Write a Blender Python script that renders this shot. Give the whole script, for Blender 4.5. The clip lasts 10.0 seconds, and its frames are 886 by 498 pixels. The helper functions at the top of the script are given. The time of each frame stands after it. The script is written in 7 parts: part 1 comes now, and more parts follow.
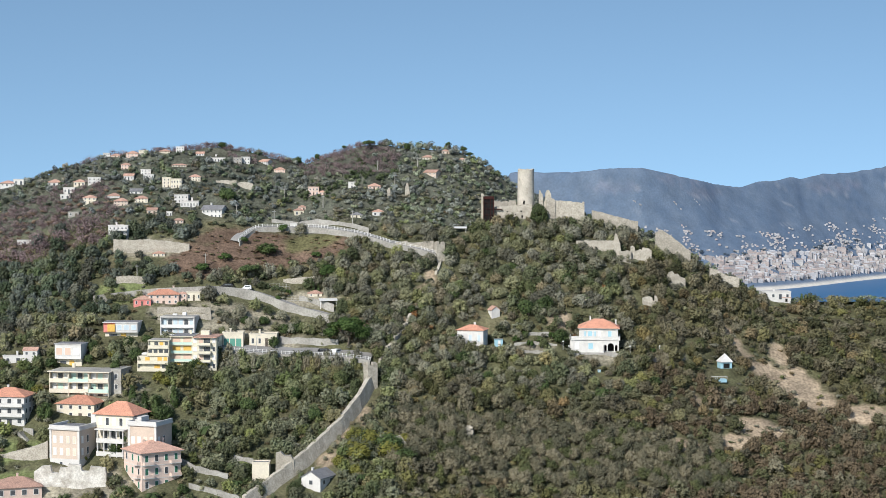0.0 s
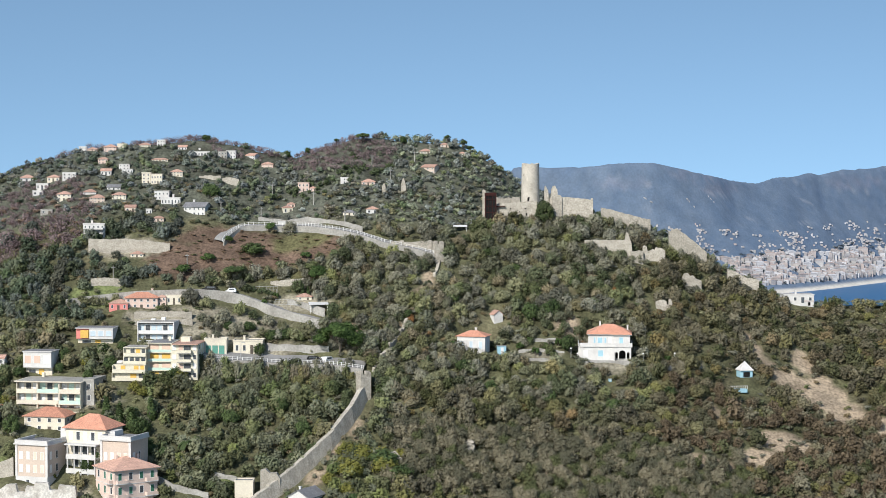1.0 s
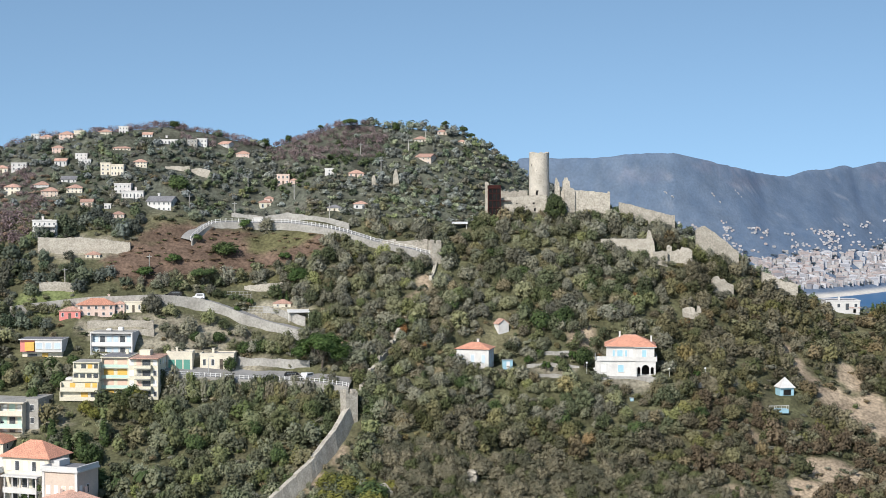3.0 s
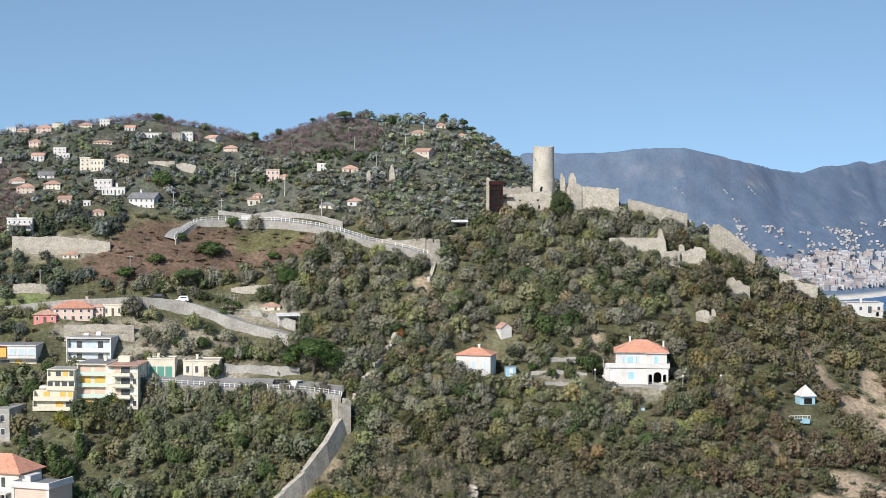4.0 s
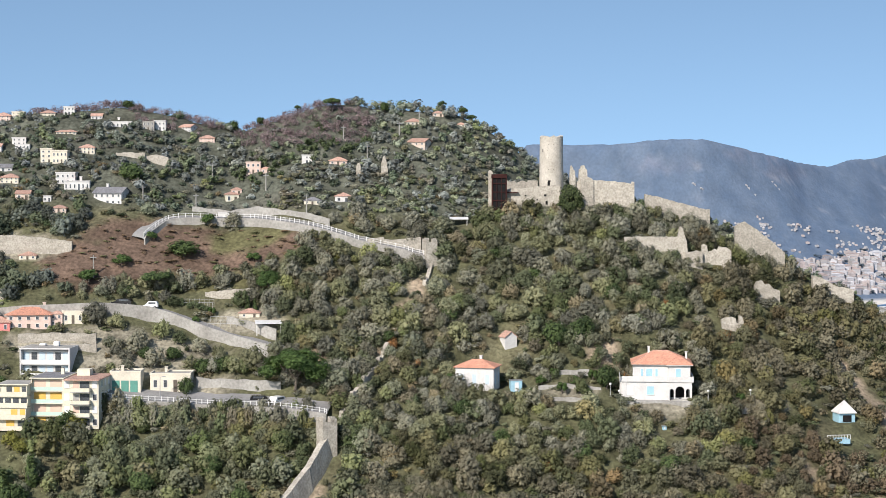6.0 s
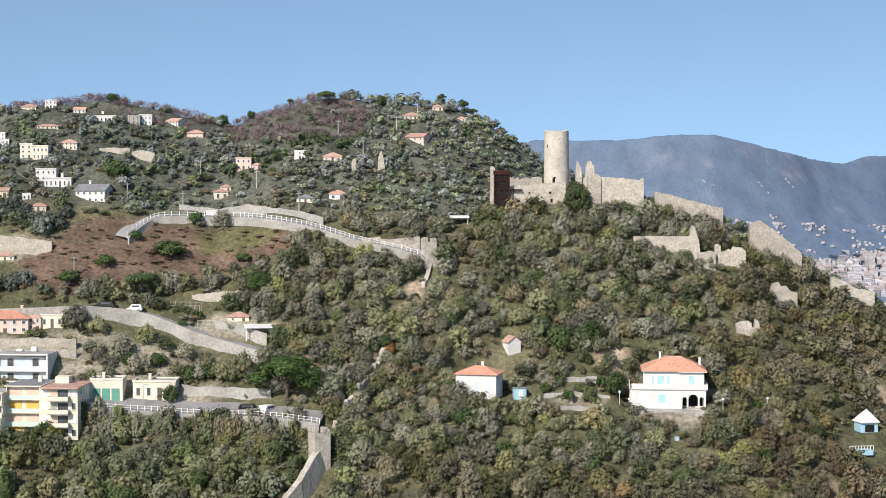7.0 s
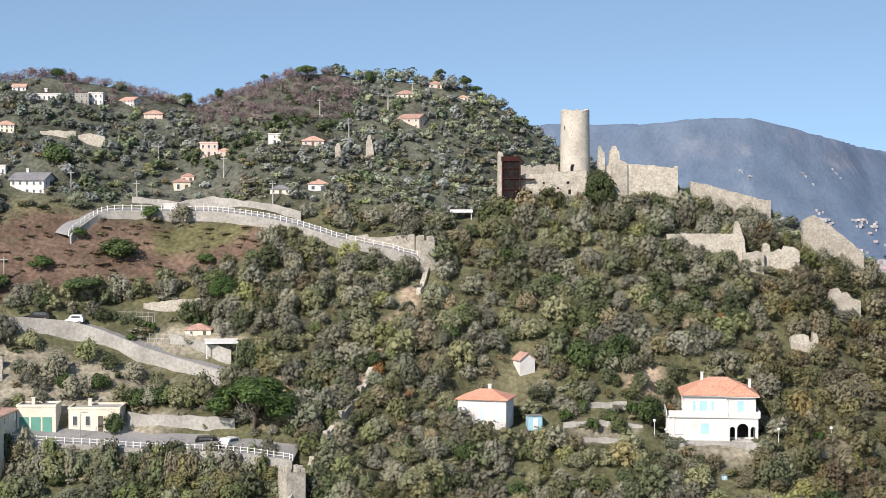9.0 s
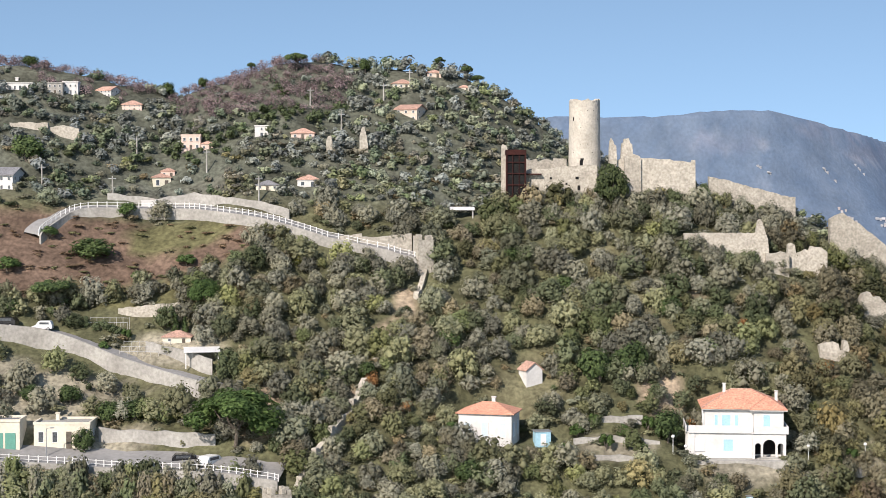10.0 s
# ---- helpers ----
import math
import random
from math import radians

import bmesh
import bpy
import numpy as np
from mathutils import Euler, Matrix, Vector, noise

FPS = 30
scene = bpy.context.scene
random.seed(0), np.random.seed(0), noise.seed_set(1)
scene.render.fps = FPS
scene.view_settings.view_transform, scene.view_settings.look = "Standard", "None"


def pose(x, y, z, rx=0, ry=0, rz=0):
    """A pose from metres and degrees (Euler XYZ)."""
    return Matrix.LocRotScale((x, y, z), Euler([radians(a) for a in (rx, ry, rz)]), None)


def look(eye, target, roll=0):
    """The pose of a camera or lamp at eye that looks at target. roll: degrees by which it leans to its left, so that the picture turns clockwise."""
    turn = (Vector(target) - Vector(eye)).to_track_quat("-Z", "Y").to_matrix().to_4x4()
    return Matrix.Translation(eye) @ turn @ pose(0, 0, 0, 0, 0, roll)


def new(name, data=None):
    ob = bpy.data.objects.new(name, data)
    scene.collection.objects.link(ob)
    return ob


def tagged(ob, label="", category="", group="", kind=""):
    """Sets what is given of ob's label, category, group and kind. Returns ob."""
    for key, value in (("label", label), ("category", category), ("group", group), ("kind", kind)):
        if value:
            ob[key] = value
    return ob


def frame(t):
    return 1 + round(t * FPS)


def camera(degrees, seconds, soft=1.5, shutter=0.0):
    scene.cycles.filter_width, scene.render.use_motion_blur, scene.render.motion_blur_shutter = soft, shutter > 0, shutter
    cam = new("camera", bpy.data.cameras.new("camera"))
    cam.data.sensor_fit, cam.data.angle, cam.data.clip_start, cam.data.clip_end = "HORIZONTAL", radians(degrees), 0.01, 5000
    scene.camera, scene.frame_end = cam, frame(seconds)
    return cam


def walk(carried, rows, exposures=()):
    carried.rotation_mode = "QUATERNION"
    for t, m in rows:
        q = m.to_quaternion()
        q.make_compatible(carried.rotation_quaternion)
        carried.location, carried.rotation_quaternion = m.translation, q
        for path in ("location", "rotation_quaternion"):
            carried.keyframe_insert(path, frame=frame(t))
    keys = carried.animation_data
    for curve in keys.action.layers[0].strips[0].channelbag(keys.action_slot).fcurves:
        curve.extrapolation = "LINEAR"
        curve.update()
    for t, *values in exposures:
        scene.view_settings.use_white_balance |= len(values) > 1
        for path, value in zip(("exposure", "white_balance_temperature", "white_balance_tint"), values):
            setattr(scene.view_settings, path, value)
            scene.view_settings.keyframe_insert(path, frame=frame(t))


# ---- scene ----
# ---- camera: a long, straight flight towards the castle hill ----
cam = camera(27.0, 10.0, soft=0.32)
EYE, TILT = 100.0, -2.47
AXIS = radians(TILT)
# seconds, metres flown along the first line of sight, degrees of turn, degrees of tilt
ROWS = [
    (0.0, 0.00, 0.000, 0.000), 
    (0.5, 18.80, -0.019, -0.000), 
    (1.0, 36.54, -0.039, 0.000), 
    (1.5, 53.19, -0.059, 0.001), 
    (2.0, 68.78, -0.079, 0.002), 
    (2.5, 83.29, -0.101, 0.004), 
    (4.0, 122.50, -0.167, -0.011), 
    (4.5, 134.23, -0.182, 0.000), 
    (5.0, 145.20, -0.207, 0.001), 
    (5.5, 155.39, -0.241, -0.009), 
    (7.0, 182.65, -0.287, -0.003), 
    (7.5, 197.95, -0.307, -0.008), 
    (8.0, 212.39, -0.326, -0.011), 
    (8.5, 225.99, -0.347, -0.011), 
    (9.0, 238.73, -0.369, -0.008), 
    (9.5, 250.61, -0.391, -0.003), 
    (10.0, 261.64, -0.414, 0.006),
]
walk(cam, [(t, pose(0, d * math.cos(AXIS), EYE + d * math.sin(AXIS), 90 + TILT + up, 0, turn)) for t, d, turn, up in ROWS],
     [(0.0, 0.36, 6500, 10), (5.0, 0.46, 6620, 13), (10.0, 0.62, 6900, 16)])

# ---- daylight: clear spring sky, sun behind the left shoulder ----
SUN = Vector((-0.42, -0.72, 0.60)).normalized()
world = bpy.data.worlds.new("sky")
scene.world = world
world.use_nodes = True
wn = world.node_tree.nodes
sky = wn.new("ShaderNodeTexSky")
sky.sky_type = "NISHITA"
sky.sun_disc = False
sky.sun_elevation = math.asin(SUN.z)
sky.sun_rotation = math.atan2(SUN.x, SUN.y)
sky.altitude = 150
sky.air_density, sky.dust_density, sky.ozone_density = 1.0, 1.3, 1.4
wn["Background"].inputs["Strength"].default_value = 0.155
geo = wn.new("ShaderNodeTexCoord")
lift = wn.new("ShaderNodeMapping")
lift.inputs["Location"].default_value, lift.inputs["Scale"].default_value = (0, 0, 0.31), (1, 1, 1.6)
world.node_tree.links.new(geo.outputs["Generated"], lift.inputs["Vector"])
world.node_tree.links.new(lift.outputs["Vector"], sky.inputs["Vector"])
air = wn.new("ShaderNodeMix")
air.data_type, air.blend_type = "RGBA", "MULTIPLY"
air.inputs["Factor"].default_value = 1.0
air.inputs[7].default_value = (0.93, 1.03, 0.97, 1)
world.node_tree.links.new(sky.outputs["Color"], air.inputs[6])
world.node_tree.links.new(air.outputs[2], wn["Background"].inputs["Color"])
sun = new("sun", bpy.data.lights.new("sun", "SUN"))
sun.data.energy, sun.data.angle, sun.data.color = 4.0, radians(0.53), (1.0, 0.95, 0.87)
sun.matrix_world = look(SUN * 1000, (0, 0, 0))

# ---- shape of the land ----
SEA = 60.0
# crests: x, distance ahead, height
CASTLE_RIDGE = [(-150, 545, 34), (-60, 545, 40), (-38, 545, 48), (-14, 548, 62), (-4, 552, 73), (11, 558, 83.3), (25, 560, 86.3), (41, 561, 86.3), (58, 561, 82.2), (71, 560, 75),
                (88, 558, 66), (99, 556, 60.5), (106, 556, 59.4), (134, 556, 59.2), (400, 560, 59.4)]
BACK_RIDGE = [(-400, 583, 80.0), (-175, 583, 88.3), (-140, 583, 93.9), (-127, 585, 97.3), (-117, 585, 100.6), (-106, 585, 104.1), (-81, 586, 106.4), (-68, 587, 106.8), (-54, 587, 103.3),
    (-44, 587, 101.2), (-37, 588, 103.7), (-29, 589, 106.7), (-24, 590, 107.7), (-15, 591, 106.6), (3, 591, 106.3), (10, 590, 103.7), (20, 589, 96.5), (39, 587, 85.9),
    (55, 585, 71.8), (91, 583, 61.3), (104, 583, 50.0), (400, 583, 50.0)]
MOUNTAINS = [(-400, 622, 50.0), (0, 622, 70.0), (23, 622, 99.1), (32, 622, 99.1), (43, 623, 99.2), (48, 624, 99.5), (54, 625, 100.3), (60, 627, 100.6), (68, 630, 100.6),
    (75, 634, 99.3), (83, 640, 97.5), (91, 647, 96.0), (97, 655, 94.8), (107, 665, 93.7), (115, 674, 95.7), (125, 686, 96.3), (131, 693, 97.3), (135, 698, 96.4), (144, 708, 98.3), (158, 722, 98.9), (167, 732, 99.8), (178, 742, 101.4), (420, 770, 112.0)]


def crest(line, x):
    nodes = np.array(line, float)
    return np.interp(x, nodes[:, 0], nodes[:, 1]), np.interp(x, nodes[:, 0], nodes[:, 2])


def smooth(a, b, v):
    u = np.clip((v - a) / (b - a), 0, 1)
    return u * u * (3 - 2 * u)


def rolling(x, y, size, seed):
    """A cheap, endless, smooth unevenness of about -1 to 1."""
    a = 0.0
    for k in range(5):
        w = 6.283 / size * (0.62 + 0.37 * k)
        th = seed * 1.7 + k * 2.4
        a = a + np.sin((x * math.cos(th) + y * math.sin(th)) * w + seed * 3.1 + k * 1.3 + 0.9 * np.sin((y * math.cos(th) - x * math.sin(th)) * w * 0.6 + k))
    return a / 3.2


def slope(x, y, line, foot_y, foot_z, power, behind):
    cy, cz = crest(line, x)
    u = (y - foot_y) / (cy - foot_y)
    front = foot_z + (cz - foot_z) * np.sign(u) * np.abs(u) ** power
    return np.where(y < cy, front, cz - behind * (y - cy) ** 2 / (np.abs(y - cy) + 12))


def soft_max(a, b, k):
    h = np.clip(0.5 + 0.5 * (a - b) / k, 0, 1)
    return b * (1 - h) + a * h + k * h * (1 - h)


# level terraces under houses: x, y, half-sizes, height
TERRACES = [(43.2, 519.5, 9.0, 7.5, 48.5), (8.4, 519.0, 6.0, 5.0, 50.6), (79.6, 520.0, 4.0, 3.5, 43.8)]


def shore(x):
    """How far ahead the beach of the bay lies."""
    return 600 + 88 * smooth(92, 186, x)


def land(x, y):
    """Height of the ground, before the fine unevenness."""
    x, y = np.asarray(x, float), np.asarray(y, float)
    castle = slope(x, y, CASTLE_RIDGE, 440, 6, 1.3, 0.75)
    back = slope(x, y, BACK_RIDGE, 440, 8, 1.1, 0.5)
    back = back - 7 * smooth(-10, 40, x) * (1 - smooth(560, 600, y))
    z = soft_max(castle, back, 4.0)
    coast = shore(x)
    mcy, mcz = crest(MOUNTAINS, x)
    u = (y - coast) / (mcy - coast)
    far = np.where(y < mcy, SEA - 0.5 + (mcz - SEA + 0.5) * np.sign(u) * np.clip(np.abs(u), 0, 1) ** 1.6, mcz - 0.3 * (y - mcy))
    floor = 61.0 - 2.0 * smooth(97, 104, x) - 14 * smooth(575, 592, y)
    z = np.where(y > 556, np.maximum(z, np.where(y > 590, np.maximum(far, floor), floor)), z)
    for cx, cy, rx, ry, level in TERRACES:
        w = 1 - smooth(0.75, 1.3, np.sqrt(((x - cx) / rx) ** 2 + ((y - cy) / ry) ** 2))
        z = z * (1 - w) + level * w
    return np.where(y < 440, np.maximum(z, 6 + (y - 440) * 0.06), z)


def fine(x, y):
    near = 1 - smooth(590, 600, y)
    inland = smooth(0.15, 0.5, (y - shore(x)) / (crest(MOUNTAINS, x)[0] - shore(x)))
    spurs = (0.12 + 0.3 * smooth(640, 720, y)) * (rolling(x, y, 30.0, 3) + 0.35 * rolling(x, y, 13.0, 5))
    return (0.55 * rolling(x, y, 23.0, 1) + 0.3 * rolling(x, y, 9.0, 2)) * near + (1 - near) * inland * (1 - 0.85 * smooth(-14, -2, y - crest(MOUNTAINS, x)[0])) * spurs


def height(x, y):
    calm = 1.0
    for cx, cy, rx, ry, level in TERRACES:
        calm = calm * smooth(0.7, 1.2, np.sqrt(((x - cx) / rx) ** 2 + ((y - cy) / ry) ** 2))
    return land(x, y) + fine(x, y) * calm


# ---- materials ----
def mat(name, a, b=None, size=3.0, rough=0.85, bump=0.2, metal=0.0, grain=None, fleck=0.35, per_object=0.0):
    """A weathered surface: colour a, patches of colour b of about that size, fine grain and relief."""
    m = bpy.data.materials.new(name)
    m.use_nodes = True
    n, l = m.node_tree.nodes, m.node_tree.links
    sh = n["Principled BSDF"]
    sh.inputs["Roughness"].default_value = rough
    sh.inputs["Metallic"].default_value = metal
    b = b or tuple(c * 0.75 for c in a)
    geo = n.new("ShaderNodeNewGeometry")
    big, small = n.new("ShaderNodeTexNoise"), n.new("ShaderNodeTexNoise")
    big.inputs["Scale"].default_value = 1.0 / size
    big.inputs["Detail"].default_value = 5
    small.inputs["Scale"].default_value = 1.0 / (grain or size * 0.12)
    small.inputs["Detail"].default_value = 3
    for t in (big, small):
        l.new(geo.outputs["Position"], t.inputs["Vector"])
    ramp = n.new("ShaderNodeValToRGB")
    ramp.color_ramp.elements[0].position, ramp.color_ramp.elements[1].position = 0.36, 0.66
    ramp.color_ramp.elements[0].color, ramp.color_ramp.elements[1].color = (*a, 1), (*b, 1)
    l.new(big.outputs["Fac"], ramp.inputs["Fac"])
    rng = n.new("ShaderNodeMapRange")
    rng.inputs["From Min"].default_value, rng.inputs["From Max"].default_value = 0.3, 0.7
    rng.inputs["To Min"].default_value, rng.inputs["To Max"].default_value = 1 - fleck, 1 + fleck
    l.new(small.outputs["Fac"], rng.inputs["Value"])
    mix = n.new("ShaderNodeMix")
    mix.data_type, mix.blend_type = "RGBA", "MULTIPLY"
    mix.inputs["Factor"].default_value = 1.0
    l.new(ramp.outputs["Color"], mix.inputs[6])
    last = rng.outputs["Result"]
    if per_object:
        info, mul, r2 = n.new("ShaderNodeObjectInfo"), n.new("ShaderNodeMath"), n.new("ShaderNodeMapRange")
        r2.inputs["To Min"].default_value, r2.inputs["To Max"].default_value = 1 - per_object, 1 + per_object
        l.new(info.outputs["Random"], r2.inputs["Value"])
        mul.operation = "MULTIPLY"
        l.new(last, mul.inputs[0])
        l.new(r2.outputs["Result"], mul.inputs[1])
        last = mul.outputs[0]
    l.new(last, mix.inputs[7])
    l.new(mix.outputs[2], sh.inputs["Base Color"])
    if bump:
        bp = n.new("ShaderNodeBump")
        bp.inputs["Strength"].default_value = bump
        bp.inputs["Distance"].default_value = 0.1
        l.new(small.outputs["Fac"], bp.inputs["Height"])
        l.new(bp.outputs["Normal"], sh.inputs["Normal"])
    return m


def leaf_mat(name, dark, light, tint=True, spread=0.45):
    """Foliage: each leaf clump takes its own shade between two greens; in a joined wood each tree has its own tint."""
    m = bpy.data.materials.new(name)
    m.use_nodes = True
    n, l = m.node_tree.nodes, m.node_tree.links
    sh = n["Principled BSDF"]
    sh.inputs["Roughness"].default_value = 0.75
    sh.inputs["Specular IOR Level"].default_value = 0.25
    geo = n.new("ShaderNodeNewGeometry")
    ramp = n.new("ShaderNodeValToRGB")
    ramp.color_ramp.elements[0].color, ramp.color_ramp.elements[1].color = (*dark, 1), (*light, 1)
    l.new(geo.outputs["Random Per Island"], ramp.inputs["Fac"])
    mix = n.new("ShaderNodeMix")
    mix.data_type, mix.blend_type = "RGBA", "MULTIPLY"
    mix.inputs["Factor"].default_value = 1.0
    l.new(ramp.outputs["Color"], mix.inputs[6])
    if tint:
        at = n.new("ShaderNodeAttribute")
        at.attribute_name = "tint"
        l.new(at.outputs["Color"], mix.inputs[7])
    else:
        info, cr = n.new("ShaderNodeObjectInfo"), n.new("ShaderNodeValToRGB")
        cr.color_ramp.elements[0].color = (1 - spread, 1 - spread * 0.9, 1 - spread, 1)
        cr.color_ramp.elements[1].color = (1 + spread, 1 + spread * 0.85, 1 + spread * 0.7, 1)
        l.new(info.outputs["Random"], cr.inputs["Fac"])
        l.new(cr.outputs["Color"], mix.inputs[7])
    l.new(mix.outputs[2], sh.inputs["Base Color"])
    thin, blend = n.new("ShaderNodeBsdfTranslucent"), n.new("ShaderNodeMixShader")
    l.new(mix.outputs[2], thin.inputs["Color"])
    blend.inputs["Fac"].default_value = 0.34
    l.new(sh.outputs["BSDF"], blend.inputs[1])
    l.new(thin.outputs["BSDF"], blend.inputs[2])
    l.new(blend.outputs["Shader"], n["Material Output"].inputs["Surface"])
    return m


def ground_mat():
    m = bpy.data.materials.new("hillside_ground")
    m.use_nodes = True
    n, l = m.node_tree.nodes, m.node_tree.links
    sh = n["Principled BSDF"]
    sh.inputs["Roughness"].default_value = 0.95
    sh.inputs["Specular IOR Level"].default_value = 0.15
    at, geo = n.new("ShaderNodeAttribute"), n.new("ShaderNodeNewGeometry")
    at.attribute_name = "cover"
    mixes = at.outputs["Color"]
    # the sheet's alpha says how coarse and patchy the ground is
    for size, amount in ((6.0, 0.4), (0.7, 0.4)):
        t, rng, mix = n.new("ShaderNodeTexNoise"), n.new("ShaderNodeMapRange"), n.new("ShaderNodeMix")
        t.inputs["Scale"].default_value = 1 / size
        t.inputs["Detail"].default_value = 6
        l.new(geo.outputs["Position"], t.inputs["Vector"])
        rng.inputs["From Min"].default_value, rng.inputs["From Max"].default_value = 0.3, 0.7
        rng.inputs["To Min"].default_value, rng.inputs["To Max"].default_value = 1 - amount, 1 + amount
        l.new(t.outputs["Fac"], rng.inputs["Value"])
        mix.data_type, mix.blend_type = "RGBA", "MULTIPLY"
        l.new(at.outputs["Alpha"], mix.inputs["Factor"])
        l.new(mixes, mix.inputs[6])
        l.new(rng.outputs["Result"], mix.inputs[7])
        mixes = mix.outputs[2]
    l.new(mixes, sh.inputs["Base Color"])
    bp = n.new("ShaderNodeBump")
    bp.inputs["Strength"].default_value, bp.inputs["Distance"].default_value = 0.5, 0.3
    l.new(t.outputs["Fac"], bp.inputs["Height"])
    l.new(bp.outputs["Normal"], sh.inputs["Normal"])
    return m


M_GROUND = ground_mat()
M_STONE = mat("old_stone", (0.40, 0.37, 0.318), (0.31, 0.285, 0.24), 1.6, 0.9, 1.0, grain=0.36, fleck=0.26, per_object=0.12)
M_PLASTER = mat("flaking_limewash", (0.62, 0.60, 0.56), (0.36, 0.33, 0.29), 1.8, 0.9, 0.8, grain=0.4, fleck=0.2)
M_TOWER = mat("tower_stone", (0.51, 0.475, 0.415), (0.38, 0.35, 0.30), 3.0, 0.9, 0.6, grain=0.35, fleck=0.15)
M_MORTAR = mat("lime_mortar", (0.46, 0.42, 0.35), (0.36, 0.33, 0.27), 2.0, 0.95, 0.4)
M_RUST = mat("rusted_steel", (0.045, 0.014, 0.012), (0.03, 0.011, 0.010), 1.0, 0.75, 0.2)
M_RUST.node_tree.nodes["Principled BSDF"].inputs["Specular IOR Level"].default_value = 0.15
# near-black; on blocks set into walls it paints the shade inside openings
M_DARK = mat("dark_opening", (0.012, 0.012, 0.013), (0.02, 0.02, 0.02), 1.0, 0.95, 0.0)
M_DARK.node_tree.nodes["Principled BSDF"].inputs["Specular IOR Level"].default_value = 0.1
M_WHITE = mat("white_render", (0.60, 0.595, 0.58), (0.52, 0.51, 0.50), 3.0, 0.85, 0.1, fleck=0.06)
M_CREAM = mat("cream_render", (0.66, 0.61, 0.50), (0.58, 0.53, 0.44), 3.0, 0.85, 0.1, fleck=0.08)
M_YELLOW = mat("yellow_render", (0.65, 0.61, 0.49), (0.58, 0.545, 0.44), 3.0, 0.85, 0.1, fleck=0.08)
M_BEIGE = mat("beige_render", (0.56, 0.46, 0.385), (0.50, 0.415, 0.35), 3.0, 0.85, 0.1, fleck=0.08)
M_TEAL = mat("green_garage_paint", (0.10, 0.30, 0.24), (0.09, 0.26, 0.21), 1.0, 0.6, 0.05, fleck=0.1)
M_ROSE = mat("pale_rose_render", (0.67, 0.53, 0.46), (0.60, 0.48, 0.42), 3.0, 0.85, 0.1, fleck=0.08)
M_MINT = mat("pale_green_glass", (0.46, 0.62, 0.54), (0.50, 0.64, 0.57), 1.0, 0.25, 0.0, fleck=0.06)
M_BLIND = mat("pink_roller_blind", (0.62, 0.45, 0.36), (0.58, 0.43, 0.35), 1.0, 0.8, 0.0, fleck=0.06)
M_PINK = mat("pink_render", (0.63, 0.485, 0.42), (0.57, 0.44, 0.38), 3.0, 0.85, 0.1, fleck=0.08)
M_RED = mat("rose_red_render", (0.62, 0.22, 0.20), (0.55, 0.2, 0.18), 3.0, 0.85, 0.1, fleck=0.08)
M_TILE = mat("terracotta_tile", (0.54, 0.26, 0.175), (0.46, 0.215, 0.145), 1.5, 0.85, 0.3, grain=0.25, per_object=0.16)
M_OLDTILE = mat("faded_terracotta_tile", (0.47, 0.29, 0.225), (0.38, 0.235, 0.185), 1.5, 0.85, 0.3, grain=0.25, per_object=0.16)
M_ROOFGREY = mat("grey_roof_felt", (0.20, 0.20, 0.21), (0.15, 0.15, 0.16), 2.0, 0.85, 0.15)
M_CONCRETE = mat("pale_concrete", (0.35, 0.34, 0.315), (0.26, 0.25, 0.23), 4.0, 0.9, 0.3, fleck=0.2)
M_ROAD = mat("worn_asphalt", (0.25, 0.245, 0.24), (0.19, 0.188, 0.185), 5.0, 0.9, 0.1, fleck=0.12)
M_GLASS = mat("window_glass", (0.085, 0.095, 0.105), (0.055, 0.06, 0.07), 2.0, 0.12, 0.0)
M_BLUESHUT = mat("pale_blue_shutter", (0.32, 0.53, 0.63), (0.28, 0.47, 0.57), 1.0, 0.6, 0.05, fleck=0.1)
M_PALEBLUE = mat("faded_blue_shutter", (0.48, 0.58, 0.64), (0.44, 0.53, 0.6), 1.0, 0.6, 0.05, fleck=0.1)
M_GREENSHUT = mat("dark_green_shutter", (0.03, 0.14, 0.09), (0.03, 0.11, 0.07), 1.0, 0.6, 0.05, fleck=0.1)
M_ORANGE = mat("orange_awning", (0.66, 0.42, 0.10), (0.60, 0.37, 0.09), 1.0, 0.8, 0.05, fleck=0.1)
M_STEEL = mat("galvanised_steel", (0.42, 0.43, 0.44), (0.34, 0.35, 0.36), 1.0, 0.45, 0.05, 0.6, fleck=0.1)
M_PAINT = mat("white_painted_metal", (0.70, 0.70, 0.69), (0.62, 0.62, 0.61), 1.0, 0.5, 0.05, fleck=0.08)
M_BARK = mat("grey_bark", (0.13, 0.11, 0.09), (0.09, 0.075, 0.06), 0.4, 0.95, 0.6)
L_OLIVE = leaf_mat("olive_leaves", (0.158, 0.150, 0.106), (0.240, 0.226, 0.165), False)
L_MYRTLE = leaf_mat("evergreen_shrub_leaves", (0.085, 0.100, 0.048), (0.160, 0.175, 0.085), False, 0.3)
L_WOOD = leaf_mat("wood_leaves", (0.190, 0.188, 0.135), (0.285, 0.277, 0.205))
L_PINE = leaf_mat("pine_needles", (0.036, 0.060, 0.025), (0.115, 0.165, 0.062), False, 0.25)
L_STONE_PINE = leaf_mat("stone_pine_needles", (0.045, 0.085, 0.026), (0.115, 0.18, 0.058), False, 0.15)
L_HOLM = leaf_mat("holm_oak_leaves", (0.030, 0.046, 0.020), (0.085, 0.11, 0.045), False, 0.15)
L_BARE = leaf_mat("bare_twigs", (0.17, 0.145, 0.14), (0.33, 0.285, 0.27))


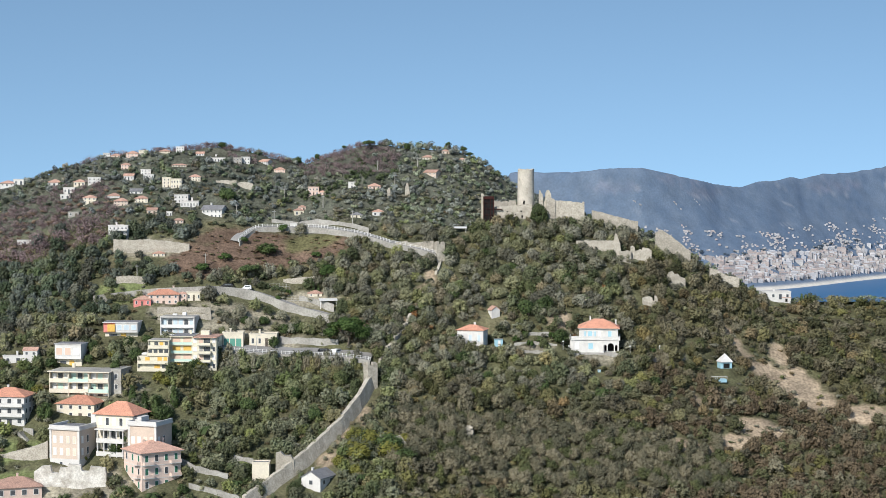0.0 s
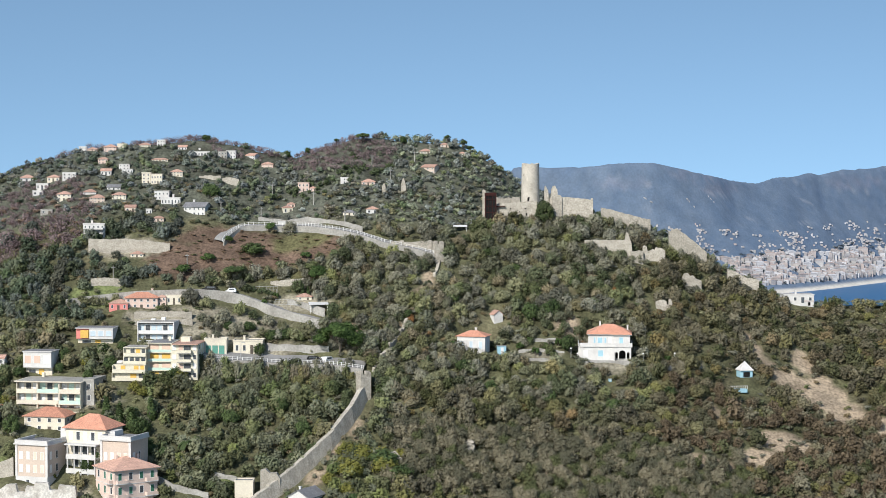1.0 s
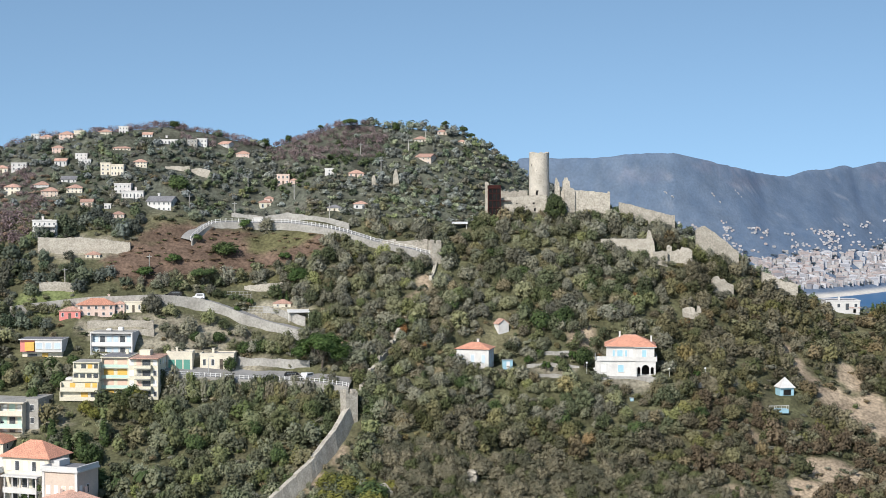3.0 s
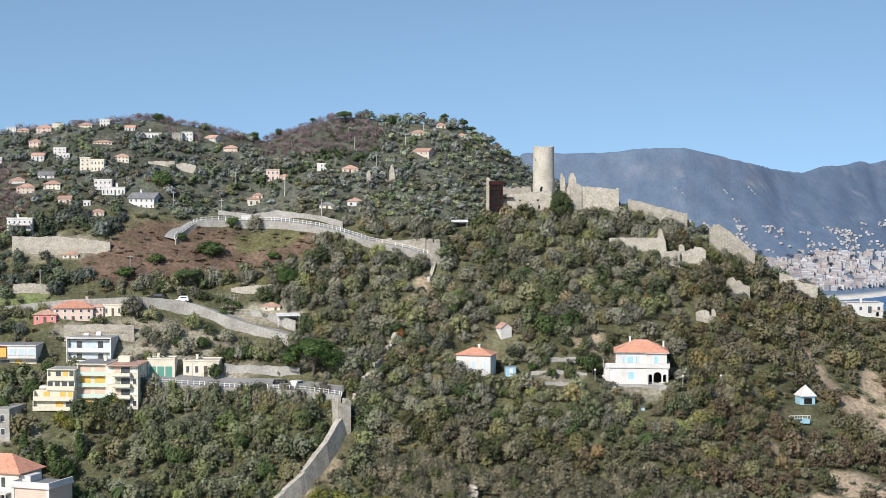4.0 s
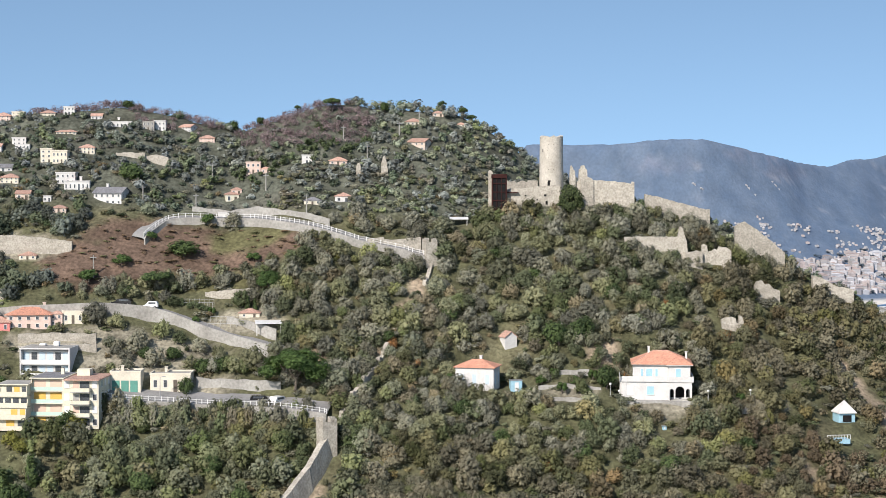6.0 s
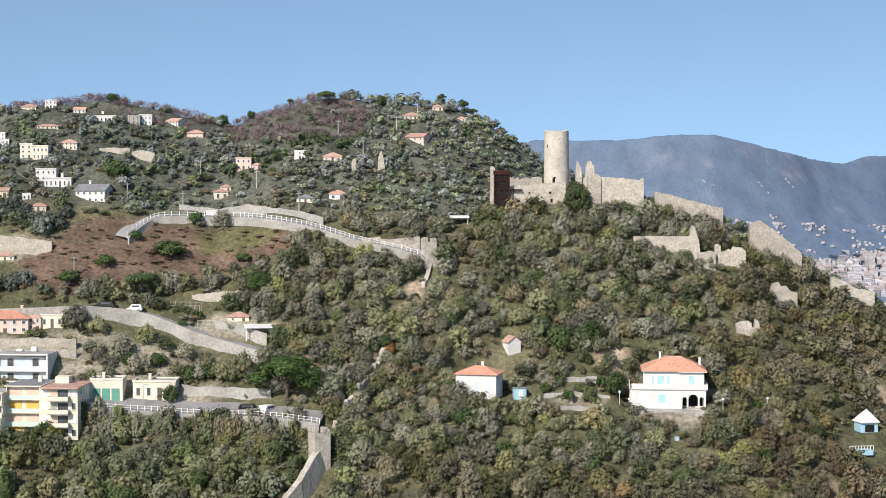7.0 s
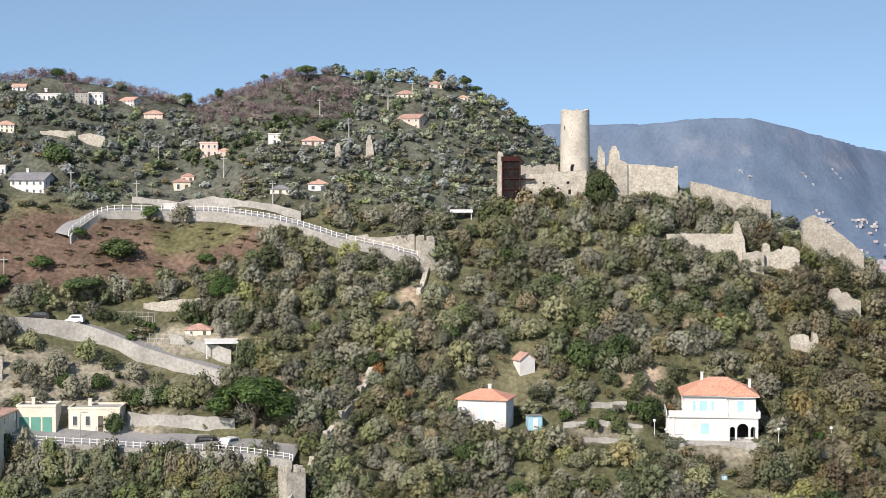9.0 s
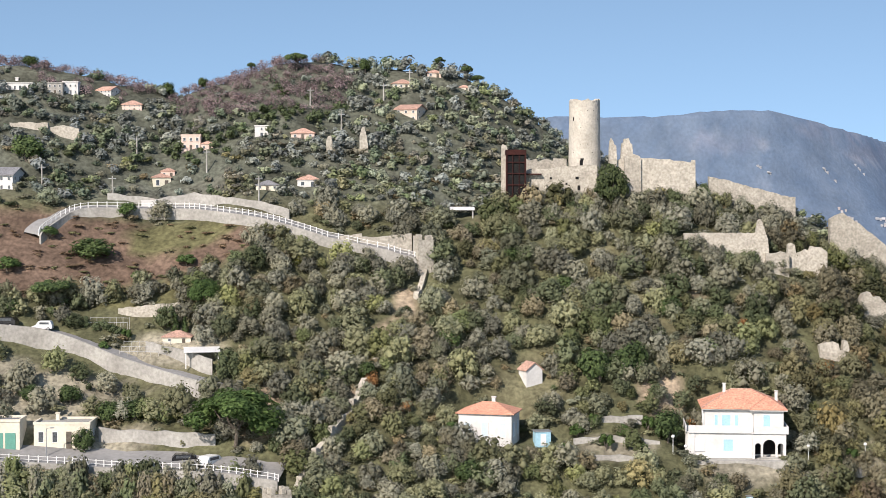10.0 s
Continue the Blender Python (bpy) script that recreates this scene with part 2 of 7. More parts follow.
# ---- small builders ----
def mesh_of(name, verts, faces, material, smooth_faces=False):
    me = bpy.data.meshes.new(name)
    me.from_pydata([tuple(v) for v in verts], [], faces)
    for m in material if isinstance(material, (list, tuple)) else [material]:
        me.materials.append(m)
    if smooth_faces:
        me.polygons.foreach_set("use_smooth", [True] * len(me.polygons))
    me.update()
    return me


def part(name, bm, material, parent=None, label=""):
    """Links a bmesh as one mesh object under a thing or a part."""
    me = bpy.data.meshes.new(name)
    bm.normal_update()
    bm.to_mesh(me)
    bm.free()
    me.materials.append(material)
    ob = new(name, me)
    ob.parent = parent
    if label:
        tagged(ob, label)
    return ob


def box(bm, x0, y0, z0, x1, y1, z1):
    v = [bm.verts.new(p) for p in ((x0, y0, z0), (x1, y0, z0), (x1, y1, z0), (x0, y1, z0), (x0, y0, z1), (x1, y0, z1), (x1, y1, z1), (x0, y1, z1))]
    for f in ((3, 2, 1, 0), (4, 5, 6, 7), (0, 1, 5, 4), (1, 2, 6, 5), (2, 3, 7, 6), (3, 0, 4, 7)):
        bm.faces.new([v[i] for i in f])
    return bm


def boxes(*dims):
    bm = bmesh.new()
    for d in dims:
        box(bm, *d)
    return bm


def bevelled(bm, w):
    bmesh.ops.bevel(bm, geom=list(bm.edges), offset=w, segments=1, affect="EDGES")
    return bm


def tube(bm, points, radii, sides=6):
    """A tapered tube along a line of points."""
    rings = []
    pts = [Vector(p) for p in points]
    for i, p in enumerate(pts):
        d = (pts[min(i + 1, len(pts) - 1)] - pts[max(i - 1, 0)]).normalized()
        a = d.orthogonal().normalized()
        b = d.cross(a)
        rings.append([bm.verts.new(p + radii[i] * (math.cos(6.2832 * k / sides) * a + math.sin(6.2832 * k / sides) * b)) for k in range(sides)])
    for r, s in zip(rings, rings[1:]):
        for k in range(sides):
            bm.faces.new((r[k], r[(k + 1) % sides], s[(k + 1) % sides], s[k]))
    bm.faces.new(rings[0][::-1])
    bm.faces.new(rings[-1])
    return bm


def empty(name, m, label, category, group="", kind=""):
    ob = new(name)
    ob.empty_display_size = 1.0
    ob.matrix_basis = m
    return tagged(ob, label, category, group, kind)


def stand(x, y, turn=0.0, sink=0.0):
    """A pose on the ground."""
    return pose(x, y, float(height(x, y)) - sink, 0, 0, turn)


# ---- the ground, one sheet to the horizon, and the sea ----
def spread(lo, hi, step, reach):
    core = list(np.arange(lo, hi + 0.01, step))
    out, d = [], step
    a, b = [], []
    p = 0.0
    while p < reach:
        d *= 1.35
        p += d
        a.append(lo - p)
        b.append(hi + p)
    return np.array(a[::-1] + core + b)


def cover_colour(x, y, z):
    """What the ground is made of, place by place, with haze painted into the far land."""
    c = np.empty((len(x), 3))
    c[:] = (0.085, 0.086, 0.048)
    dry = smooth(0.1, 0.9, rolling(x, y, 31.0, 7))[:, None]
    c = c * (1 - dry * 0.3) + np.array((0.17, 0.145, 0.095)) * dry * 0.3
    for names, colour in ZONES:
        w = zone_weight(names, x, y)[:, None]
        c = c * (1 - w) + np.array(colour) * w
    # upper hills: dull earth, greyed by haze put into the colour
    upper = (smooth(554, 562, y) * (1 - smooth(594, 598, y)))[:, None] * 0.8
    c = c * (1 - upper) + np.array((0.102, 0.110, 0.092)) * upper * (0.8 + 0.25 * rolling(x, y, 6.0, 14)[:, None])
    # the far mountains' colour has blue distance haze painted into it
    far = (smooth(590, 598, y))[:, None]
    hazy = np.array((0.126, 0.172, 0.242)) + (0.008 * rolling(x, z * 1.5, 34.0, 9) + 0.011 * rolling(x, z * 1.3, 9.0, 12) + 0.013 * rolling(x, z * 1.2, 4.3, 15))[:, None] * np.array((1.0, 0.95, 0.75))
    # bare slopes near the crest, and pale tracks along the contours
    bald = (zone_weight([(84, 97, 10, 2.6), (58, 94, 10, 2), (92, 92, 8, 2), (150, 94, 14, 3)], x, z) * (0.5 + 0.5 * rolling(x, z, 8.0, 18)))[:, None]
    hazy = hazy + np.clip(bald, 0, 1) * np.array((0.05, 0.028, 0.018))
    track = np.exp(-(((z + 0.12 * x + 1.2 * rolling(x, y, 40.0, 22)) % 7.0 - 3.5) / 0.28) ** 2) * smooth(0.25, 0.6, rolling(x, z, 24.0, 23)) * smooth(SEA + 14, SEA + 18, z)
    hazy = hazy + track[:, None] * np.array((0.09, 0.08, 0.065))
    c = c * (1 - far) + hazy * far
    sand = ((1 - smooth(SEA + 0.5, SEA + 1.3, z)) * smooth(594, 599, y))[:, None]
    return c * (1 - sand) + np.array((0.62, 0.58, 0.52)) * sand


def zone_weight(spots, x, y):
    w = np.zeros(len(x))
    for cx, cy, rx, ry in spots:
        d = np.sqrt(((x - cx) / rx) ** 2 + ((y - cy) / ry) ** 2) + 0.18 * rolling(x, y, 7.0, 4)
        w = np.maximum(w, 1 - smooth(0.8, 1.1, d))
    return w


BROWN_FIELD = [(-52, 549, 22, 7), (-70, 541, 12, 7), (-36, 549, 10, 5), (-56, 542, 12, 4)]
YARDS = [(-62, 522, 11, 4.5), (-50, 521, 9, 4), (-75, 521, 9, 3), (-88, 546, 11, 4), (-42, 562, 12, 2.5), (-60, 516, 9, 4), (-45, 513, 8, 3), (-38, 529, 8, 4), (-100, 461, 24, 7), (-92, 495, 12, 4), (26, 516, 6, 2), (44, 513, 8, 2.5), (63, 519, 6, 2), (10, 512, 5, 2)]
LAWNS = [(-92, 529, 8, 4), (-112, 474, 10, 4), (-108, 465, 6, 3), (-51, 468.5, 3, 3.5)]
SLIDE = [(82.2, 534.5, 2.0, 3.6), (84.6, 530, 2.2, 3.4), (87.5, 525.5, 2.6, 3.4), (92, 522, 5.5, 4.0), (99.5, 519.0, 8.0, 7.5), (97.5, 531, 3.0, 5.4), (105, 512, 6.0, 5.0), (86, 497, 8.0, 4.0), (117, 507.5, 7.0, 4.4), (79, 490, 6.0, 3.4), (69.4, 503, 1.6, 3.6)]
SCARS = SLIDE + [(66, 486, 7, 2.4), (-6.6, 530.5, 1.4, 4.0), (-3.8, 538.0, 1.6, 4.0), (-10.5, 519.0, 1.2, 4.0), (-14.0, 510.0, 1.2, 4.0), (-20.5, 485.0, 1.8, 3.6), (-25.0, 477.5, 2.0, 3.6), (-30.0, 471.0, 2.0, 3.0), (-23, 516, 4, 5), (28, 480, 5, 3), (33, 525, 3, 4), (40, 543, 4, 1.5)]
FERN = [(-40, 552, 9, 4), (-45, 540, 10, 3)]
ZONES = [(BROWN_FIELD, (0.120, 0.083, 0.062)), (FERN, (0.105, 0.100, 0.050)), (YARDS, (0.235, 0.215, 0.165)), (LAWNS, (0.14, 0.165, 0.07)), (SCARS, (0.30, 0.24, 0.175))]


def build_ground():
    xs, ys = spread(-190, 210, 1.6, 5500), spread(430, 606, 1.3, 5500)
    ys = np.unique(np.concatenate([ys[ys <= 606], np.arange(606, 680, 1.0), np.arange(680, 840, 2.0), 840 + (ys[ys > 607] - 606)]))
    X, Y = np.meshgrid(xs, ys)
    x, y = X.ravel(), Y.ravel()
    z = height(x, y)
    nx, ny = len(xs), len(ys)
    i = (np.arange(ny - 1)[:, None] * nx + np.arange(nx - 1)[None]).ravel()
    faces = np.stack([i, i + 1, i + nx + 1, i + nx], 1)
    me = bpy.data.meshes.new("ground")
    me.vertices.add(len(x))
    me.vertices.foreach_set("co", np.stack([x, y, z], 1).ravel())
    me.loops.add(faces.size)
    me.loops.foreach_set("vertex_index", faces.ravel().astype(np.int32))
    me.polygons.add(len(faces))
    me.polygons.foreach_set("loop_start", np.arange(0, faces.size, 4, dtype=np.int32))
    me.polygons.foreach_set("use_smooth", np.ones(len(faces), bool))
    me.update(calc_edges=True)
    me.validate()
    col = me.color_attributes.new("cover", "FLOAT_COLOR", "POINT")
    c = np.ones((len(x), 4))
    c[:, 3] = 1 - 0.75 * smooth(592, 602, y)
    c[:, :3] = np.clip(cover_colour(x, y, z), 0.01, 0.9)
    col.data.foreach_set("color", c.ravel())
    me.materials.append(M_GROUND)
    return tagged(new("ground", me), "scrubby Mediterranean hillside of dry earth, grass and rock", "ground", kind="structure")


build_ground()
water = bpy.data.materials.new("sea_water")
water.use_nodes = True
wb = water.node_tree.nodes["Principled BSDF"]
wb.inputs["Base Color"].default_value = (0.013, 0.115, 0.27, 1)
wb.inputs["Specular IOR Level"].default_value = 0.2
wb.inputs["Roughness"].default_value = 0.35
wt, wp = water.node_tree.nodes.new("ShaderNodeTexNoise"), water.node_tree.nodes.new("ShaderNodeBump")
wt.inputs["Scale"].default_value, wt.inputs["Detail"].default_value = 220.0, 4
wp.inputs["Strength"].default_value = 0.3
water.node_tree.links.new(wt.outputs["Fac"], wp.inputs["Height"])
water.node_tree.links.new(wp.outputs["Normal"], wb.inputs["Normal"])
tagged(new("water", mesh_of("water", [(-5400, 557, SEA), (0, 557, SEA), (5400, 557, SEA), (5400, 900, SEA), (0, 900, SEA), (0, 5600, SEA), (-5400, 5600, SEA)], [(0, 1, 4, 5, 6), (1, 2, 3, 4)], water)), "calm deep blue sea in the bay", "sea", kind="structure")


# ---- houses ----
CLEAR = []  # x, y and half-sizes kept free of trees
WINDOWS = {}


def window_mesh(w, h, material):
    """A casement: a pale surround, the pane set back in it, a sill."""
    key = (round(w, 1), round(h, 1), material.name)
    if key not in WINDOWS:
        t = min(0.09, w * 0.12)
        bm = boxes((-w / 2 - t, -0.06, -t, -w / 2, 0.02, h + t), (w / 2, -0.06, -t, w / 2 + t, 0.02, h + t), (-w / 2, -0.06, h, w / 2, 0.02, h + t), (-w / 2 - t, -0.12, -t, w / 2 + t, 0.02, 0))
        f = bpy.data.meshes.new("window")
        bm.to_mesh(f)
        bm.free()
        f.materials.append(M_PAINT)
        bm = boxes((-w / 2, -0.03, 0, w / 2, 0.02, h))
        p = bpy.data.meshes.new("pane")
        bm.to_mesh(p)
        bm.free()
        p.materials.append(material)
        WINDOWS[key] = (f, p)
    return WINDOWS[key]


def window(parent, x, y, z, turn, w, h, material=None, shutters=None, name="window"):
    f, p = window_mesh(w, h, material or M_GLASS)
    ob = new(name, f)
    ob.parent = parent
    ob.matrix_basis = pose(x, y, z, 0, 0, turn)
    pane = new("pane", p)
    pane.parent = ob
    if shutters:
        for side in (-1, 1):
            part("shutter", bevelled(boxes((side * w * 0.78 - w * 0.24, -0.1, 0, side * w * 0.78 + w * 0.24, -0.04, h)), 0.01), shutters, ob)
    return ob


def hip_roof(w, d, rise, over, t=0.12):
    """A hipped roof with eaves, over a w by d house whose wall head is at 0."""
    a, b = w / 2 + over, d / 2 + over
    bm = bmesh.new()
    r = max(a - b, 0.02) if a >= b else 0.02
    s = 0.02 if a >= b else b - a
    lo = [bm.verts.new(p) for p in ((-a, -b, -t), (a, -b, -t), (a, b, -t), (-a, b, -t))]
    hi = [bm.verts.new(p) for p in ((-a, -b, 0), (a, -b, 0), (a, b, 0), (-a, b, 0))]
    tops = [bm.verts.new(p) for p in ((-r, -s, rise), (r, -s, rise), (r, s, rise), (-r, s, rise))]
    bm.faces.new(lo[::-1])
    for k in range(4):
        j = (k + 1) % 4
        bm.faces.new((lo[k], lo[j], hi[j], hi[k]))
        bm.faces.new((hi[k], hi[j], tops[j], tops[k]))
    bm.faces.new(tops)
    return bm


def gable_roof(w, d, rise, over, t=0.14):
    """A pitched roof with its ridge across the front, eaves to front and back."""
    a, b = w / 2 + over, d / 2 + over
    k = rise * over / (d / 2)
    bm = bmesh.new()
    ring = [(-b, -k), (0, rise), (b, -k), (b, -k - t), (0, rise - t), (-b, -k - t)]
    l = [bm.verts.new((-a, y, z)) for y, z in ring]
    r = [bm.verts.new((a, y, z)) for y, z in ring]
    for i in range(6):
        j = (i + 1) % 6
        bm.faces.new((l[j], l[i], r[i], r[j]))
    bm.faces.new((l[0], l[1], l[4], l[5]))
    bm.faces.new((l[1], l[2], l[3], l[4]))
    bm.faces.new((r[5], r[4], r[1], r[0]))
    bm.faces.new((r[4], r[3], r[2], r[1]))
    return bm


def house_walls(w, d, h, rise, roof):
    bm = boxes((-w / 2, -d / 2, -3.0, w / 2, d / 2, h))
    if roof == "gable":
        for s in (-1, 1):
            x0, x1 = (s * w / 2, s * (w / 2 - 0.25))
            v = [bm.verts.new(p) for p in ((x0, -d / 2, h), (x0, d / 2, h), (x0, 0, h + rise - 0.15), (x1, -d / 2, h), (x1, d / 2, h), (x1, 0, h + rise - 0.15))]
            for f in ((0, 1, 2), (5, 4, 3), (0, 2, 5, 3), (1, 4, 5, 2)):
                bm.faces.new([v[i] for i in f])
    return bm


def house(x, y, z, turn, w, d, h, floors, rise, roof, wall, roof_m, cols, label, shutters=None, balconies=0):
    e = empty("house", pose(x, y, z, 0, 0, turn), label, "house", "houses on the slopes")
    rnd = random.Random(int(x * 31 + y * 17))
    body = part("wall", house_walls(w, d, h, rise, roof), wall, e)
    over = min(0.45, w * 0.05)
    if w < 6 and roof_m is M_TILE:
        roof_m = M_OLDTILE
    if roof == "hip":
        r = part("roof", hip_roof(w, d, rise, over), roof_m, e)
        r.location.z = h
    elif roof == "gable":
        r = part("roof", gable_roof(w, d, rise, over), roof_m, e)
        r.location.z = h + 0.05
    else:
        q = min(0.35, 0.1 * h)
        k = 0.18 if w > 4 else 0.1
        r = part("parapet", boxes((-w / 2 - 0.1, -d / 2 - 0.1, h, w / 2 + 0.1, -d / 2 + k, h + q), (-w / 2 - 0.1, d / 2 - k, h, w / 2 + 0.1, d / 2 + 0.1, h + q),
                                  (-w / 2 - 0.1, -d / 2 + k, h, -w / 2 + k, d / 2 - k, h + q), (w / 2 - k, -d / 2 + k, h, w / 2 + 0.1, d / 2 - k, h + q)), wall, e)
        part("roof", boxes((-w / 2 + k, -d / 2 + k, h, w / 2 - k, d / 2 - k, h + 0.06)), roof_m if roof_m is not M_TILE else M_CONCRETE, e)
    if w > 5:
        cx, cy = rnd.uniform(-0.3, 0.3) * w, rnd.uniform(0.0, 0.25) * d
        top = h + (rise * 0.75 if rise else 0.1) + 0.9
        part("chimney", boxes((cx - 0.25, cy - 0.25, h - 0.1, cx + 0.25, cy + 0.25, top), (cx - 0.33, cy - 0.33, top, cx + 0.33, cy + 0.33, top + 0.12)), wall, e)
    fh = h / floors
    shut = "olive grove" in label
    if shut:
        shutters = None
    if cols:
        ww, wh = min((0.42 if w > 9 else 0.33) * w / cols, 0.40 * fh, 1.2), (0.46 if w > 9 else 0.40) * fh
        side = max(1, int(cols * d / w))
        for f in range(floors):
            zz = f * fh + 0.3 * fh
            for k in range(cols):
                xx = (k + 0.5) / cols * w - w / 2
                tall = f == 0 and k == cols // 2 and not shut
                if tall:
                    part("door", boxes((xx - ww * 0.6, -d / 2 - 0.05, 0.0, xx + ww * 0.6, -d / 2 + 0.02, 0.72 * fh)), M_BARK if wall is not M_WHITE else M_GLASS, e)
                else:
                    window(e, xx, -d / 2, zz, 0, ww, wh, M_ORANGE if shutters is M_ORANGE and rnd.random() < 0.35 else (M_PALEBLUE if shut else None), shutters if shutters is not M_ORANGE else None)
            if w > 3:
                for s in (-1, 1):
                    for k in range(side):
                        window(e, s * w / 2, (k + 0.5) / side * d - d / 2, zz, 90 * s, ww, wh, M_PALEBLUE if shut else None, shutters if shutters is not M_ORANGE else None)
    if balconies:
        for f in range(1, floors):
            zz = f * fh
            b = part("balcony", boxes((-w / 2 + 0.2, -d / 2 - 1.1, zz - 0.14, w / 2 - 0.2, -d / 2 - 0.003, zz)), M_CONCRETE, e)
            part("parapet", boxes((-w / 2 + 0.2, -d / 2 - 1.1, zz + 0.002, w / 2 - 0.2, -d / 2 - 1.0, zz + fh * 0.3), (-w / 2 + 0.2, -d / 2 - 1.0, zz + 0.002, -w / 2 + 0.3, -d / 2 - 0.01, zz + fh * 0.3),
                                  (w / 2 - 0.3, -d / 2 - 1.0, zz + 0.002, w / 2 - 0.2, -d / 2 - 0.01, zz + fh * 0.3)), wall, b)
    a = radians(turn)
    CLEAR.append((x, y - 0.6, (abs(w * math.cos(a)) + abs(d * math.sin(a))) / 2 + (1.0 if w > 6 else 0.3), (abs(w * math.sin(a)) + abs(d * math.cos(a))) / 2 + (2.6 if w > 6 else 1.0)))
    return e


house(-83.3, 586.3, 105.4, 0.0, 2.5, 2.1, 1.7, 2, 0.0, "flat", M_WHITE, M_TILE, 3, "small white two-storey flat-roofed house on the wooded hillside", None, 0)
house(-88.2, 586.5, 105.0, 0.0, 3.5, 2.9, 0.8, 2, 0.6, "hip", M_CREAM, M_TILE, 4, "small cream two-storey red hip-roofed house on the wooded hillside", None, 0)
house(-95.0, 586.5, 104.8, 0.0, 2.8, 2.3, 1.2, 2, 0.0, "flat", M_CREAM, M_TILE, 3, "small cream two-storey flat-roofed house on the wooded hillside", None, 0)
house(-98.3, 585.8, 103.8, 0.0, 3.7, 3.2, 1.3, 2, 0.8, "hip", M_PINK, M_TILE, 3, "small pink two-storey red hip-roofed house on the wooded hillside", None, 0)
house(-106.5, 585.7, 103.7, 0.0, 2.2, 1.9, 1.4, 2, 0.0, "flat", M_WHITE, M_TILE, 3, "small white two-storey flat-roofed house on the wooded hillside", None, 0)
house(-103.7, 586.0, 103.9, 0.0, 2.9, 2.5, 0.6, 1, 0.5, "hip", M_PINK, M_TILE, 3, "small pink single-storey red hip-roofed house on the wooded hillside", None, 0)
house(-99.5, 580.3, 99.9, 0.0, 2.9, 2.4, 1.6, 2, 0.6, "hip", M_PINK, M_OLDTILE, 3, "small pink two-storey faded tile-roofed house on the wooded hillside", None, 0)
house(-76.7, 584.4, 104.2, 0.0, 2.6, 2.2, 0.9, 1, 0.5, "gable", M_WHITE, M_OLDTILE, 3, "small white single-storey faded gabled house on the wooded hillside", None, 0)
house(-71.1, 583.1, 102.2, 0.0, 5.2, 3.9, 1.4, 1, 0.0, "flat", M_WHITE, M_TILE, 6, "mid-sized white single-storey flat-roofed house on the wooded hillside", None, 0)
house(-64.6, 582.0, 101.8, 0.0, 2.6, 2.2, 1.8, 2, 0.0, "flat", M_CONCRETE, M_TILE, 3, "small grey concrete two-storey flat-roofed house on the wooded hillside", None, 0)
house(-62.2, 583.4, 101.7, 0.0, 2.6, 2.2, 2.1, 2, 0.0, "flat", M_WHITE, M_TILE, 3, "small white two-storey flat-roofed house on the wooded hillside", None, 0)
house(-56.1, 585.3, 101.3, -30.0, 3.3, 2.8, 1.3, 2, 0.6, "gable", M_WHITE, M_OLDTILE, 4, "small white two-storey faded gabled house on the wooded hillside", None, 0)
house(-51.4, 582.4, 98.9, 0.0, 3.4, 2.9, 1.1, 2, 0.7, "hip", M_PINK, M_TILE, 4, "small pink two-storey red hip-roofed house on the wooded hillside", None, 0)
house(-82.6, 580.0, 100.7, 0.0, 4.5, 3.8, 0.7, 1, 0.6, "hip", M_CREAM, M_OLDTILE, 5, "small cream single-storey faded tile-roofed house on the wooded hillside", None, 0)
house(-77.0, 574.1, 96.4, 0.0, 3.5, 3.0, 1.4, 2, 0.7, "hip", M_CREAM, M_OLDTILE, 4, "small cream two-storey faded tile-roofed house on the wooded hillside", None, 0)
house(-85.4, 571.1, 94.4, 0.0, 2.5, 2.2, 2.9, 3, 0.0, "flat", M_CREAM, M_TILE, 2, "small cream three-storey flat-roofed house on the wooded hillside", None, 0)
house(-82.3, 570.7, 94.1, 0.0, 3.3, 2.8, 2.8, 2, 0.0, "flat", M_CREAM, M_TILE, 4, "small cream two-storey flat-roofed house on the wooded hillside", None, 0)
house(-92.8, 577.8, 98.3, 0.0, 3.1, 2.6, 1.6, 2, 0.0, "flat", M_WHITE, M_TILE, 3, "small white two-storey flat-roofed house on the wooded hillside", None, 0)
house(-91.6, 575.8, 96.5, 0.0, 3.2, 2.7, 1.9, 2, 0.0, "flat", M_WHITE, M_TILE, 4, "small white two-storey flat-roofed house on the wooded hillside", None, 0)
house(-97.7, 575.2, 96.7, 0.0, 3.1, 2.6, 1.4, 1, 0.6, "gable", M_WHITE, M_OLDTILE, 3, "small white single-storey faded gabled house on the wooded hillside", None, 0)
house(-94.5, 569.9, 92.4, 0.0, 3.9, 3.3, 1.0, 1, 0.7, "gable", M_WHITE, M_ROOFGREY, 3, "small white single-storey grey gabled house on the wooded hillside", None, 0)
house(-92.3, 566.0, 89.9, 0.0, 4.0, 3.4, 1.3, 2, 0.8, "hip", M_CREAM, M_OLDTILE, 4, "small cream two-storey faded tile-roofed house on the wooded hillside", None, 0)
house(-98.4, 565.2, 88.9, 0.0, 4.3, 3.7, 1.5, 2, 0.9, "hip", M_BEIGE, M_TILE, 4, "small beige two-storey red hip-roofed house on the wooded hillside", None, 0)
house(-101.1, 568.0, 90.9, 0.0, 3.7, 3.1, 1.1, 2, 0.8, "hip", M_WHITE, M_OLDTILE, 4, "small white two-storey faded tile-roofed house on the wooded hillside", None, 0)
house(-80.0, 565.6, 89.7, 0.0, 4.2, 3.6, 2.4, 2, 0.0, "flat", M_WHITE, M_TILE, 4, "small white two-storey flat-roofed house on the wooded hillside", None, 0)
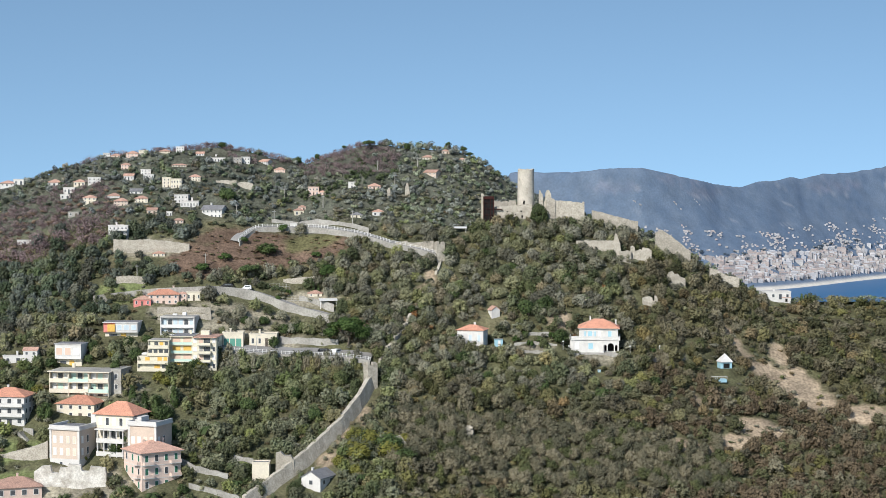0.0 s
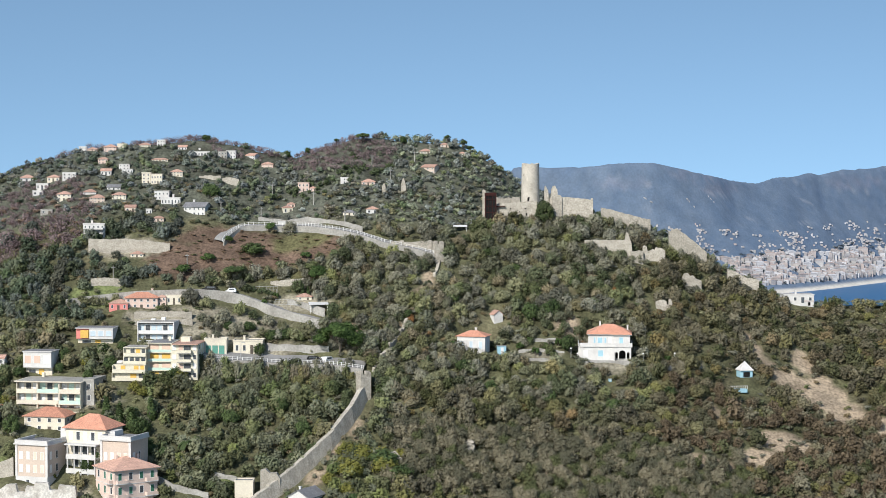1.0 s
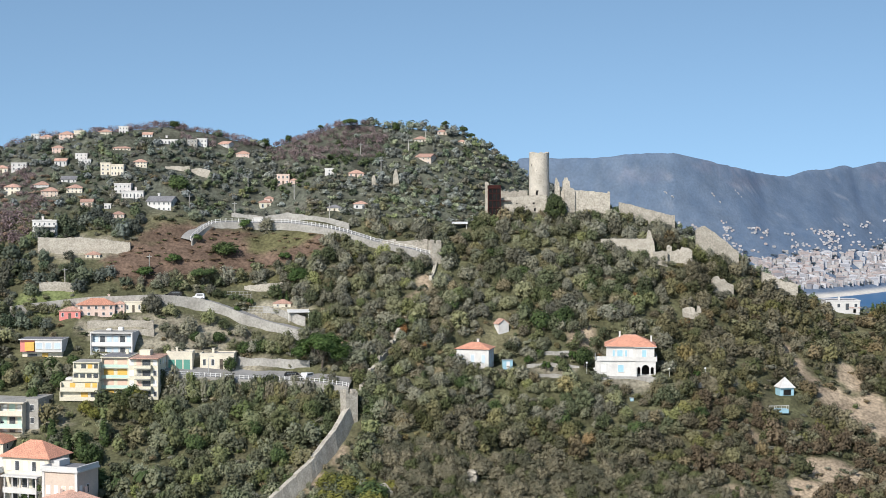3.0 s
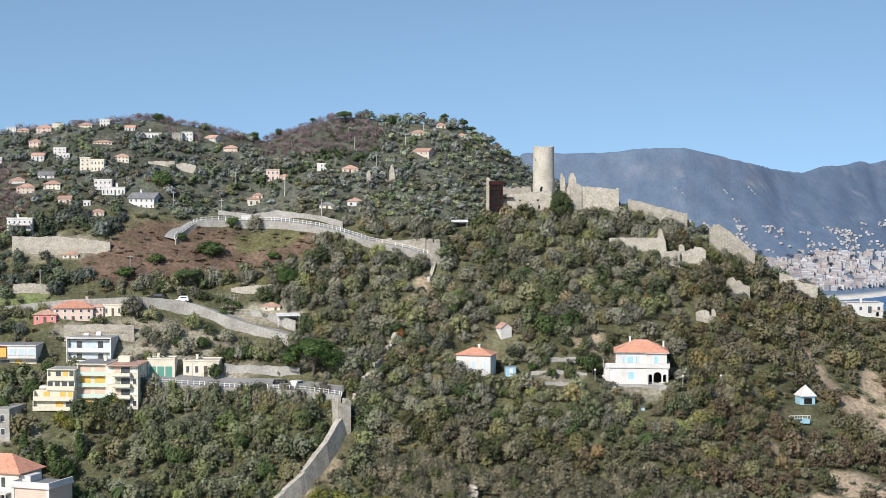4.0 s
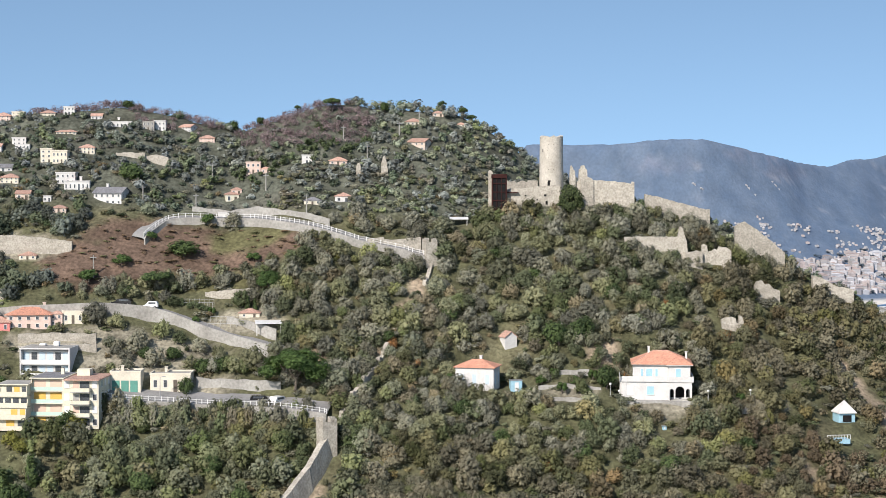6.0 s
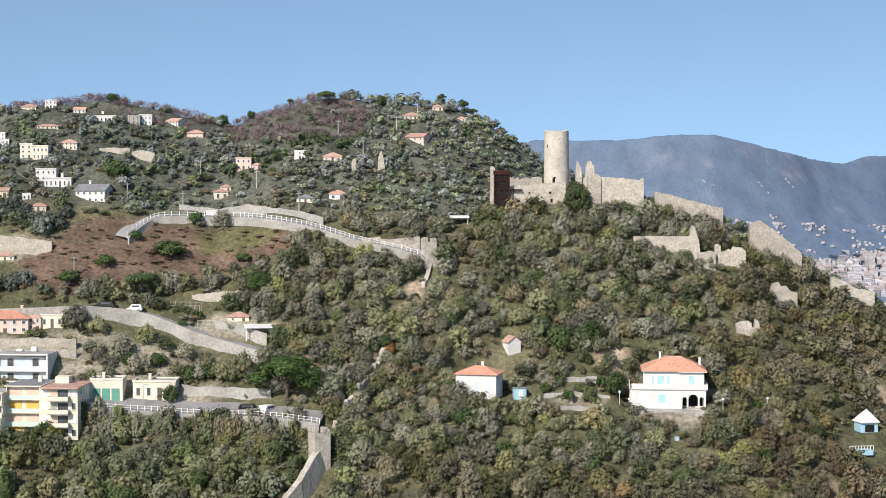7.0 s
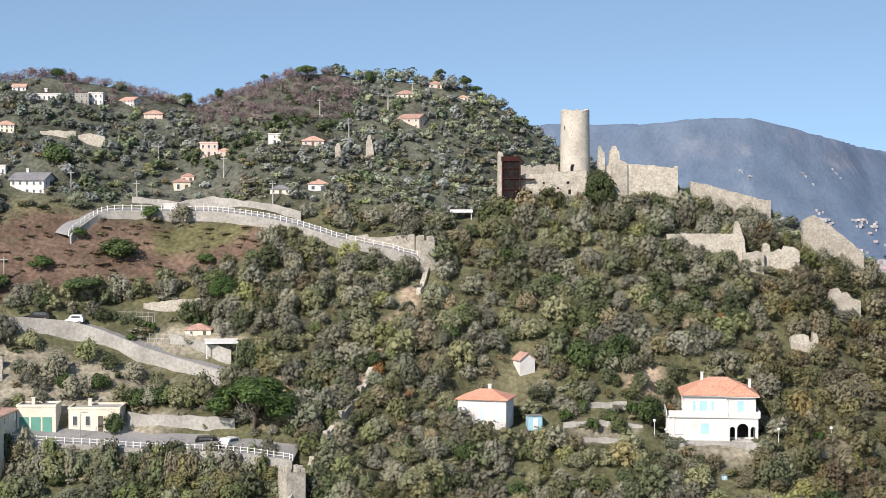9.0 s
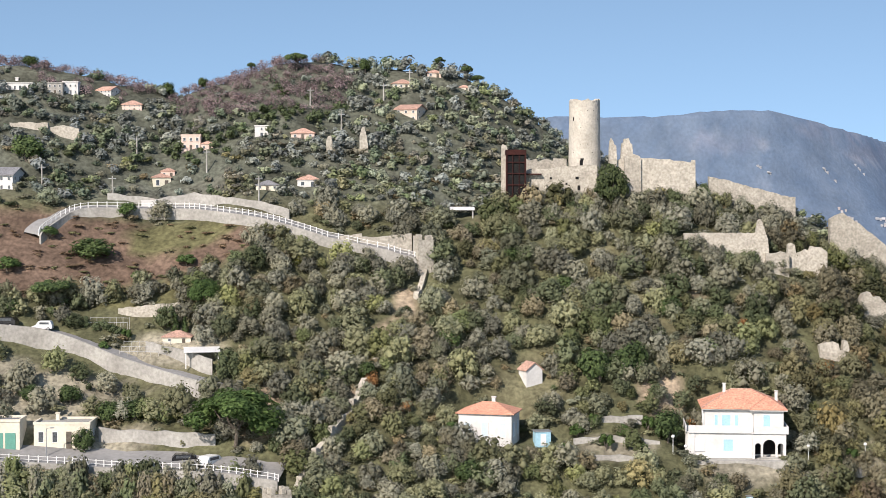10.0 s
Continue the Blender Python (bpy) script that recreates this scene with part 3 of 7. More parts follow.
house(-77.2, 564.1, 88.3, 0.0, 5.5, 4.1, 2.0, 1, 0.0, "flat", M_WHITE, M_TILE, 6, "mid-sized white single-storey flat-roofed house on the wooded hillside", None, 0)
house(-88.2, 560.3, 86.3, 0.0, 3.1, 2.7, 1.5, 1, 0.6, "gable", M_BEIGE, M_TILE, 2, "small beige single-storey red gabled house on the wooded hillside", None, 0)
house(-69.5, 561.5, 85.2, -14.0, 6.4, 4.8, 2.8, 2, 1.1, "gable", M_WHITE, M_ROOFGREY, 5, "mid-sized white two-storey grey gabled house on the wooded hillside", None, 0)
house(-82.8, 558.9, 85.9, 0.0, 1.7, 1.4, 1.3, 1, 0.0, "flat", M_WHITE, M_TILE, 2, "small white single-storey flat-roofed house on the wooded hillside", None, 0)
house(-79.7, 556.1, 83.8, 0.0, 3.1, 2.6, 1.0, 1, 0.6, "hip", M_BEIGE, M_OLDTILE, 3, "small beige single-storey faded tile-roofed house on the wooded hillside", None, 0)
house(-96.9, 552.4, 79.2, 0.0, 5.9, 4.4, 3.9, 3, 0.0, "flat", M_WHITE, M_TILE, 5, "mid-sized white three-storey flat-roofed house on the wooded hillside", None, 1)
house(-86.4, 546.9, 76.1, 0.0, 4.4, 3.7, 2.1, 1, 0.0, "flat", M_CREAM, M_ROOFGREY, 3, "small cream single-storey flat-roofed house by the lower road", None, 0)
house(-83.7, 544.1, 74.4, 0.0, 3.5, 3.0, 0.9, 1, 0.7, "hip", M_CREAM, M_TILE, 3, "small cream single-storey red hip-roofed house by the lower road", None, 0)
house(-44.4, 567.1, 85.6, 15.0, 2.9, 2.5, 1.9, 1, 0.6, "hip", M_YELLOW, M_TILE, 2, "small pale yellow single-storey red hip-roofed house on the wooded hillside", None, 0)
house(-43.4, 568.6, 87.4, 0.0, 2.3, 1.9, 1.1, 1, 0.5, "hip", M_PINK, M_OLDTILE, 2, "small pink single-storey faded tile-roofed house on the wooded hillside", None, 0)
house(-45.3, 560.1, 82.4, 0.0, 2.3, 2.0, 1.3, 1, 0.0, "flat", M_WHITE, M_TILE, 0, "small white single-storey flat-roofed house on the wooded hillside", None, 0)
house(-40.1, 573.4, 92.0, 0.0, 3.2, 2.7, 2.4, 2, 0.0, "flat", M_PINK, M_TILE, 3, "small pink two-storey flat-roofed house on the wooded hillside", None, 0)
house(-37.3, 572.1, 92.0, 0.0, 2.0, 1.7, 1.1, 1, 0.4, "hip", M_PINK, M_TILE, 2, "small pink single-storey red hip-roofed house on the wooded hillside", None, 0)
house(-28.2, 572.8, 94.3, 0.0, 2.3, 1.9, 1.7, 2, 0.0, "flat", M_WHITE, M_TILE, 1, "small white two-storey flat-roofed house on the wooded hillside", None, 0)
house(-21.3, 573.4, 93.9, 0.0, 3.9, 3.3, 1.0, 1, 0.8, "hip", M_PINK, M_OLDTILE, 3, "small pink single-storey faded tile-roofed house on the wooded hillside", None, 0)
house(-3.3, 580.8, 97.1, -28.0, 4.3, 3.2, 2.1, 2, 0.7, "gable", M_BEIGE, M_OLDTILE, 3, "mid-sized beige two-storey faded gabled house on the wooded hillside", None, 0)
house(-4.8, 587.5, 102.9, 10.0, 3.7, 3.1, 1.0, 1, 0.7, "hip", M_CREAM, M_TILE, 4, "small cream single-storey red hip-roofed house on the wooded hillside", None, 0)
house(0.8, 589.5, 105.0, 0.0, 2.5, 2.1, 0.9, 1, 0.5, "hip", M_BEIGE, M_TILE, 2, "small beige single-storey red hip-roofed house on the wooded hillside", None, 0)
house(6.1, 588.8, 102.7, 0.0, 1.8, 1.5, 0.6, 1, 0.4, "hip", M_CREAM, M_TILE, 2, "small cream single-storey red hip-roofed house on the wooded hillside", None, 0)
house(-26.2, 561.0, 85.4, 0.0, 3.6, 3.1, 0.9, 1, 0.7, "hip", M_CREAM, M_ROOFGREY, 3, "small cream single-storey grey-roofed house on the wooded hillside", None, 0)
house(-19.8, 563.1, 85.7, 0.0, 3.4, 2.9, 1.5, 1, 0.7, "hip", M_WHITE, M_TILE, 2, "small white single-storey red hip-roofed house on the wooded hillside", None, 0)
house(-79.8, 527.6, 61.6, 4.0, 8.5, 6.4, 2.9, 2, 1.5, "hip", M_PINK, M_TILE, 5, "mid-sized pink two-storey red hip-roofed house by the lower road", None, 0)
house(-85.5, 525.4, 61.2, 0.0, 4.9, 4.2, 1.9, 1, 1.0, "hip", M_RED, M_TILE, 3, "mid-sized rose-red single-storey red hip-roofed house by the lower road", None, 0)
house(-74.4, 526.6, 62.1, 0.0, 2.4, 2.0, 2.5, 2, 0.5, "hip", M_PINK, M_OLDTILE, 2, "small pink two-storey faded tile-roofed house by the lower road", None, 0)
house(-71.2, 527.9, 62.5, 0.0, 4.2, 3.6, 2.4, 1, 0.0, "flat", M_CREAM, M_OLDTILE, 3, "small cream single-storey flat-roofed house by the lower road", None, 0)
garage = house(-58.2, 511.7, 50.7, 0.0, 5.7, 4.3, 4.0, 1, 0.0, "flat", M_CREAM, M_ROOFGREY, 0, "mid-sized cream single-storey flat-roofed house by the lower road", None, 0)
for k in range(3):
    part("garage_door", boxes((-2.5 + k * 1.7, -2.21, 0.1, -1.1 + k * 1.7, -2.153, 2.5)), M_TEAL, garage, "green garage door")
house(-50.0, 514.1, 50.7, 0.0, 7.6, 5.7, 3.4, 1, 0.0, "flat", M_CREAM, M_CONCRETE, 4, "mid-sized cream single-storey flat-roofed house by the lower road", None, 0)
house(-96.4, 489.6, 34.2, -12.0, 10.6, 7.9, 3.9, 2, 1.9, "hip", M_CREAM, M_TILE, 4, "large cream two-storey red hip-roofed house in the valley village", None, 0)
house(-114.9, 487.6, 32.5, -8.0, 10.9, 8.2, 7.8, 3, 2.0, "hip", M_WHITE, M_TILE, 4, "large white three-storey red hip-roofed house in the valley village", None, 1)
house(-113.4, 506.8, 46.8, 0.0, 3.9, 3.3, 3.6, 2, 0.7, "gable", M_WHITE, M_OLDTILE, 2, "small white two-storey faded gabled house by the lower road", None, 0)
house(-118.3, 508.0, 46.7, 0.0, 5.6, 4.2, 2.0, 1, 0.0, "flat", M_WHITE, M_ROOFGREY, 2, "mid-sized white single-storey flat-roofed house by the lower road", None, 0)
house(-121.9, 580.6, 94.7, 0.0, 4.3, 3.6, 1.3, 1, 0.9, "hip", M_WHITE, M_OLDTILE, 3, "small white single-storey faded tile-roofed house on the wooded hillside", None, 0)
house(-116.1, 574.4, 92.5, 0.0, 3.5, 3.0, 1.8, 1, 0.0, "flat", M_WHITE, M_TILE, 3, "small white single-storey flat-roofed house on the wooded hillside", None, 0)
house(-108.3, 567.3, 89.6, 0.0, 4.0, 3.4, 1.8, 2, 0.8, "hip", M_CREAM, M_OLDTILE, 3, "small cream two-storey faded tile-roofed house on the wooded hillside", None, 0)
house(-116.9, 572.2, 90.8, 0.0, 3.1, 2.7, 1.4, 1, 0.0, "flat", M_WHITE, M_TILE, 2, "small white single-storey flat-roofed house on the wooded hillside", None, 0)
house(-113.2, 576.1, 94.8, 0.0, 3.5, 3.0, 1.4, 1, 0.7, "hip", M_CREAM, M_TILE, 3, "small cream single-storey red hip-roofed house on the wooded hillside", None, 0)
house(-125.9, 557.3, 77.2, 0.0, 4.8, 4.0, 1.5, 1, 0.0, "flat", M_WHITE, M_TILE, 3, "mid-sized white single-storey flat-roofed house on the wooded hillside", None, 0)
house(-112.6, 563.6, 85.6, 0.0, 3.4, 2.9, 1.4, 1, 0.0, "flat", M_CONCRETE, M_TILE, 2, "small grey concrete single-storey flat-roofed house on the wooded hillside", None, 0)
house(-108.4, 575.6, 95.5, 0.0, 4.0, 3.4, 1.9, 2, 0.0, "flat", M_WHITE, M_TILE, 3, "small white two-storey flat-roofed house on the wooded hillside", None, 0)
house(-137.7, 584.8, 94.7, 0.0, 4.3, 3.6, 1.0, 1, 0.8, "hip", M_WHITE, M_OLDTILE, 3, "small white single-storey faded tile-roofed house on the wooded hillside", None, 0)
house(-134.1, 584.7, 95.0, 0.0, 3.2, 2.7, 1.8, 1, 0.0, "flat", M_WHITE, M_TILE, 2, "small white single-storey flat-roofed house on the wooded hillside", None, 0)
house(-36.9, 531.6, 63.4, 0.0, 4.1, 3.5, 1.0, 1, 0.8, "hip", M_CREAM, M_TILE, 2, "small cream single-storey red hip-roofed house by the lower road", None, 0)
house(-107.2, 460.6, 15.3, 20.0, 11.5, 8.6, 5.6, 2, 2.1, "hip", M_PINK, M_OLDTILE, 4, "large pink two-storey faded tile-roofed house in the valley village", None, 0)
house(8.3, 517.8, 50.5, -14.0, 7.5, 5.6, 4.6, 1, 1.3, "hip", M_WHITE, M_TILE, 3, "mid-sized white single-storey red hip-roofed house in the olive grove", M_BLUESHUT, 0)
house(-46.2, 466.3, 20.2, 0.0, 4.3, 3.6, 5.4, 1, 0.0, "flat", M_CREAM, M_ROOFGREY, 0, "small cream single-storey flat-roofed house in the valley village", None, 0)
house(100.8, 559.2, 60.8, 0.0, 8.5, 6.4, 2.2, 1, 0.0, "flat", M_WHITE, M_ROOFGREY, 4, "mid-sized white single-storey flat-roofed house on the coastal spur", None, 0)
house(103.7, 557.2, 60.0, 0.0, 2.7, 2.3, 1.4, 1, 0.5, "gable", M_WHITE, M_OLDTILE, 1, "small white single-storey faded gabled house on the wooded hillside", None, 0)

house(-31.6, 464.4, 20.0, 62.0, 7.0, 5.6, 2.6, 1, 1.6, "gable", M_WHITE, M_ROOFGREY, 2, "low white gabled house below the town wall", None, 0)

# ---- the white villa with its portico, the shed and the garden ----
def arch_wall(w, h, t, openings):
    """A wall along x with round-headed openings down to its foot: (centre, width, height)."""
    line = [(-w / 2, 0)]
    for c, wd, hh in openings:
        r = wd / 2
        line += [(c - r, 0), (c - r, hh - r)]
        line += [(c - r * math.cos(math.pi * k / 8), hh - r + r * math.sin(math.pi * k / 8)) for k in range(1, 8)]
        line += [(c + r, hh - r), (c + r, 0)]
    line += [(w / 2, 0), (w / 2, h), (-w / 2, h)]
    return extruded(line, t)


def extruded(line, t):
    """A closed outline in x, z made t thick in y, centred."""
    bm = bmesh.new()
    f = bm.faces.new([bm.verts.new((x, -t / 2, z)) for x, z in line])
    g = bmesh.ops.extrude_face_region(bm, geom=[f])
    bmesh.ops.translate(bm, vec=(0, t, 0), verts=[v for v in g["geom"] if isinstance(v, bmesh.types.BMVert)])
    bmesh.ops.recalc_face_normals(bm, faces=bm.faces)
    bmesh.ops.triangulate(bm, faces=[q for q in bm.faces if len(q.verts) > 4])
    return bm


def villa(x, y, z):
    e = empty("villa", pose(x, y, z, 0, 0, -5), "white two-storey villa with red hip roof, blue shutters and arched portico", "villa")
    part("terrace", bevelled(boxes((-8.0, -6.8, -3.0, 8.0, 6, 0.0)), 0.05), M_CONCRETE, e, "pale stone terrace")
    part("ground_floor", boxes((-6.6, -4.2, 0, 2.0, 5, 3.5), (2.0, -2.2, 0, 6.4, 5, 3.5)), M_WHITE, e)
    # rounded corner room
    bm = bmesh.new()
    tube(bm, [(-6.2, -3.2, 0), (-6.2, -3.2, 3.5)], [1.1, 1.1], 14)
    part("corner_bay", bm, M_WHITE, e)
    part("upper_floor", boxes((-4.6, -3.0, 3.5, 6.2, 4.6, 6.6), (2.1, -4.0, 3.5, 6.2, -3.0, 6.6)), M_WHITE, e)
    po = part("portico", arch_wall(4.6, 3.5, 0.4, [(-1.55, 0.8, 2.2), (0, 1.7, 2.7), (1.55, 0.8, 2.2)]), M_WHITE, e)
    po.location = (4.2, -4.6, 0)
    side = part("portico_side", arch_wall(2.2, 3.5, 0.4, [(0, 1.0, 2.3)]), M_WHITE, e)
    side.matrix_basis = pose(6.3, -3.4, 0, 0, 0, 90)
    # a near-black panel paints the shade behind the arches
    part("portico_shade", boxes((2.5, -2.26, 0.3, 6.0, -2.2, 3.0)), M_DARK, e, "near-black panel standing in for the shade inside the portico")
    part("step", bevelled(boxes((2.6, -5.6, 0.0, 5.8, -4.81, 0.17), (3.0, -5.3, 0.17, 5.4, -4.81, 0.34)), 0.02), M_CONCRETE, e)
    part("cornice", boxes((-6.9, -4.5, 3.5, 2.0, -4.1, 3.65), (1.9, -5.0, 3.5, 6.8, -4.02, 3.65), (-7.3, -4.1, 3.5, -6.6, 5.2, 3.65), (6.4, -4.0, 3.5, 6.8, 5.2, 3.65)), M_WHITE, e)
    for q in ((-6.9, -4.5, 1.95, -4.36), (2.05, -5.0, 6.8, -4.86), (-7.3, -4.35, -7.16, 5.2), (6.66, -4.85, 6.8, 5.2)):
        part("balustrade", boxes((q[0], q[1], 3.653, q[2], q[3], 4.55)), M_WHITE, e)
    part("eave_band", boxes((-5.0, -3.5, 6.6, 6.7, 5.0, 6.72), (1.6, -4.5, 6.6, 6.7, -3.5, 6.72)), M_WHITE, e)
    roof = part("roof", hip_roof(10.8, 7.8, 2.15, 0.5), M_TILE, e, "terracotta tile roof")
    roof.location = (0.8, 0.8, 6.85)
    wing = part("roof", hip_roof(4.2, 5.6, 1.5, 0.45), M_TILE, e, "terracotta tile roof")
    wing.location = (4.15, -1.3, 6.87)
    ridge = bmesh.new()
    tube(ridge, [(-0.8, 0.8, 9.03), (2.2, 0.8, 9.03)], [0.12, 0.12], 6)
    for sx, sy in ((-1, -1), (1, 1), (-1, 1)):
        tube(ridge, [(0.8 + sx * 1.5, 0.8, 9.01), (0.8 + sx * 5.9, 0.8 + sy * 4.4, 6.88)], [0.1, 0.1], 5)
    part("ridge_tile", ridge, M_OLDTILE, e, "mortared ridge tiles")
    for cx, cy, top in ((-1.6, 1.6, 9.7), (5.6, 0.6, 8.8)):
        part("chimney", bevelled(boxes((cx - 0.2, cy - 0.2, 7.0, cx + 0.2, cy + 0.2, top), (cx - 0.28, cy - 0.28, top, cx + 0.28, cy + 0.28, top + 0.1)), 0.02), M_WHITE, e)
    for wx, wy, wz, ww, wh in ((-3.0, -3.0, 4.35, 0.45, 1.5), (-1.6, -3.0, 4.35, 1.2, 1.5), (-0.2, -3.0, 4.35, 0.45, 1.5), (3.9, -4.0, 4.3, 0.95, 1.7), (-5.3, -4.2, 1.0, 1.1, 1.6), (-1.4, -4.2, 1.0, 1.3, 1.6)):
        window(e, wx, wy, wz, 0, ww, wh, M_BLUESHUT if wx != -5.3 else M_PAINT)
    window(e, 1.0, -3.0, 4.3, 0, 0.7, 1.6, M_PAINT)
    for wy in (-1.5, 1.5):
        window(e, 6.2, wy, 4.3, 90, 0.9, 1.6, M_BLUESHUT)
        window(e, -4.6, wy, 4.3, -90, 0.9, 1.6, M_BLUESHUT)
    CLEAR.append((x, y - 2.0, 8.4, 8.2))
    return e


VILLA = (43.2, 520.0)
villa(VILLA[0], VILLA[1], 48.7)


def garden_lamp(x, y):
    e = empty("garden_lamp", stand(x, y, 0, 0.15), "white globe garden lamp on a slim post", "lamp", "garden lamps of the villa")
    bm = bmesh.new()
    tube(bm, [(0, 0, 0), (0, 0, 0.2), (0, 0, 2.3)], [0.12, 0.05, 0.04], 6)
    part("post", bm, M_PAINT, e)
    bm = bmesh.new()
    bmesh.ops.create_icosphere(bm, subdivisions=2, radius=0.25, matrix=Matrix.Translation((0, 0, 2.5)))
    part("globe", bm, M_PAINT, e)


for gx, gy in ((33.6, 514.6), (52.4, 515.0), (61.0, 518.0), (35.2, 513.4)):
    garden_lamp(gx, gy)


def palace(x, y, z):
    """A large cream villa: two flat-roofed wings round a court, a taller middle with a red hip roof and a loggia."""
    e = empty("palace", pose(x, y, z, 0, 0, -20), "large cream villa with two flat-roofed wings and red hip roof", "villa")
    for x0, y0, x1, y1, h in ((-8.4, 0.0, 0.0, 9.0, 10.4), (11.2, 5.6, 19.0, 14.0, 11.6)):
        w = part("wing", boxes((x0, y0, -3.0, x1, y1, h)), M_BEIGE, e)
        part("base_course", boxes((x0 - 0.12, y0 - 0.12, -3.0, x1 + 0.12, y1, 2.6)), M_WHITE, w)
        part("cornice", boxes((x0 - 0.45, y0 - 0.45, h - 0.35, x1 + 0.45, y1, h + 0.003)), M_WHITE, w)
        part("parapet", boxes((x0 - 0.25, y0 - 0.25, h + 0.004, x1 + 0.25, y0 + 0.1, h + 0.8), (x0 - 0.25, y0 + 0.1, h + 0.004, x0 + 0.1, y1, h + 0.8), (x1 - 0.1, y0 + 0.1, h + 0.004, x1 + 0.25, y1, h + 0.8)), M_WHITE, w)
        part("roof", boxes((x0 + 0.1, y0 + 0.1, h + 0.004, x1 - 0.1, y1, h + 0.12)), M_ROOFGREY, w)
        for sx in (x0 + 0.1, x1 - 0.1):
            part("pilaster", boxes((sx - 0.3, y0 - 0.14, 2.6, sx + 0.3, y0 + 0.1, h - 0.35)), M_WHITE, w)
        for f in range(2):
            for k in range(4):
                window(e, x0 + (k + 0.7) * (x1 - x0) / 4.4, y0, 3.6 + f * 3.1, 0, 0.8, 1.7, M_PAINT if k < 2 else M_CREAM)
            for k in range(2):
                window(e, x1, y0 + 1.6 + k * 2.6, 3.6 + f * 3.1, 90, 0.8, 1.7, M_GLASS if k else M_PAINT)
        window(e, (x0 + x1) / 2 - 1.0, y0 - 0.12, 0.4, 0, 0.8, 1.4, M_GLASS)
    part("middle_block", boxes((0.2, 8.0, -3.0, 11.0, 16.0, 13.4)), M_CREAM, e)
    part("turret", boxes((-1.6, 8.6, 10.0, 0.6, 12.5, 13.0)), M_WHITE, e)
    part("turret", boxes((10.6, 8.6, 10.0, 13.2, 12.5, 13.0)), M_WHITE, e)
    r = part("roof", hip_roof(10.8, 8.0, 3.0, 0.7), M_TILE, e, "terracotta hip roof")
    r.location = (5.6, 12.0, 13.45)
    for k in range(5):
        window(e, 1.6 + k * 2.0, 8.0, 10.6, 0, 0.9, 1.9, M_GLASS if k % 2 else M_PAINT)
    for f in range(2):
        b = part("loggia", boxes((1.6, 5.6, 2.9 + f * 3.4, 9.6, 7.997, 3.2 + f * 3.4)), M_WHITE, e)
        part("balustrade", boxes((1.6, 5.6, 3.203 + f * 3.4, 9.6, 5.75, 4.1 + f * 3.4)), M_WHITE, b)
    for k in range(5):
        bm = bmesh.new()
        tube(bm, [(1.9 + k * 1.85, 5.9, -2.5), (1.9 + k * 1.85, 5.9, 9.6)], [0.2, 0.17], 8)
        part("column", bm, M_WHITE, e)
    part("canopy", boxes((1.3, 5.3, 9.6, 9.9, 7.997, 9.9)), M_WHITE, e)
    for f in range(3):
        for k in range(3):
            window(e, 3.0 + k * 2.4, 8.0, 0.6 + f * 3.3, 0, 1.2, 2.0, M_GLASS)
    CLEAR.append((x - 3.0, y + 1, 7.5, 8))
    CLEAR.append((x + 6.0, y + 8, 9.5, 9))
    CLEAR.append((x + 18.0, y + 4, 5.5, 7))


palace(-92.7, 467.4, 23.5)


def water_tank(x, y, s, m, label):
    e = empty("garden_shed", stand(x, y, 10, 0.3), label, "shed")
    part("wall", bevelled(boxes((-s, -s * 0.8, 0, s, s * 0.8, s * 2.0)), 0.05), m, e)
    part("roof", bevelled(boxes((-s - 0.12, -s * 0.8 - 0.12, s * 2.0, s + 0.12, s * 0.8 + 0.12, s * 2.0 + 0.1)), 0.02), M_STEEL, e)
    part("door", boxes((-s * 0.35, -s * 0.8 - 0.05, 0.3, s * 0.35, -s * 0.8 - 0.002, s * 1.7)), M_PAINT, e)
    CLEAR.append((x, y - 1.0, s + 1.0, s + 2.0))


water_tank(15.6, 516.6, 1.1, M_BLUESHUT, "pale blue painted garden shed among olive trees")
water_tank(66.0, 527.0, 0.65, M_BLUESHUT, "small blue painted shed on the slope")
water_tank(43.2, 508.5, 0.4, M_BLUESHUT, "low blue water tank below the villa")


def tent_hut(x, y):
    e = empty("pavilion", stand(x, y, 12, 0.3), "blue hut with a pointed white tent roof on the slope", "hut")
    part("wall", bevelled(boxes((-1.7, -1.5, 0, 1.7, 1.5, 2.2)), 0.05), M_BLUESHUT, e)
    r = part("roof", hip_roof(3.2, 3.2, 2.3, 0.3), M_WHITE, e, "white canvas roof")
    r.location.z = 2.2
    part("opening", boxes((-0.9, -1.56, 0.4, 0.9, -1.5, 1.7)), M_DARK, e)
    d = empty("pool_deck", stand(x - 3.0, y - 7.0, 8, 0.3), "pale blue fenced deck below the tent hut", "deck")
    part("deck", boxes((-2.3, -1.4, 0, 2.3, 1.4, 0.9)), M_BLUESHUT, d)
    for k in range(9):
        part("post", boxes((-2.3 + k * 0.57, -1.46, 0.9, -2.22 + k * 0.57, -1.38, 1.7)), M_PAINT, d)
    part("rail", boxes((-2.3, -1.5, 1.7, 2.34, -1.36, 1.78)), M_PAINT, d)
    CLEAR.append((x - 1.5, y - 4.5, 5.5, 7.0))


tent_hut(79.8, 521.0)


def gable_shed(x, y):
    e = empty("field_shed", stand(x, y, 115, 0.6), "small white gabled field shed among olive trees", "shed")
    part("wall", house_walls(2.4, 2.6, 2.3, 1.0, "gable"), M_WHITE, e)
    r = part("roof", gable_roof(2.4, 2.6, 1.0, 0.2), M_OLDTILE, e)
    r.location.z = 2.32
    part("door", boxes((-0.5, -1.36, 0, 0.5, -1.3, 1.8)), M_DARK, e)
    CLEAR.append((x, y - 2.0, 3.0, 4.0))


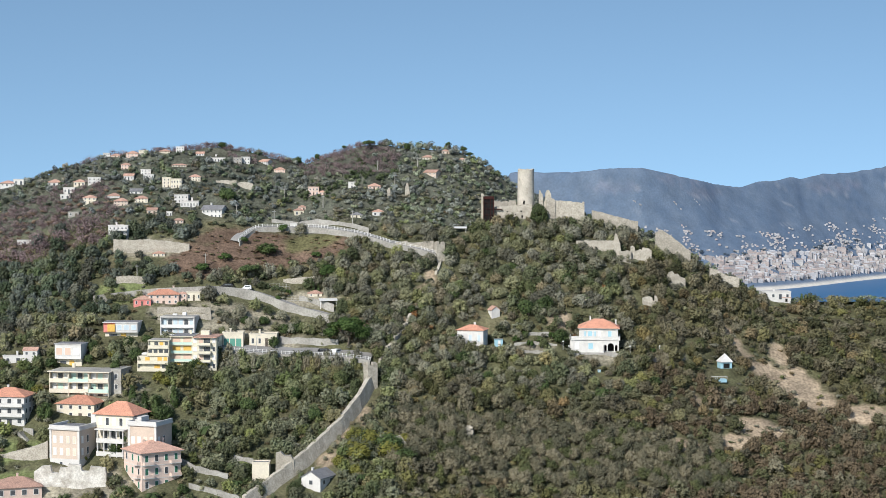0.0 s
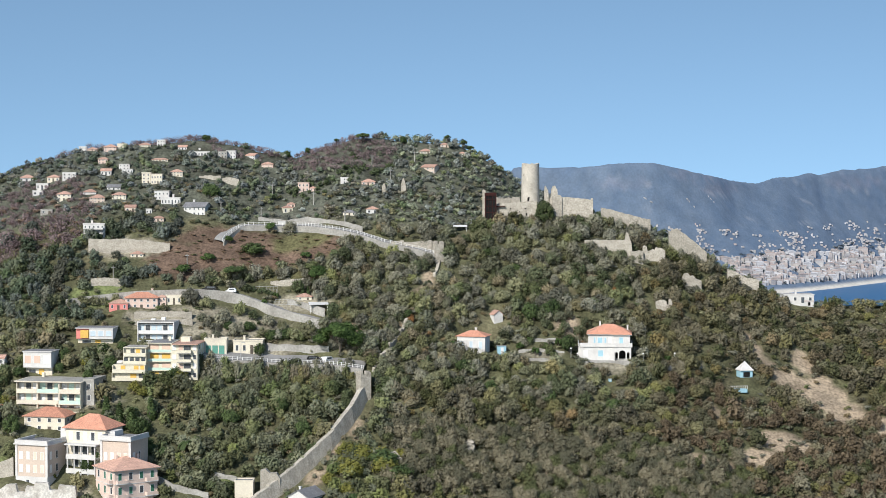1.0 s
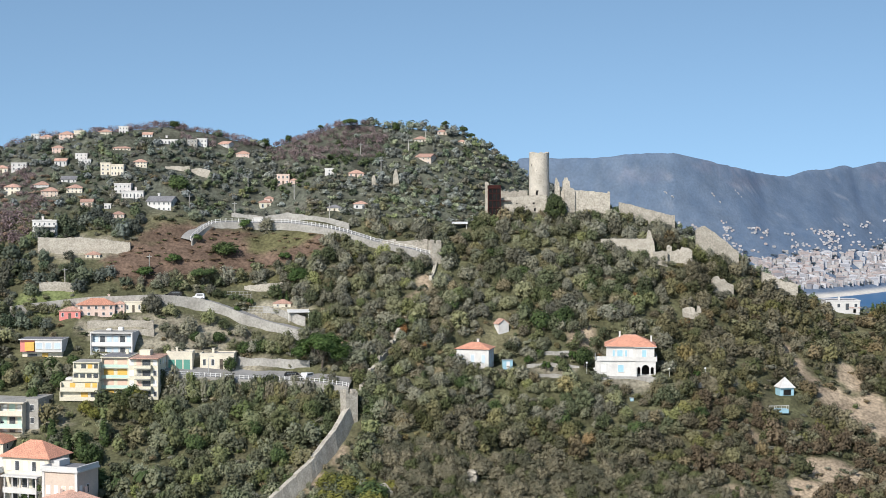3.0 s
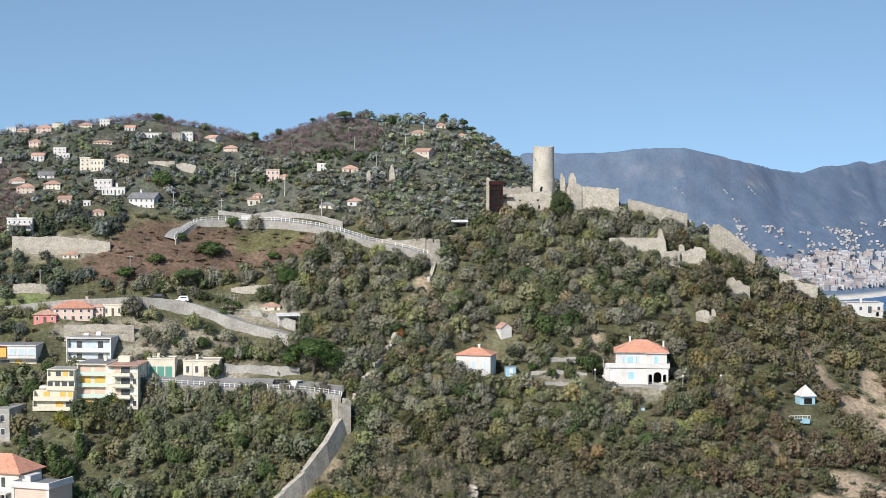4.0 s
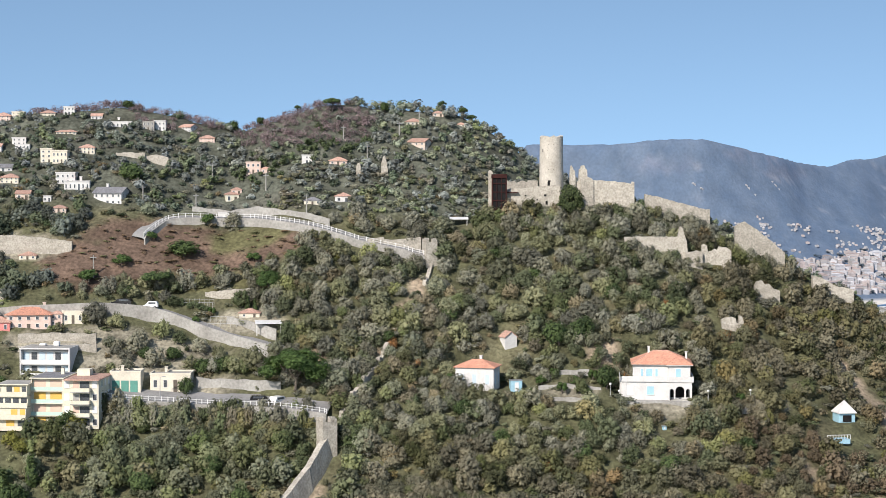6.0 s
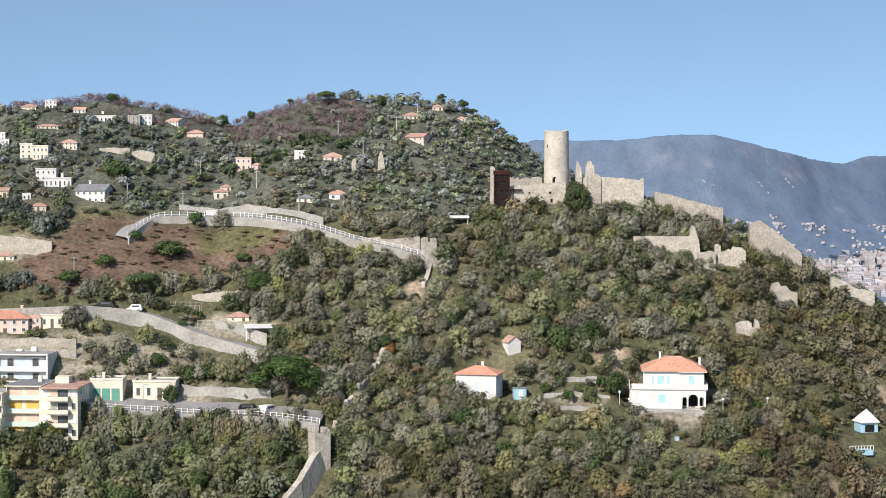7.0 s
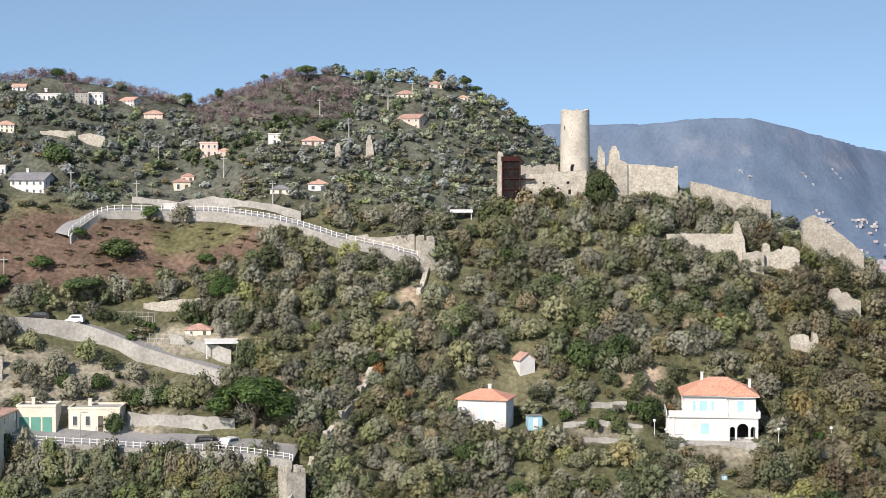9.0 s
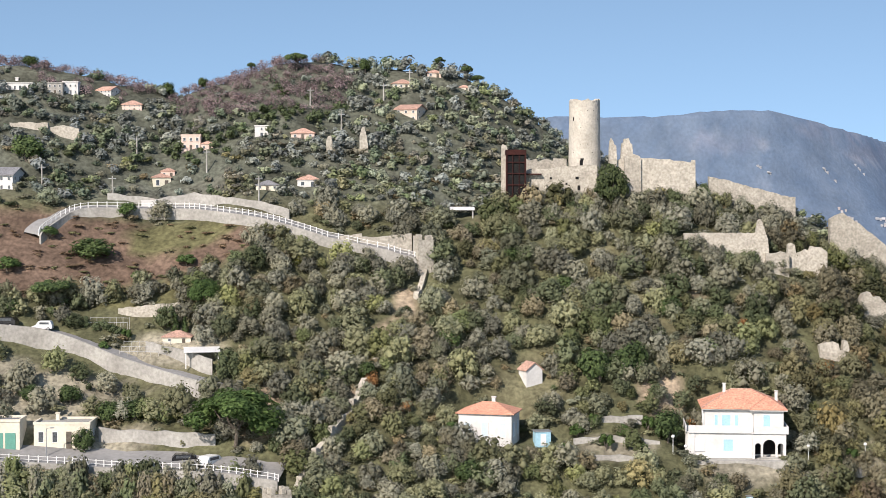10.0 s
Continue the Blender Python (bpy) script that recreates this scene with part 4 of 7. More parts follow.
gable_shed(14.6, 527.5)


# ---- the castle ----
def ruin(name, x, y, z, top, t, label, stone=None):
    """A broken wall: the given points are its ragged head, small losses are added between them."""
    rnd = random.Random(int(x * 13 + y * 7))
    head = []
    for (xa, za), (xb, zb) in zip(top, top[1:]):
        n = max(1, int(abs(xb - xa) / 0.55))
        for k in range(n):
            u = k / n
            head.append((xa + (xb - xa) * u, za + (zb - za) * u + (rnd.uniform(-0.14, 0.07) if k else 0)))
    head.append(top[-1])
    if name.startswith("rock"):
        head = [(u, v * 0.7 if v > 0 else v) for u, v in head]
    deep = -4.0 if not name.startswith("rock") else -2.0
    if name.startswith("rock"):
        t *= 1.6
    line = [(head[0][0] - 0.05, deep), (head[-1][0] + 0.05, deep)] + head[::-1]
    bm = extruded(line, t)
    if name.startswith("rock"):
        bmesh.ops.subdivide_edges(bm, edges=[q for q in bm.edges if q.calc_length() > 1.0], cuts=2)
        for v in bm.verts:
            v.co += Vector((rnd.uniform(-0.4, 0.4), rnd.uniform(-0.7, 0.7), rnd.uniform(-0.4, 0.3)))
            v.co.y *= max(0.25, 1 - max(0, v.co.z) * 0.18)
    else:
        # a slight batter towards the foot
        for v in bm.verts:
            v.co.y *= 1.0 + 0.03 * max(0.0, 4.0 - v.co.z)
    ob = new(name, bpy.data.meshes.new(name))
    bm.to_mesh(ob.data)
    bm.free()
    ob.data.materials.append(stone or M_STONE)
    ob.matrix_basis = pose(x, y, z)
    w = abs(top[-1][0] - top[0][0]) / 2
    CLEAR.append((x, y - (0.3 if y > 556 else 0.8), w + 0.4, 1.5 if y > 556 else 2.2))
    return tagged(ob, label, "rock" if name.startswith("rock") else "ruin")


ruin("stone_pillar", 12.0, 558.0, 83.6, [(-0.5, 8.9), (-0.3, 9.2), (0.3, 9.0), (0.5, 8.3)], 1.2, "tall ruined stone pillar beside the steel lift tower")
ruin("castle_wall", 21.0, 558.0, 84.2, [(-5.8, 4.2), (-4.6, 4.7), (-2.5, 4.6), (-0.4, 5.0), (2.8, 5.2), (5.8, 5.3)], 2.0, "pale rubble-stone keep wall with small dark openings")
ruin("castle_wall", 18.9, 563.0, 88.1, [(-3.4, 2.5), (-2.5, 2.1), (-1.5, 2.4), (-1.3, 1.9), (0.2, 2.4), (1.2, 2.0), (1.3, 2.5), (3.4, 2.4)], 1.2, "broken rear wall of the castle keep")
ruin("ruined_pinnacle", 29.7, 561.0, 88.9, [(-0.6, 3.0), (-0.5, 4.4), (-0.3, 4.9), (0.0, 4.5), (0.2, 3.9), (0.5, 3.7), (0.6, 1.9)], 1.4, "jagged stone pinnacle beside a fallen wall")
ruin("ruined_pinnacle", 32.2, 561.0, 87.6, [(-1.6, 2.6), (-1.2, 2.9), (-1.1, 5.3), (-0.8, 5.5), (-0.7, 6.1), (-0.0, 6.2), (0.3, 5.4), (0.6, 5.2), (0.7, 3.7), (1.6, 3.4)], 1.4, "stepped stone gable remnant with holes")
ruin("castle_wall", 32.7, 559.0, 86.5, [(-1.3, 4.2), (-0.7, 4.7), (0.2, 4.6), (1.0, 4.4), (1.3, 4.0)], 1.6, "whitish plastered corner of the castle wall")
ruin("curtain_wall", 38.0, 559.5, 85.9, [(-4.8, 4.8), (-2.4, 4.7), (0.7, 4.5), (3.7, 4.0), (4.2, 3.9), (4.4, 4.4), (4.8, 4.3)], 1.8, "straight weathered curtain wall of the castle")
ruin("descending_wall", 52.2, 560.5, 82.5, [(-7.0, 5.1), (-4.2, 4.6), (-1.0, 3.7), (2.2, 2.8), (5.4, 2.0), (7.0, 1.8)], 1.5, "long stone wall descending along the ridge")
ruin("terrace_wall", 45.3, 549.1, 75.3, [(-5.6, 3.5), (-2.5, 3.6), (1.1, 3.5), (5.6, 3.6)], 1.5, "low level wall of ruined stonework")
ruin("ruined_gable", 51.6, 549.0, 73.9, [(-1.3, 3.7), (-0.7, 5.1), (-0.4, 6.8), (-0.1, 7.1), (0.2, 6.7), (0.6, 5.4), (1.1, 4.0), (1.3, 1.9)], 1.4, "pointed stump of a stone gable")
ruin("ruined_wall", 54.1, 548.2, 73.1, [(-1.8, 2.7), (-0.5, 2.6), (0.6, 2.9), (1.8, 2.6)], 1.3, "crumbling low wall between two stumps")
ruin("ruined_wall", 59.0, 549.4, 72.4, [(-3.1, 4.6), (-2.6, 4.9), (-2.0, 4.6), (-1.8, 3.3), (-1.0, 3.5), (-0.3, 3.9), (0.2, 3.6), (0.6, 4.4), (2.1, 4.2), (3.1, 3.5)], 1.3, "pale broken wall with a standing corner post")
ruin("wedge_wall", 69.3, 556.4, 73.2, [(-5.3, 7.6), (-4.3, 8.2), (-3.2, 8.6), (-0.6, 6.9), (2.0, 4.8), (5.3, 2.0)], 1.6, "sloping wedge of pale curtain wall on the ridge")
ruin("wedge_wall", 84.8, 555.3, 65.5, [(-4.4, 4.9), (-2.4, 4.4), (0.5, 2.7), (3.9, 2.0), (4.4, 1.7)], 1.5, "low sloping end of the outer castle wall")
ruin("ruined_block", 69.1, 546.8, 65.5, [(-2.6, 2.9), (-2.0, 4.0), (-1.0, 4.3), (-0.4, 3.4), (0.5, 3.6), (1.4, 2.6), (2.7, 2.2)], 2.0, "weathered stump of masonry among bushes")
ruin("ruined_block", 60.1, 534.8, 61.0, [(-2.2, 1.6), (-1.2, 2.1), (-0.1, 2.2), (0.6, 1.9), (0.8, 0.9), (1.2, 0.9), (1.4, 2.4), (1.9, 2.3), (2.2, 1.3)], 1.5, "small stone hut ruin with a dark gap")
ruin("stone_obelisk", -11.0, 570.9, 92.0, [(-0.7, 2.4), (-0.3, 3.8), (0.1, 3.9), (0.5, 2.2), (0.7, 0.8)], 1.2, "grey triangular stump of an old mill tower")
ruin("stone_stub", -16.7, 569.7, 92.0, [(-0.5, 1.6), (-0.2, 2.3), (0.3, 2.4), (0.5, 1.3)], 1.0, "pale stone stub on the olive terraces")
ruin("rock_outcrop", -11.4, 475.9, 28.5, [(-1.9, 1.5), (-1.0, 2.9), (0.0, 3.5), (0.7, 2.9), (1.9, 1.5)], 2.0, "pale limestone rock standing out of scrub")
ruin("rock_outcrop", 6.7, 482.5, 30.3, [(-1.3, 2.2), (-0.6, 3.0), (0.3, 3.7), (0.9, 2.8), (1.3, 1.2)], 1.5, "pale limestone rock standing out of scrub")
ruin("retaining_wall", -8.4, 548.7, 76.9, [(-5.6, 1.5), (-2.2, 1.9), (-2.1, 1.4), (1.6, 1.5), (5.6, 1.9)], 1.0, "stone terrace wall above the upper road")
ruin("retaining_wall", -67.2, 572.3, 95.8, [(-3.2, 0.8), (0.3, 0.9), (3.2, 0.8)], 0.8, "grey terrace wall on the far hillside")
ruin("retaining_wall", -61.7, 572.8, 94.4, [(-2.8, 1.4), (0.2, 1.8), (2.8, 1.2)], 0.8, "stone terrace wall on the far hillside")
ruin("retaining_wall", -90.3, 532.4, 67.4, [(-4.1, 1.8), (-0.5, 2.0), (4.1, 1.6)], 0.8, "pale garden wall beside a lawn")
ruin("retaining_wall", -86.1, 544.7, 75.9, [(-11.2, 3.5), (-6.2, 3.3), (-1.2, 3.5), (5.2, 2.9), (11.2, 2.2)], 0.8, "wide sandy retaining wall of a building plot")
ruin("retaining_wall", -73.4, 521.5, 59.8, [(-7.6, 1.1), (-0.6, 1.4), (7.6, 1.2)], 0.6, "dry-stone terrace wall in an orchard")
ruin("retaining_wall", -72.9, 519.1, 58.1, [(-7.6, 0.7), (-0.6, 1.2), (7.6, 1.1)], 0.6, "dry-stone terrace wall in an orchard")
ruin("retaining_wall", -41.4, 536.9, 67.0, [(-5.1, 1.0), (-1.1, 1.5), (3.8, 1.9), (5.1, 1.5)], 0.8, "pale stone bank of a field terrace")
ruin("retaining_wall", -93.9, 462.5, 20.3, [(-9.1, 3.6), (-7.4, 4.9), (-5.0, 5.2), (-4.6, 3.4), (-2.9, 3.1), (-2.5, 4.7), (-0.7, 4.6), (-0.4, 5.6), (2.6, 5.4), (2.9, 3.9), (4.8, 3.7), (5.1, 5.0), (8.8, 4.6), (9.1, 2.9)], 1.5, "ruined whitewashed wall below the villas", M_PLASTER)
ruin("retaining_wall", -107.7, 471.7, 25.7, [(-6.2, 1.0), (2.5, 3.2), (6.2, 4.7)], 1.0, "stone garden wall beside lawns")
ruin("stone_pillar", -40.2, 467.2, 22.8, [(-2.3, 5.1), (-1.1, 5.5), (-0.1, 4.5), (1.5, 4.5), (2.3, 3.2)], 2.0, "broken wall end beside the descending town wall")


def castle_tower(x, y, z, r, h):
    e = empty("castle_tower", pose(x, y, z), "tall round stone castle tower with a ragged crown", "tower")
    rnd = random.Random(5)
    n, rows = 40, 26
    bm = bmesh.new()
    rings = []
    for j in range(rows + 1):
        zz = -3 + (h + 3) * j / rows
        rr = r * (1.03 - 0.05 * max(zz, 0) / h)
        ring = []
        for k in range(n):
            a = 6.2832 * k / n
            q = rr * (1 + rnd.uniform(-0.006, 0.006))
            top = rnd.uniform(-0.35, 0.05) if j == rows else 0
            ring.append(bm.verts.new((q * math.cos(a), q * math.sin(a), zz + top)))
        rings.append(ring)
    inner = [bm.verts.new((v.co.x * 0.72, v.co.y * 0.72, v.co.z)) for v in rings[-1]]
    floor = [bm.verts.new((v.co.x * 0.72, v.co.y * 0.72, h - 1.2)) for v in rings[-1]]
    for a, b in list(zip(rings, rings[1:])) + [(rings[-1], inner), (inner, floor)]:
        for k in range(n):
            bm.faces.new((a[k], a[(k + 1) % n], b[(k + 1) % n], b[k]))
    bm.faces.new(floor)
    part("shaft", bm, M_TOWER, e)
    d = part("doorway", boxes((-0.42, -0.12, 0, 0.42, 0.25, 1.2), (-0.3, -0.12, 1.2, 0.3, 0.25, 1.5)), M_DARK, e, "dark doorway high in the wall")
    d.location = (-0.55, -r * 0.965, 0.05)
    s = part("slit", boxes((-0.12, -0.1, 0, 0.12, 0.25, 0.6)), M_DARK, e, "narrow dark slit window")
    s.location = (-1.9, -r * 0.63, h * 0.68)
    # putlog holes
    for j in range(6):
        for k in range(5):
            a = -1.5708 + (k - 2) * 0.42 + 0.1 * (j % 2)
            if rnd.random() < 0.4:
                p = part("hole", boxes((-0.05, -0.03, -0.05, 0.05, 0.15, 0.05)), M_DARK, e)
                zz = 2.5 + j * 1.35
                rr = r * (1.03 - 0.05 * zz / h)
                p.matrix_basis = pose(rr * math.cos(a), rr * math.sin(a), zz, 0, 0, math.degrees(a) + 90)
    return e


castle_tower(25.3, 563.2, 89.0, 2.55, 11.2)


def lift_tower(x, y, z, w, d, h):
    e = empty("lift_tower", pose(x, y, z), "dark rust-red steel lift tower against the castle wall", "lift tower")
    for sx in (-1, 1):
        for sy in (-1, 1):
            part("column", boxes((sx * w / 2 - 0.13, sy * d / 2 - 0.13, -3, sx * w / 2 + 0.13, sy * d / 2 + 0.13, h)), M_RUST, e)
    part("cap", bevelled(boxes((-w / 2 - 0.15, -d / 2 - 0.15, h - 0.85, w / 2 + 0.15, d / 2 + 0.15, h)), 0.03), M_RUST, e)
    for k in range(4):
        zz = 0.2 + k * (h - 1.2) / 3.6
        for yy in (-d / 2, d / 2):
            part("beam", boxes((-w / 2 + 0.13, yy - 0.1, zz, w / 2 - 0.13, yy + 0.1, zz + 0.16)), M_RUST, e)
    for k in (-1, 1):
        part("mullion", boxes((k * w / 6 - 0.06, -d / 2 - 0.06, -3, k * w / 6 + 0.06, -d / 2 + 0.06, h - 0.85)), M_RUST, e)
    part("cladding", boxes((-w / 2 + 0.14, -d / 2 + 0.11, -3, w / 2 - 0.14, d / 2 - 0.11, h - 0.86)), M_DARK, e, "dark glazed shaft")
    part("footbridge", boxes((w / 2 + 0.1, -0.5, h * 0.48, w / 2 + 2.6, 0.5, h * 0.48 + 0.2)), M_RUST, e)


lift_tower(13.75, 556.6, 84.2, 3.0, 2.2, 7.7)
openings = empty("wall_openings", pose(21.0, 556.9, 84.2), "small dark openings in the castle keep wall", "openings")
for ox, oz, ow, oh in ((-3.9, 1.3, 0.7, 0.5), (-1.6, 3.0, 0.35, 0.3), (2.9, 1.2, 0.45, 0.8), (2.6, 3.0, 0.5, 0.4), (0.9, 2.1, 0.3, 0.3), (-5.3, 1.2, 0.5, 0.6)):
    part("opening", boxes((ox - ow / 2, -0.05, oz, ox + ow / 2, 0.2, oz + oh)), M_DARK, openings)


# ---- the town wall that climbs to the castle ----
WALL_LINE = [(-49.5, 455.0), (-45.8, 459.2), (-40.6, 464.6), (-36.6, 468.8), (-32.4, 473.6), (-27.2, 480.2), (-22.6, 488.4), (-19.4, 496.5), (-17.0, 505.1), (-13.8, 511.4), (-11.0, 516.5), (-8.8, 522.2), (-5.0, 532.8), (-2.4, 538.0), (-1.2, 542.4), (-0.5, 546.0), (2.1, 551.7), (7.3, 555.0)]


def town_wall():
    e = empty("town_wall", pose(0, 0, 0), "long crenellated medieval stone wall climbing the hill", "wall", kind="structure")
    rnd = random.Random(3)
    step = 1.3
    for (xa, ya), (xb, yb) in zip(WALL_LINE, WALL_LINE[1:]):
        L = math.hypot(xb - xa, yb - ya)
        n = max(1, round(L / step))
        turn = math.degrees(math.atan2(yb - ya, xb - xa))
        for k in range(n):
            u = (k + 0.5) / n
            x, y = xa + (xb - xa) * u, ya + (yb - ya) * u
            z = float(land(x, y))
            rise = float(land(x + (xb - xa) / L * 0.65, y + (yb - ya) / L * 0.65) - land(x - (xb - xa) / L * 0.65, y - (yb - ya) / L * 0.65)) / 2
            lower = y < 497
            h = 3.5 if lower else (1.3 if y < 522 else (0.7 if y < 531 else 0.3))
            h += rnd.uniform(-0.15, 0.1) if lower else rnd.uniform(-0.7, 0.35)
            if y > 531 and rnd.random() < 0.35:
                continue
            l = L / n / 2
            t = 0.55 if lower else 0.4
            bm = bmesh.new()
            foot = -1.9 if lower else -t * 1.25
            v = [bm.verts.new(p) for p in ((-l, foot, -4.0 - rise), (l, foot, -4.0 + rise), (l, t * 1.25, -2.5 + rise), (-l, t * 1.25, -2.5 - rise), (-l, -t, h - rise), (l, -t, h + rise), (l, t, h + rise), (-l, t, h - rise))]
            for f in ((3, 2, 1, 0), (4, 5, 6, 7), (0, 1, 5, 4), (1, 2, 6, 5), (2, 3, 7, 6), (3, 0, 4, 7)):
                bm.faces.new([v[i] for i in f])
            s = part("wall_segment", bm, M_STONE, e)
            s.matrix_basis = pose(x, y, z, 0, 0, turn)
            if not lower and 500 < y < 531 and k % 2 == 0:
                m = part("merlon", bevelled(boxes((-0.45, -t, 0, 0.45, t, 0.85 + rnd.uniform(-0.4, 0.2))), 0.05), M_STONE, e)
                m.matrix_basis = pose(x, y, z + h - abs(rise) - 0.02, 0, 0, turn)
            if lower:
                CLEAR.append((x + 1.6, y - 1.8, 2.2, 3.4))
            elif y < 522 or 528 < y < 530 or 537 < y < 540:
                CLEAR.append((x + 0.1, y - 0.5, 0.6, 1.2))


town_wall()


def wall_tower(x, y, turn, w, h, sink):
    e = empty("wall_tower", stand(x, y, turn, sink), "square crenellated stone tower on the town wall", "tower", "towers of the town wall")
    part("shaft", boxes((-w / 2, -w / 2, -2, w / 2, -w / 2 + 0.6, h), (-w / 2, -w / 2 + 0.6, -2, -w / 2 + 0.6, w / 2, h), (w / 2 - 0.6, -w / 2 + 0.6, -2, w / 2, w / 2, h), (-w / 2 + 0.6, -w / 2 + 0.6, -2, w / 2 - 0.6, w / 2, h - 1.4)), M_STONE, e)
    rnd = random.Random(8)
    for k in range(4):
        for s in range(3):
            if rnd.random() < 0.2:
                continue
            q = -w / 2 + 0.35 + k * (w - 0.7) / 3
            px, py = ((q, -w / 2 + 0.3), (-w / 2 + 0.3, q), (w / 2 - 0.3, q))[s]
            if s and k == 0:
                continue
            m = part("merlon", bevelled(boxes((-0.32, -0.28, 0, 0.32, 0.28, 0.8 + rnd.uniform(-0.3, 0.1))), 0.04), M_STONE, e)
            m.location = (px, py, h)
    CLEAR.append((x, y - 2.5, w * 0.8, 5.0))


wall_tower(-19.6, 496.6, 28, 2.9, 6.0, 0.5)
wall_tower(-1.0, 546.0, 20, 2.5, 4.6, 0.5)


# ---- roads, retaining walls, rails, poles and cars ----
def along(line, step):
    pts = []
    for (xa, ya), (xb, yb) in zip(line, line[1:]):
        n = max(1, round(math.hypot(xb - xa, yb - ya) / step))
        pts += [(xa + (xb - xa) * k / n, ya + (yb - ya) * k / n) for k in range(n)]
    return pts + [line[-1]]


def smooth_line(line, rounds=2):
    for _ in range(rounds):
        out = [line[0]]
        for a, b in zip(line, line[1:]):
            out += [(a[0] * 0.75 + b[0] * 0.25, a[1] * 0.75 + b[1] * 0.25), (a[0] * 0.25 + b[0] * 0.75, a[1] * 0.25 + b[1] * 0.75)]
        line = out + [line[-1]]
    return line


def road(name, line, width, label, lift=0.4, wall_h=0.0, parapet=0.0, rail=False, wall_label="", bank=0.0):
    """A road on a bench in the slope, with its outer retaining wall, parapet or white railing."""
    pts = along(smooth_line(line), 1.2)
    zs = np.array([float(land(x, y)) for x, y in pts])
    for _ in range(12):
        zs[1:-1] = (zs[:-2] + 2 * zs[1:-1] + zs[2:]) / 4
    zs = zs + lift
    V, F, WV, PV = [], [], [], []
    sides = []
    for i, (x, y) in enumerate(pts):
        a, b = pts[max(i - 1, 0)], pts[min(i + 1, len(pts) - 1)]
        d = Vector((b[0] - a[0], b[1] - a[1])).normalized()
        nx, ny = d.y, -d.x
        if ny > 0:
            nx, ny = -nx, -ny
        sides.append((x + nx * width / 2, y + ny * width / 2, x - nx * width / 2, y - ny * width / 2, zs[i], nx, ny))
        CLEAR.append((x, y - 0.2, 1.6, width / 2 + 0.5))
    for s in sides:
        V += [(s[0], s[1], s[4]), (s[2], s[3], s[4] + bank), (s[2], s[3], s[4] - 2.0), (s[0], s[1], s[4] - 2.0)]
    for i in range(len(sides) - 1):
        a, b = i * 4, i * 4 + 4
        F += [(a + k, b + k, b + (k + 1) % 4, a + (k + 1) % 4) for k in range(4)]
    tagged(new(name, mesh_of(name, V, F, M_ROAD)), label, "road", kind="structure")

    def strip(nm, off, thick, lo, hi, m, lab, cat):
        V, F = [], []
        for s in sides:
            for k, zz in ((0, lo), (1, lo), (1, hi), (0, hi)):
                q = off + k * thick
                V.append((s[0] + s[5] * q, s[1] + s[6] * q, s[4] + zz))
        for i in range(len(sides) - 1):
            a, b = i * 4, i * 4 + 4
            F += [(a + k, b + k, b + (k + 1) % 4, a + (k + 1) % 4) for k in range(4)]
        n = len(V)
        F += [(3, 2, 1, 0), (n - 4, n - 3, n - 2, n - 1)]
        return tagged(new(nm, mesh_of(nm, V, F, m)), lab, cat, kind="structure")

    if wall_h:
        strip("retaining_wall", 0.02, 0.35, -wall_h, parapet, M_CONCRETE, wall_label, "wall")
    if rail:
        e = empty("railing", pose(0, 0, 0), "white painted road railing of posts and two rails", "railing")
        for zz in (0.35, 0.8):
            bm = bmesh.new()
            tube(bm, [(s[0] - s[5] * 0.15, s[1] - s[6] * 0.15, s[4] + zz) for s in sides], [0.04] * len(sides), 4)
            part("rail", bm, M_PAINT, e)
        post = mesh_of("post", *[(lambda b: ([v.co[:] for v in b.verts], [[v.index for v in f.verts] for f in b.faces]))(indexed(boxes((-0.06, -0.06, -0.1, 0.06, 0.06, 0.95))))][0], M_PAINT)
        for s in sides:
            p = new("post", post)
            p.parent = e
            p.location = (s[0] - s[5] * 0.15, s[1] - s[6] * 0.15, s[4])
    return pts, zs


def indexed(bm):
    bm.verts.index_update()
    return bm


LOWER, LOWER_Z = road("road", [(-66.0, 508.4), (-54.5, 508.7), (-45.4, 509.4), (-36.0, 507.6), (-26.8, 506.0), (-19.5, 505.0)], 6.0, "grey asphalt village road with a parking bay", 0.5, 2.6, 0.0, True, "concrete wall under the lower road", 1.5)
MID, MID_Z = road("road", [(-100, 527.0), (-84, 529.0), (-72.0, 529.4), (-64.3, 530.7), (-57.7, 531.3), (-50.3, 530.4), (-41.3, 526.4), (-33.7, 522.0), (-27.0, 519.0)], 3.2, "narrow asphalt lane across the slope", 0.5, 3.6, 0.5, False, "long pale retaining wall below the lane", 0.3)
TOP, TOP_Z = road("road", [(-62, 549.0), (-59.7, 553.5), (-57.0, 556.6), (-51.1, 558.0), (-44, 558.8), (-38.2, 558.0), (-30.0, 553.8), (-22.2, 551.6), (-14.5, 550.0), (-8.7, 548.4), (-1.5, 546.5)], 3.0, "pale asphalt road to the castle", 0.5, 1.8, 0.0, True, "pale concrete retaining wall of the castle road", 0.5)


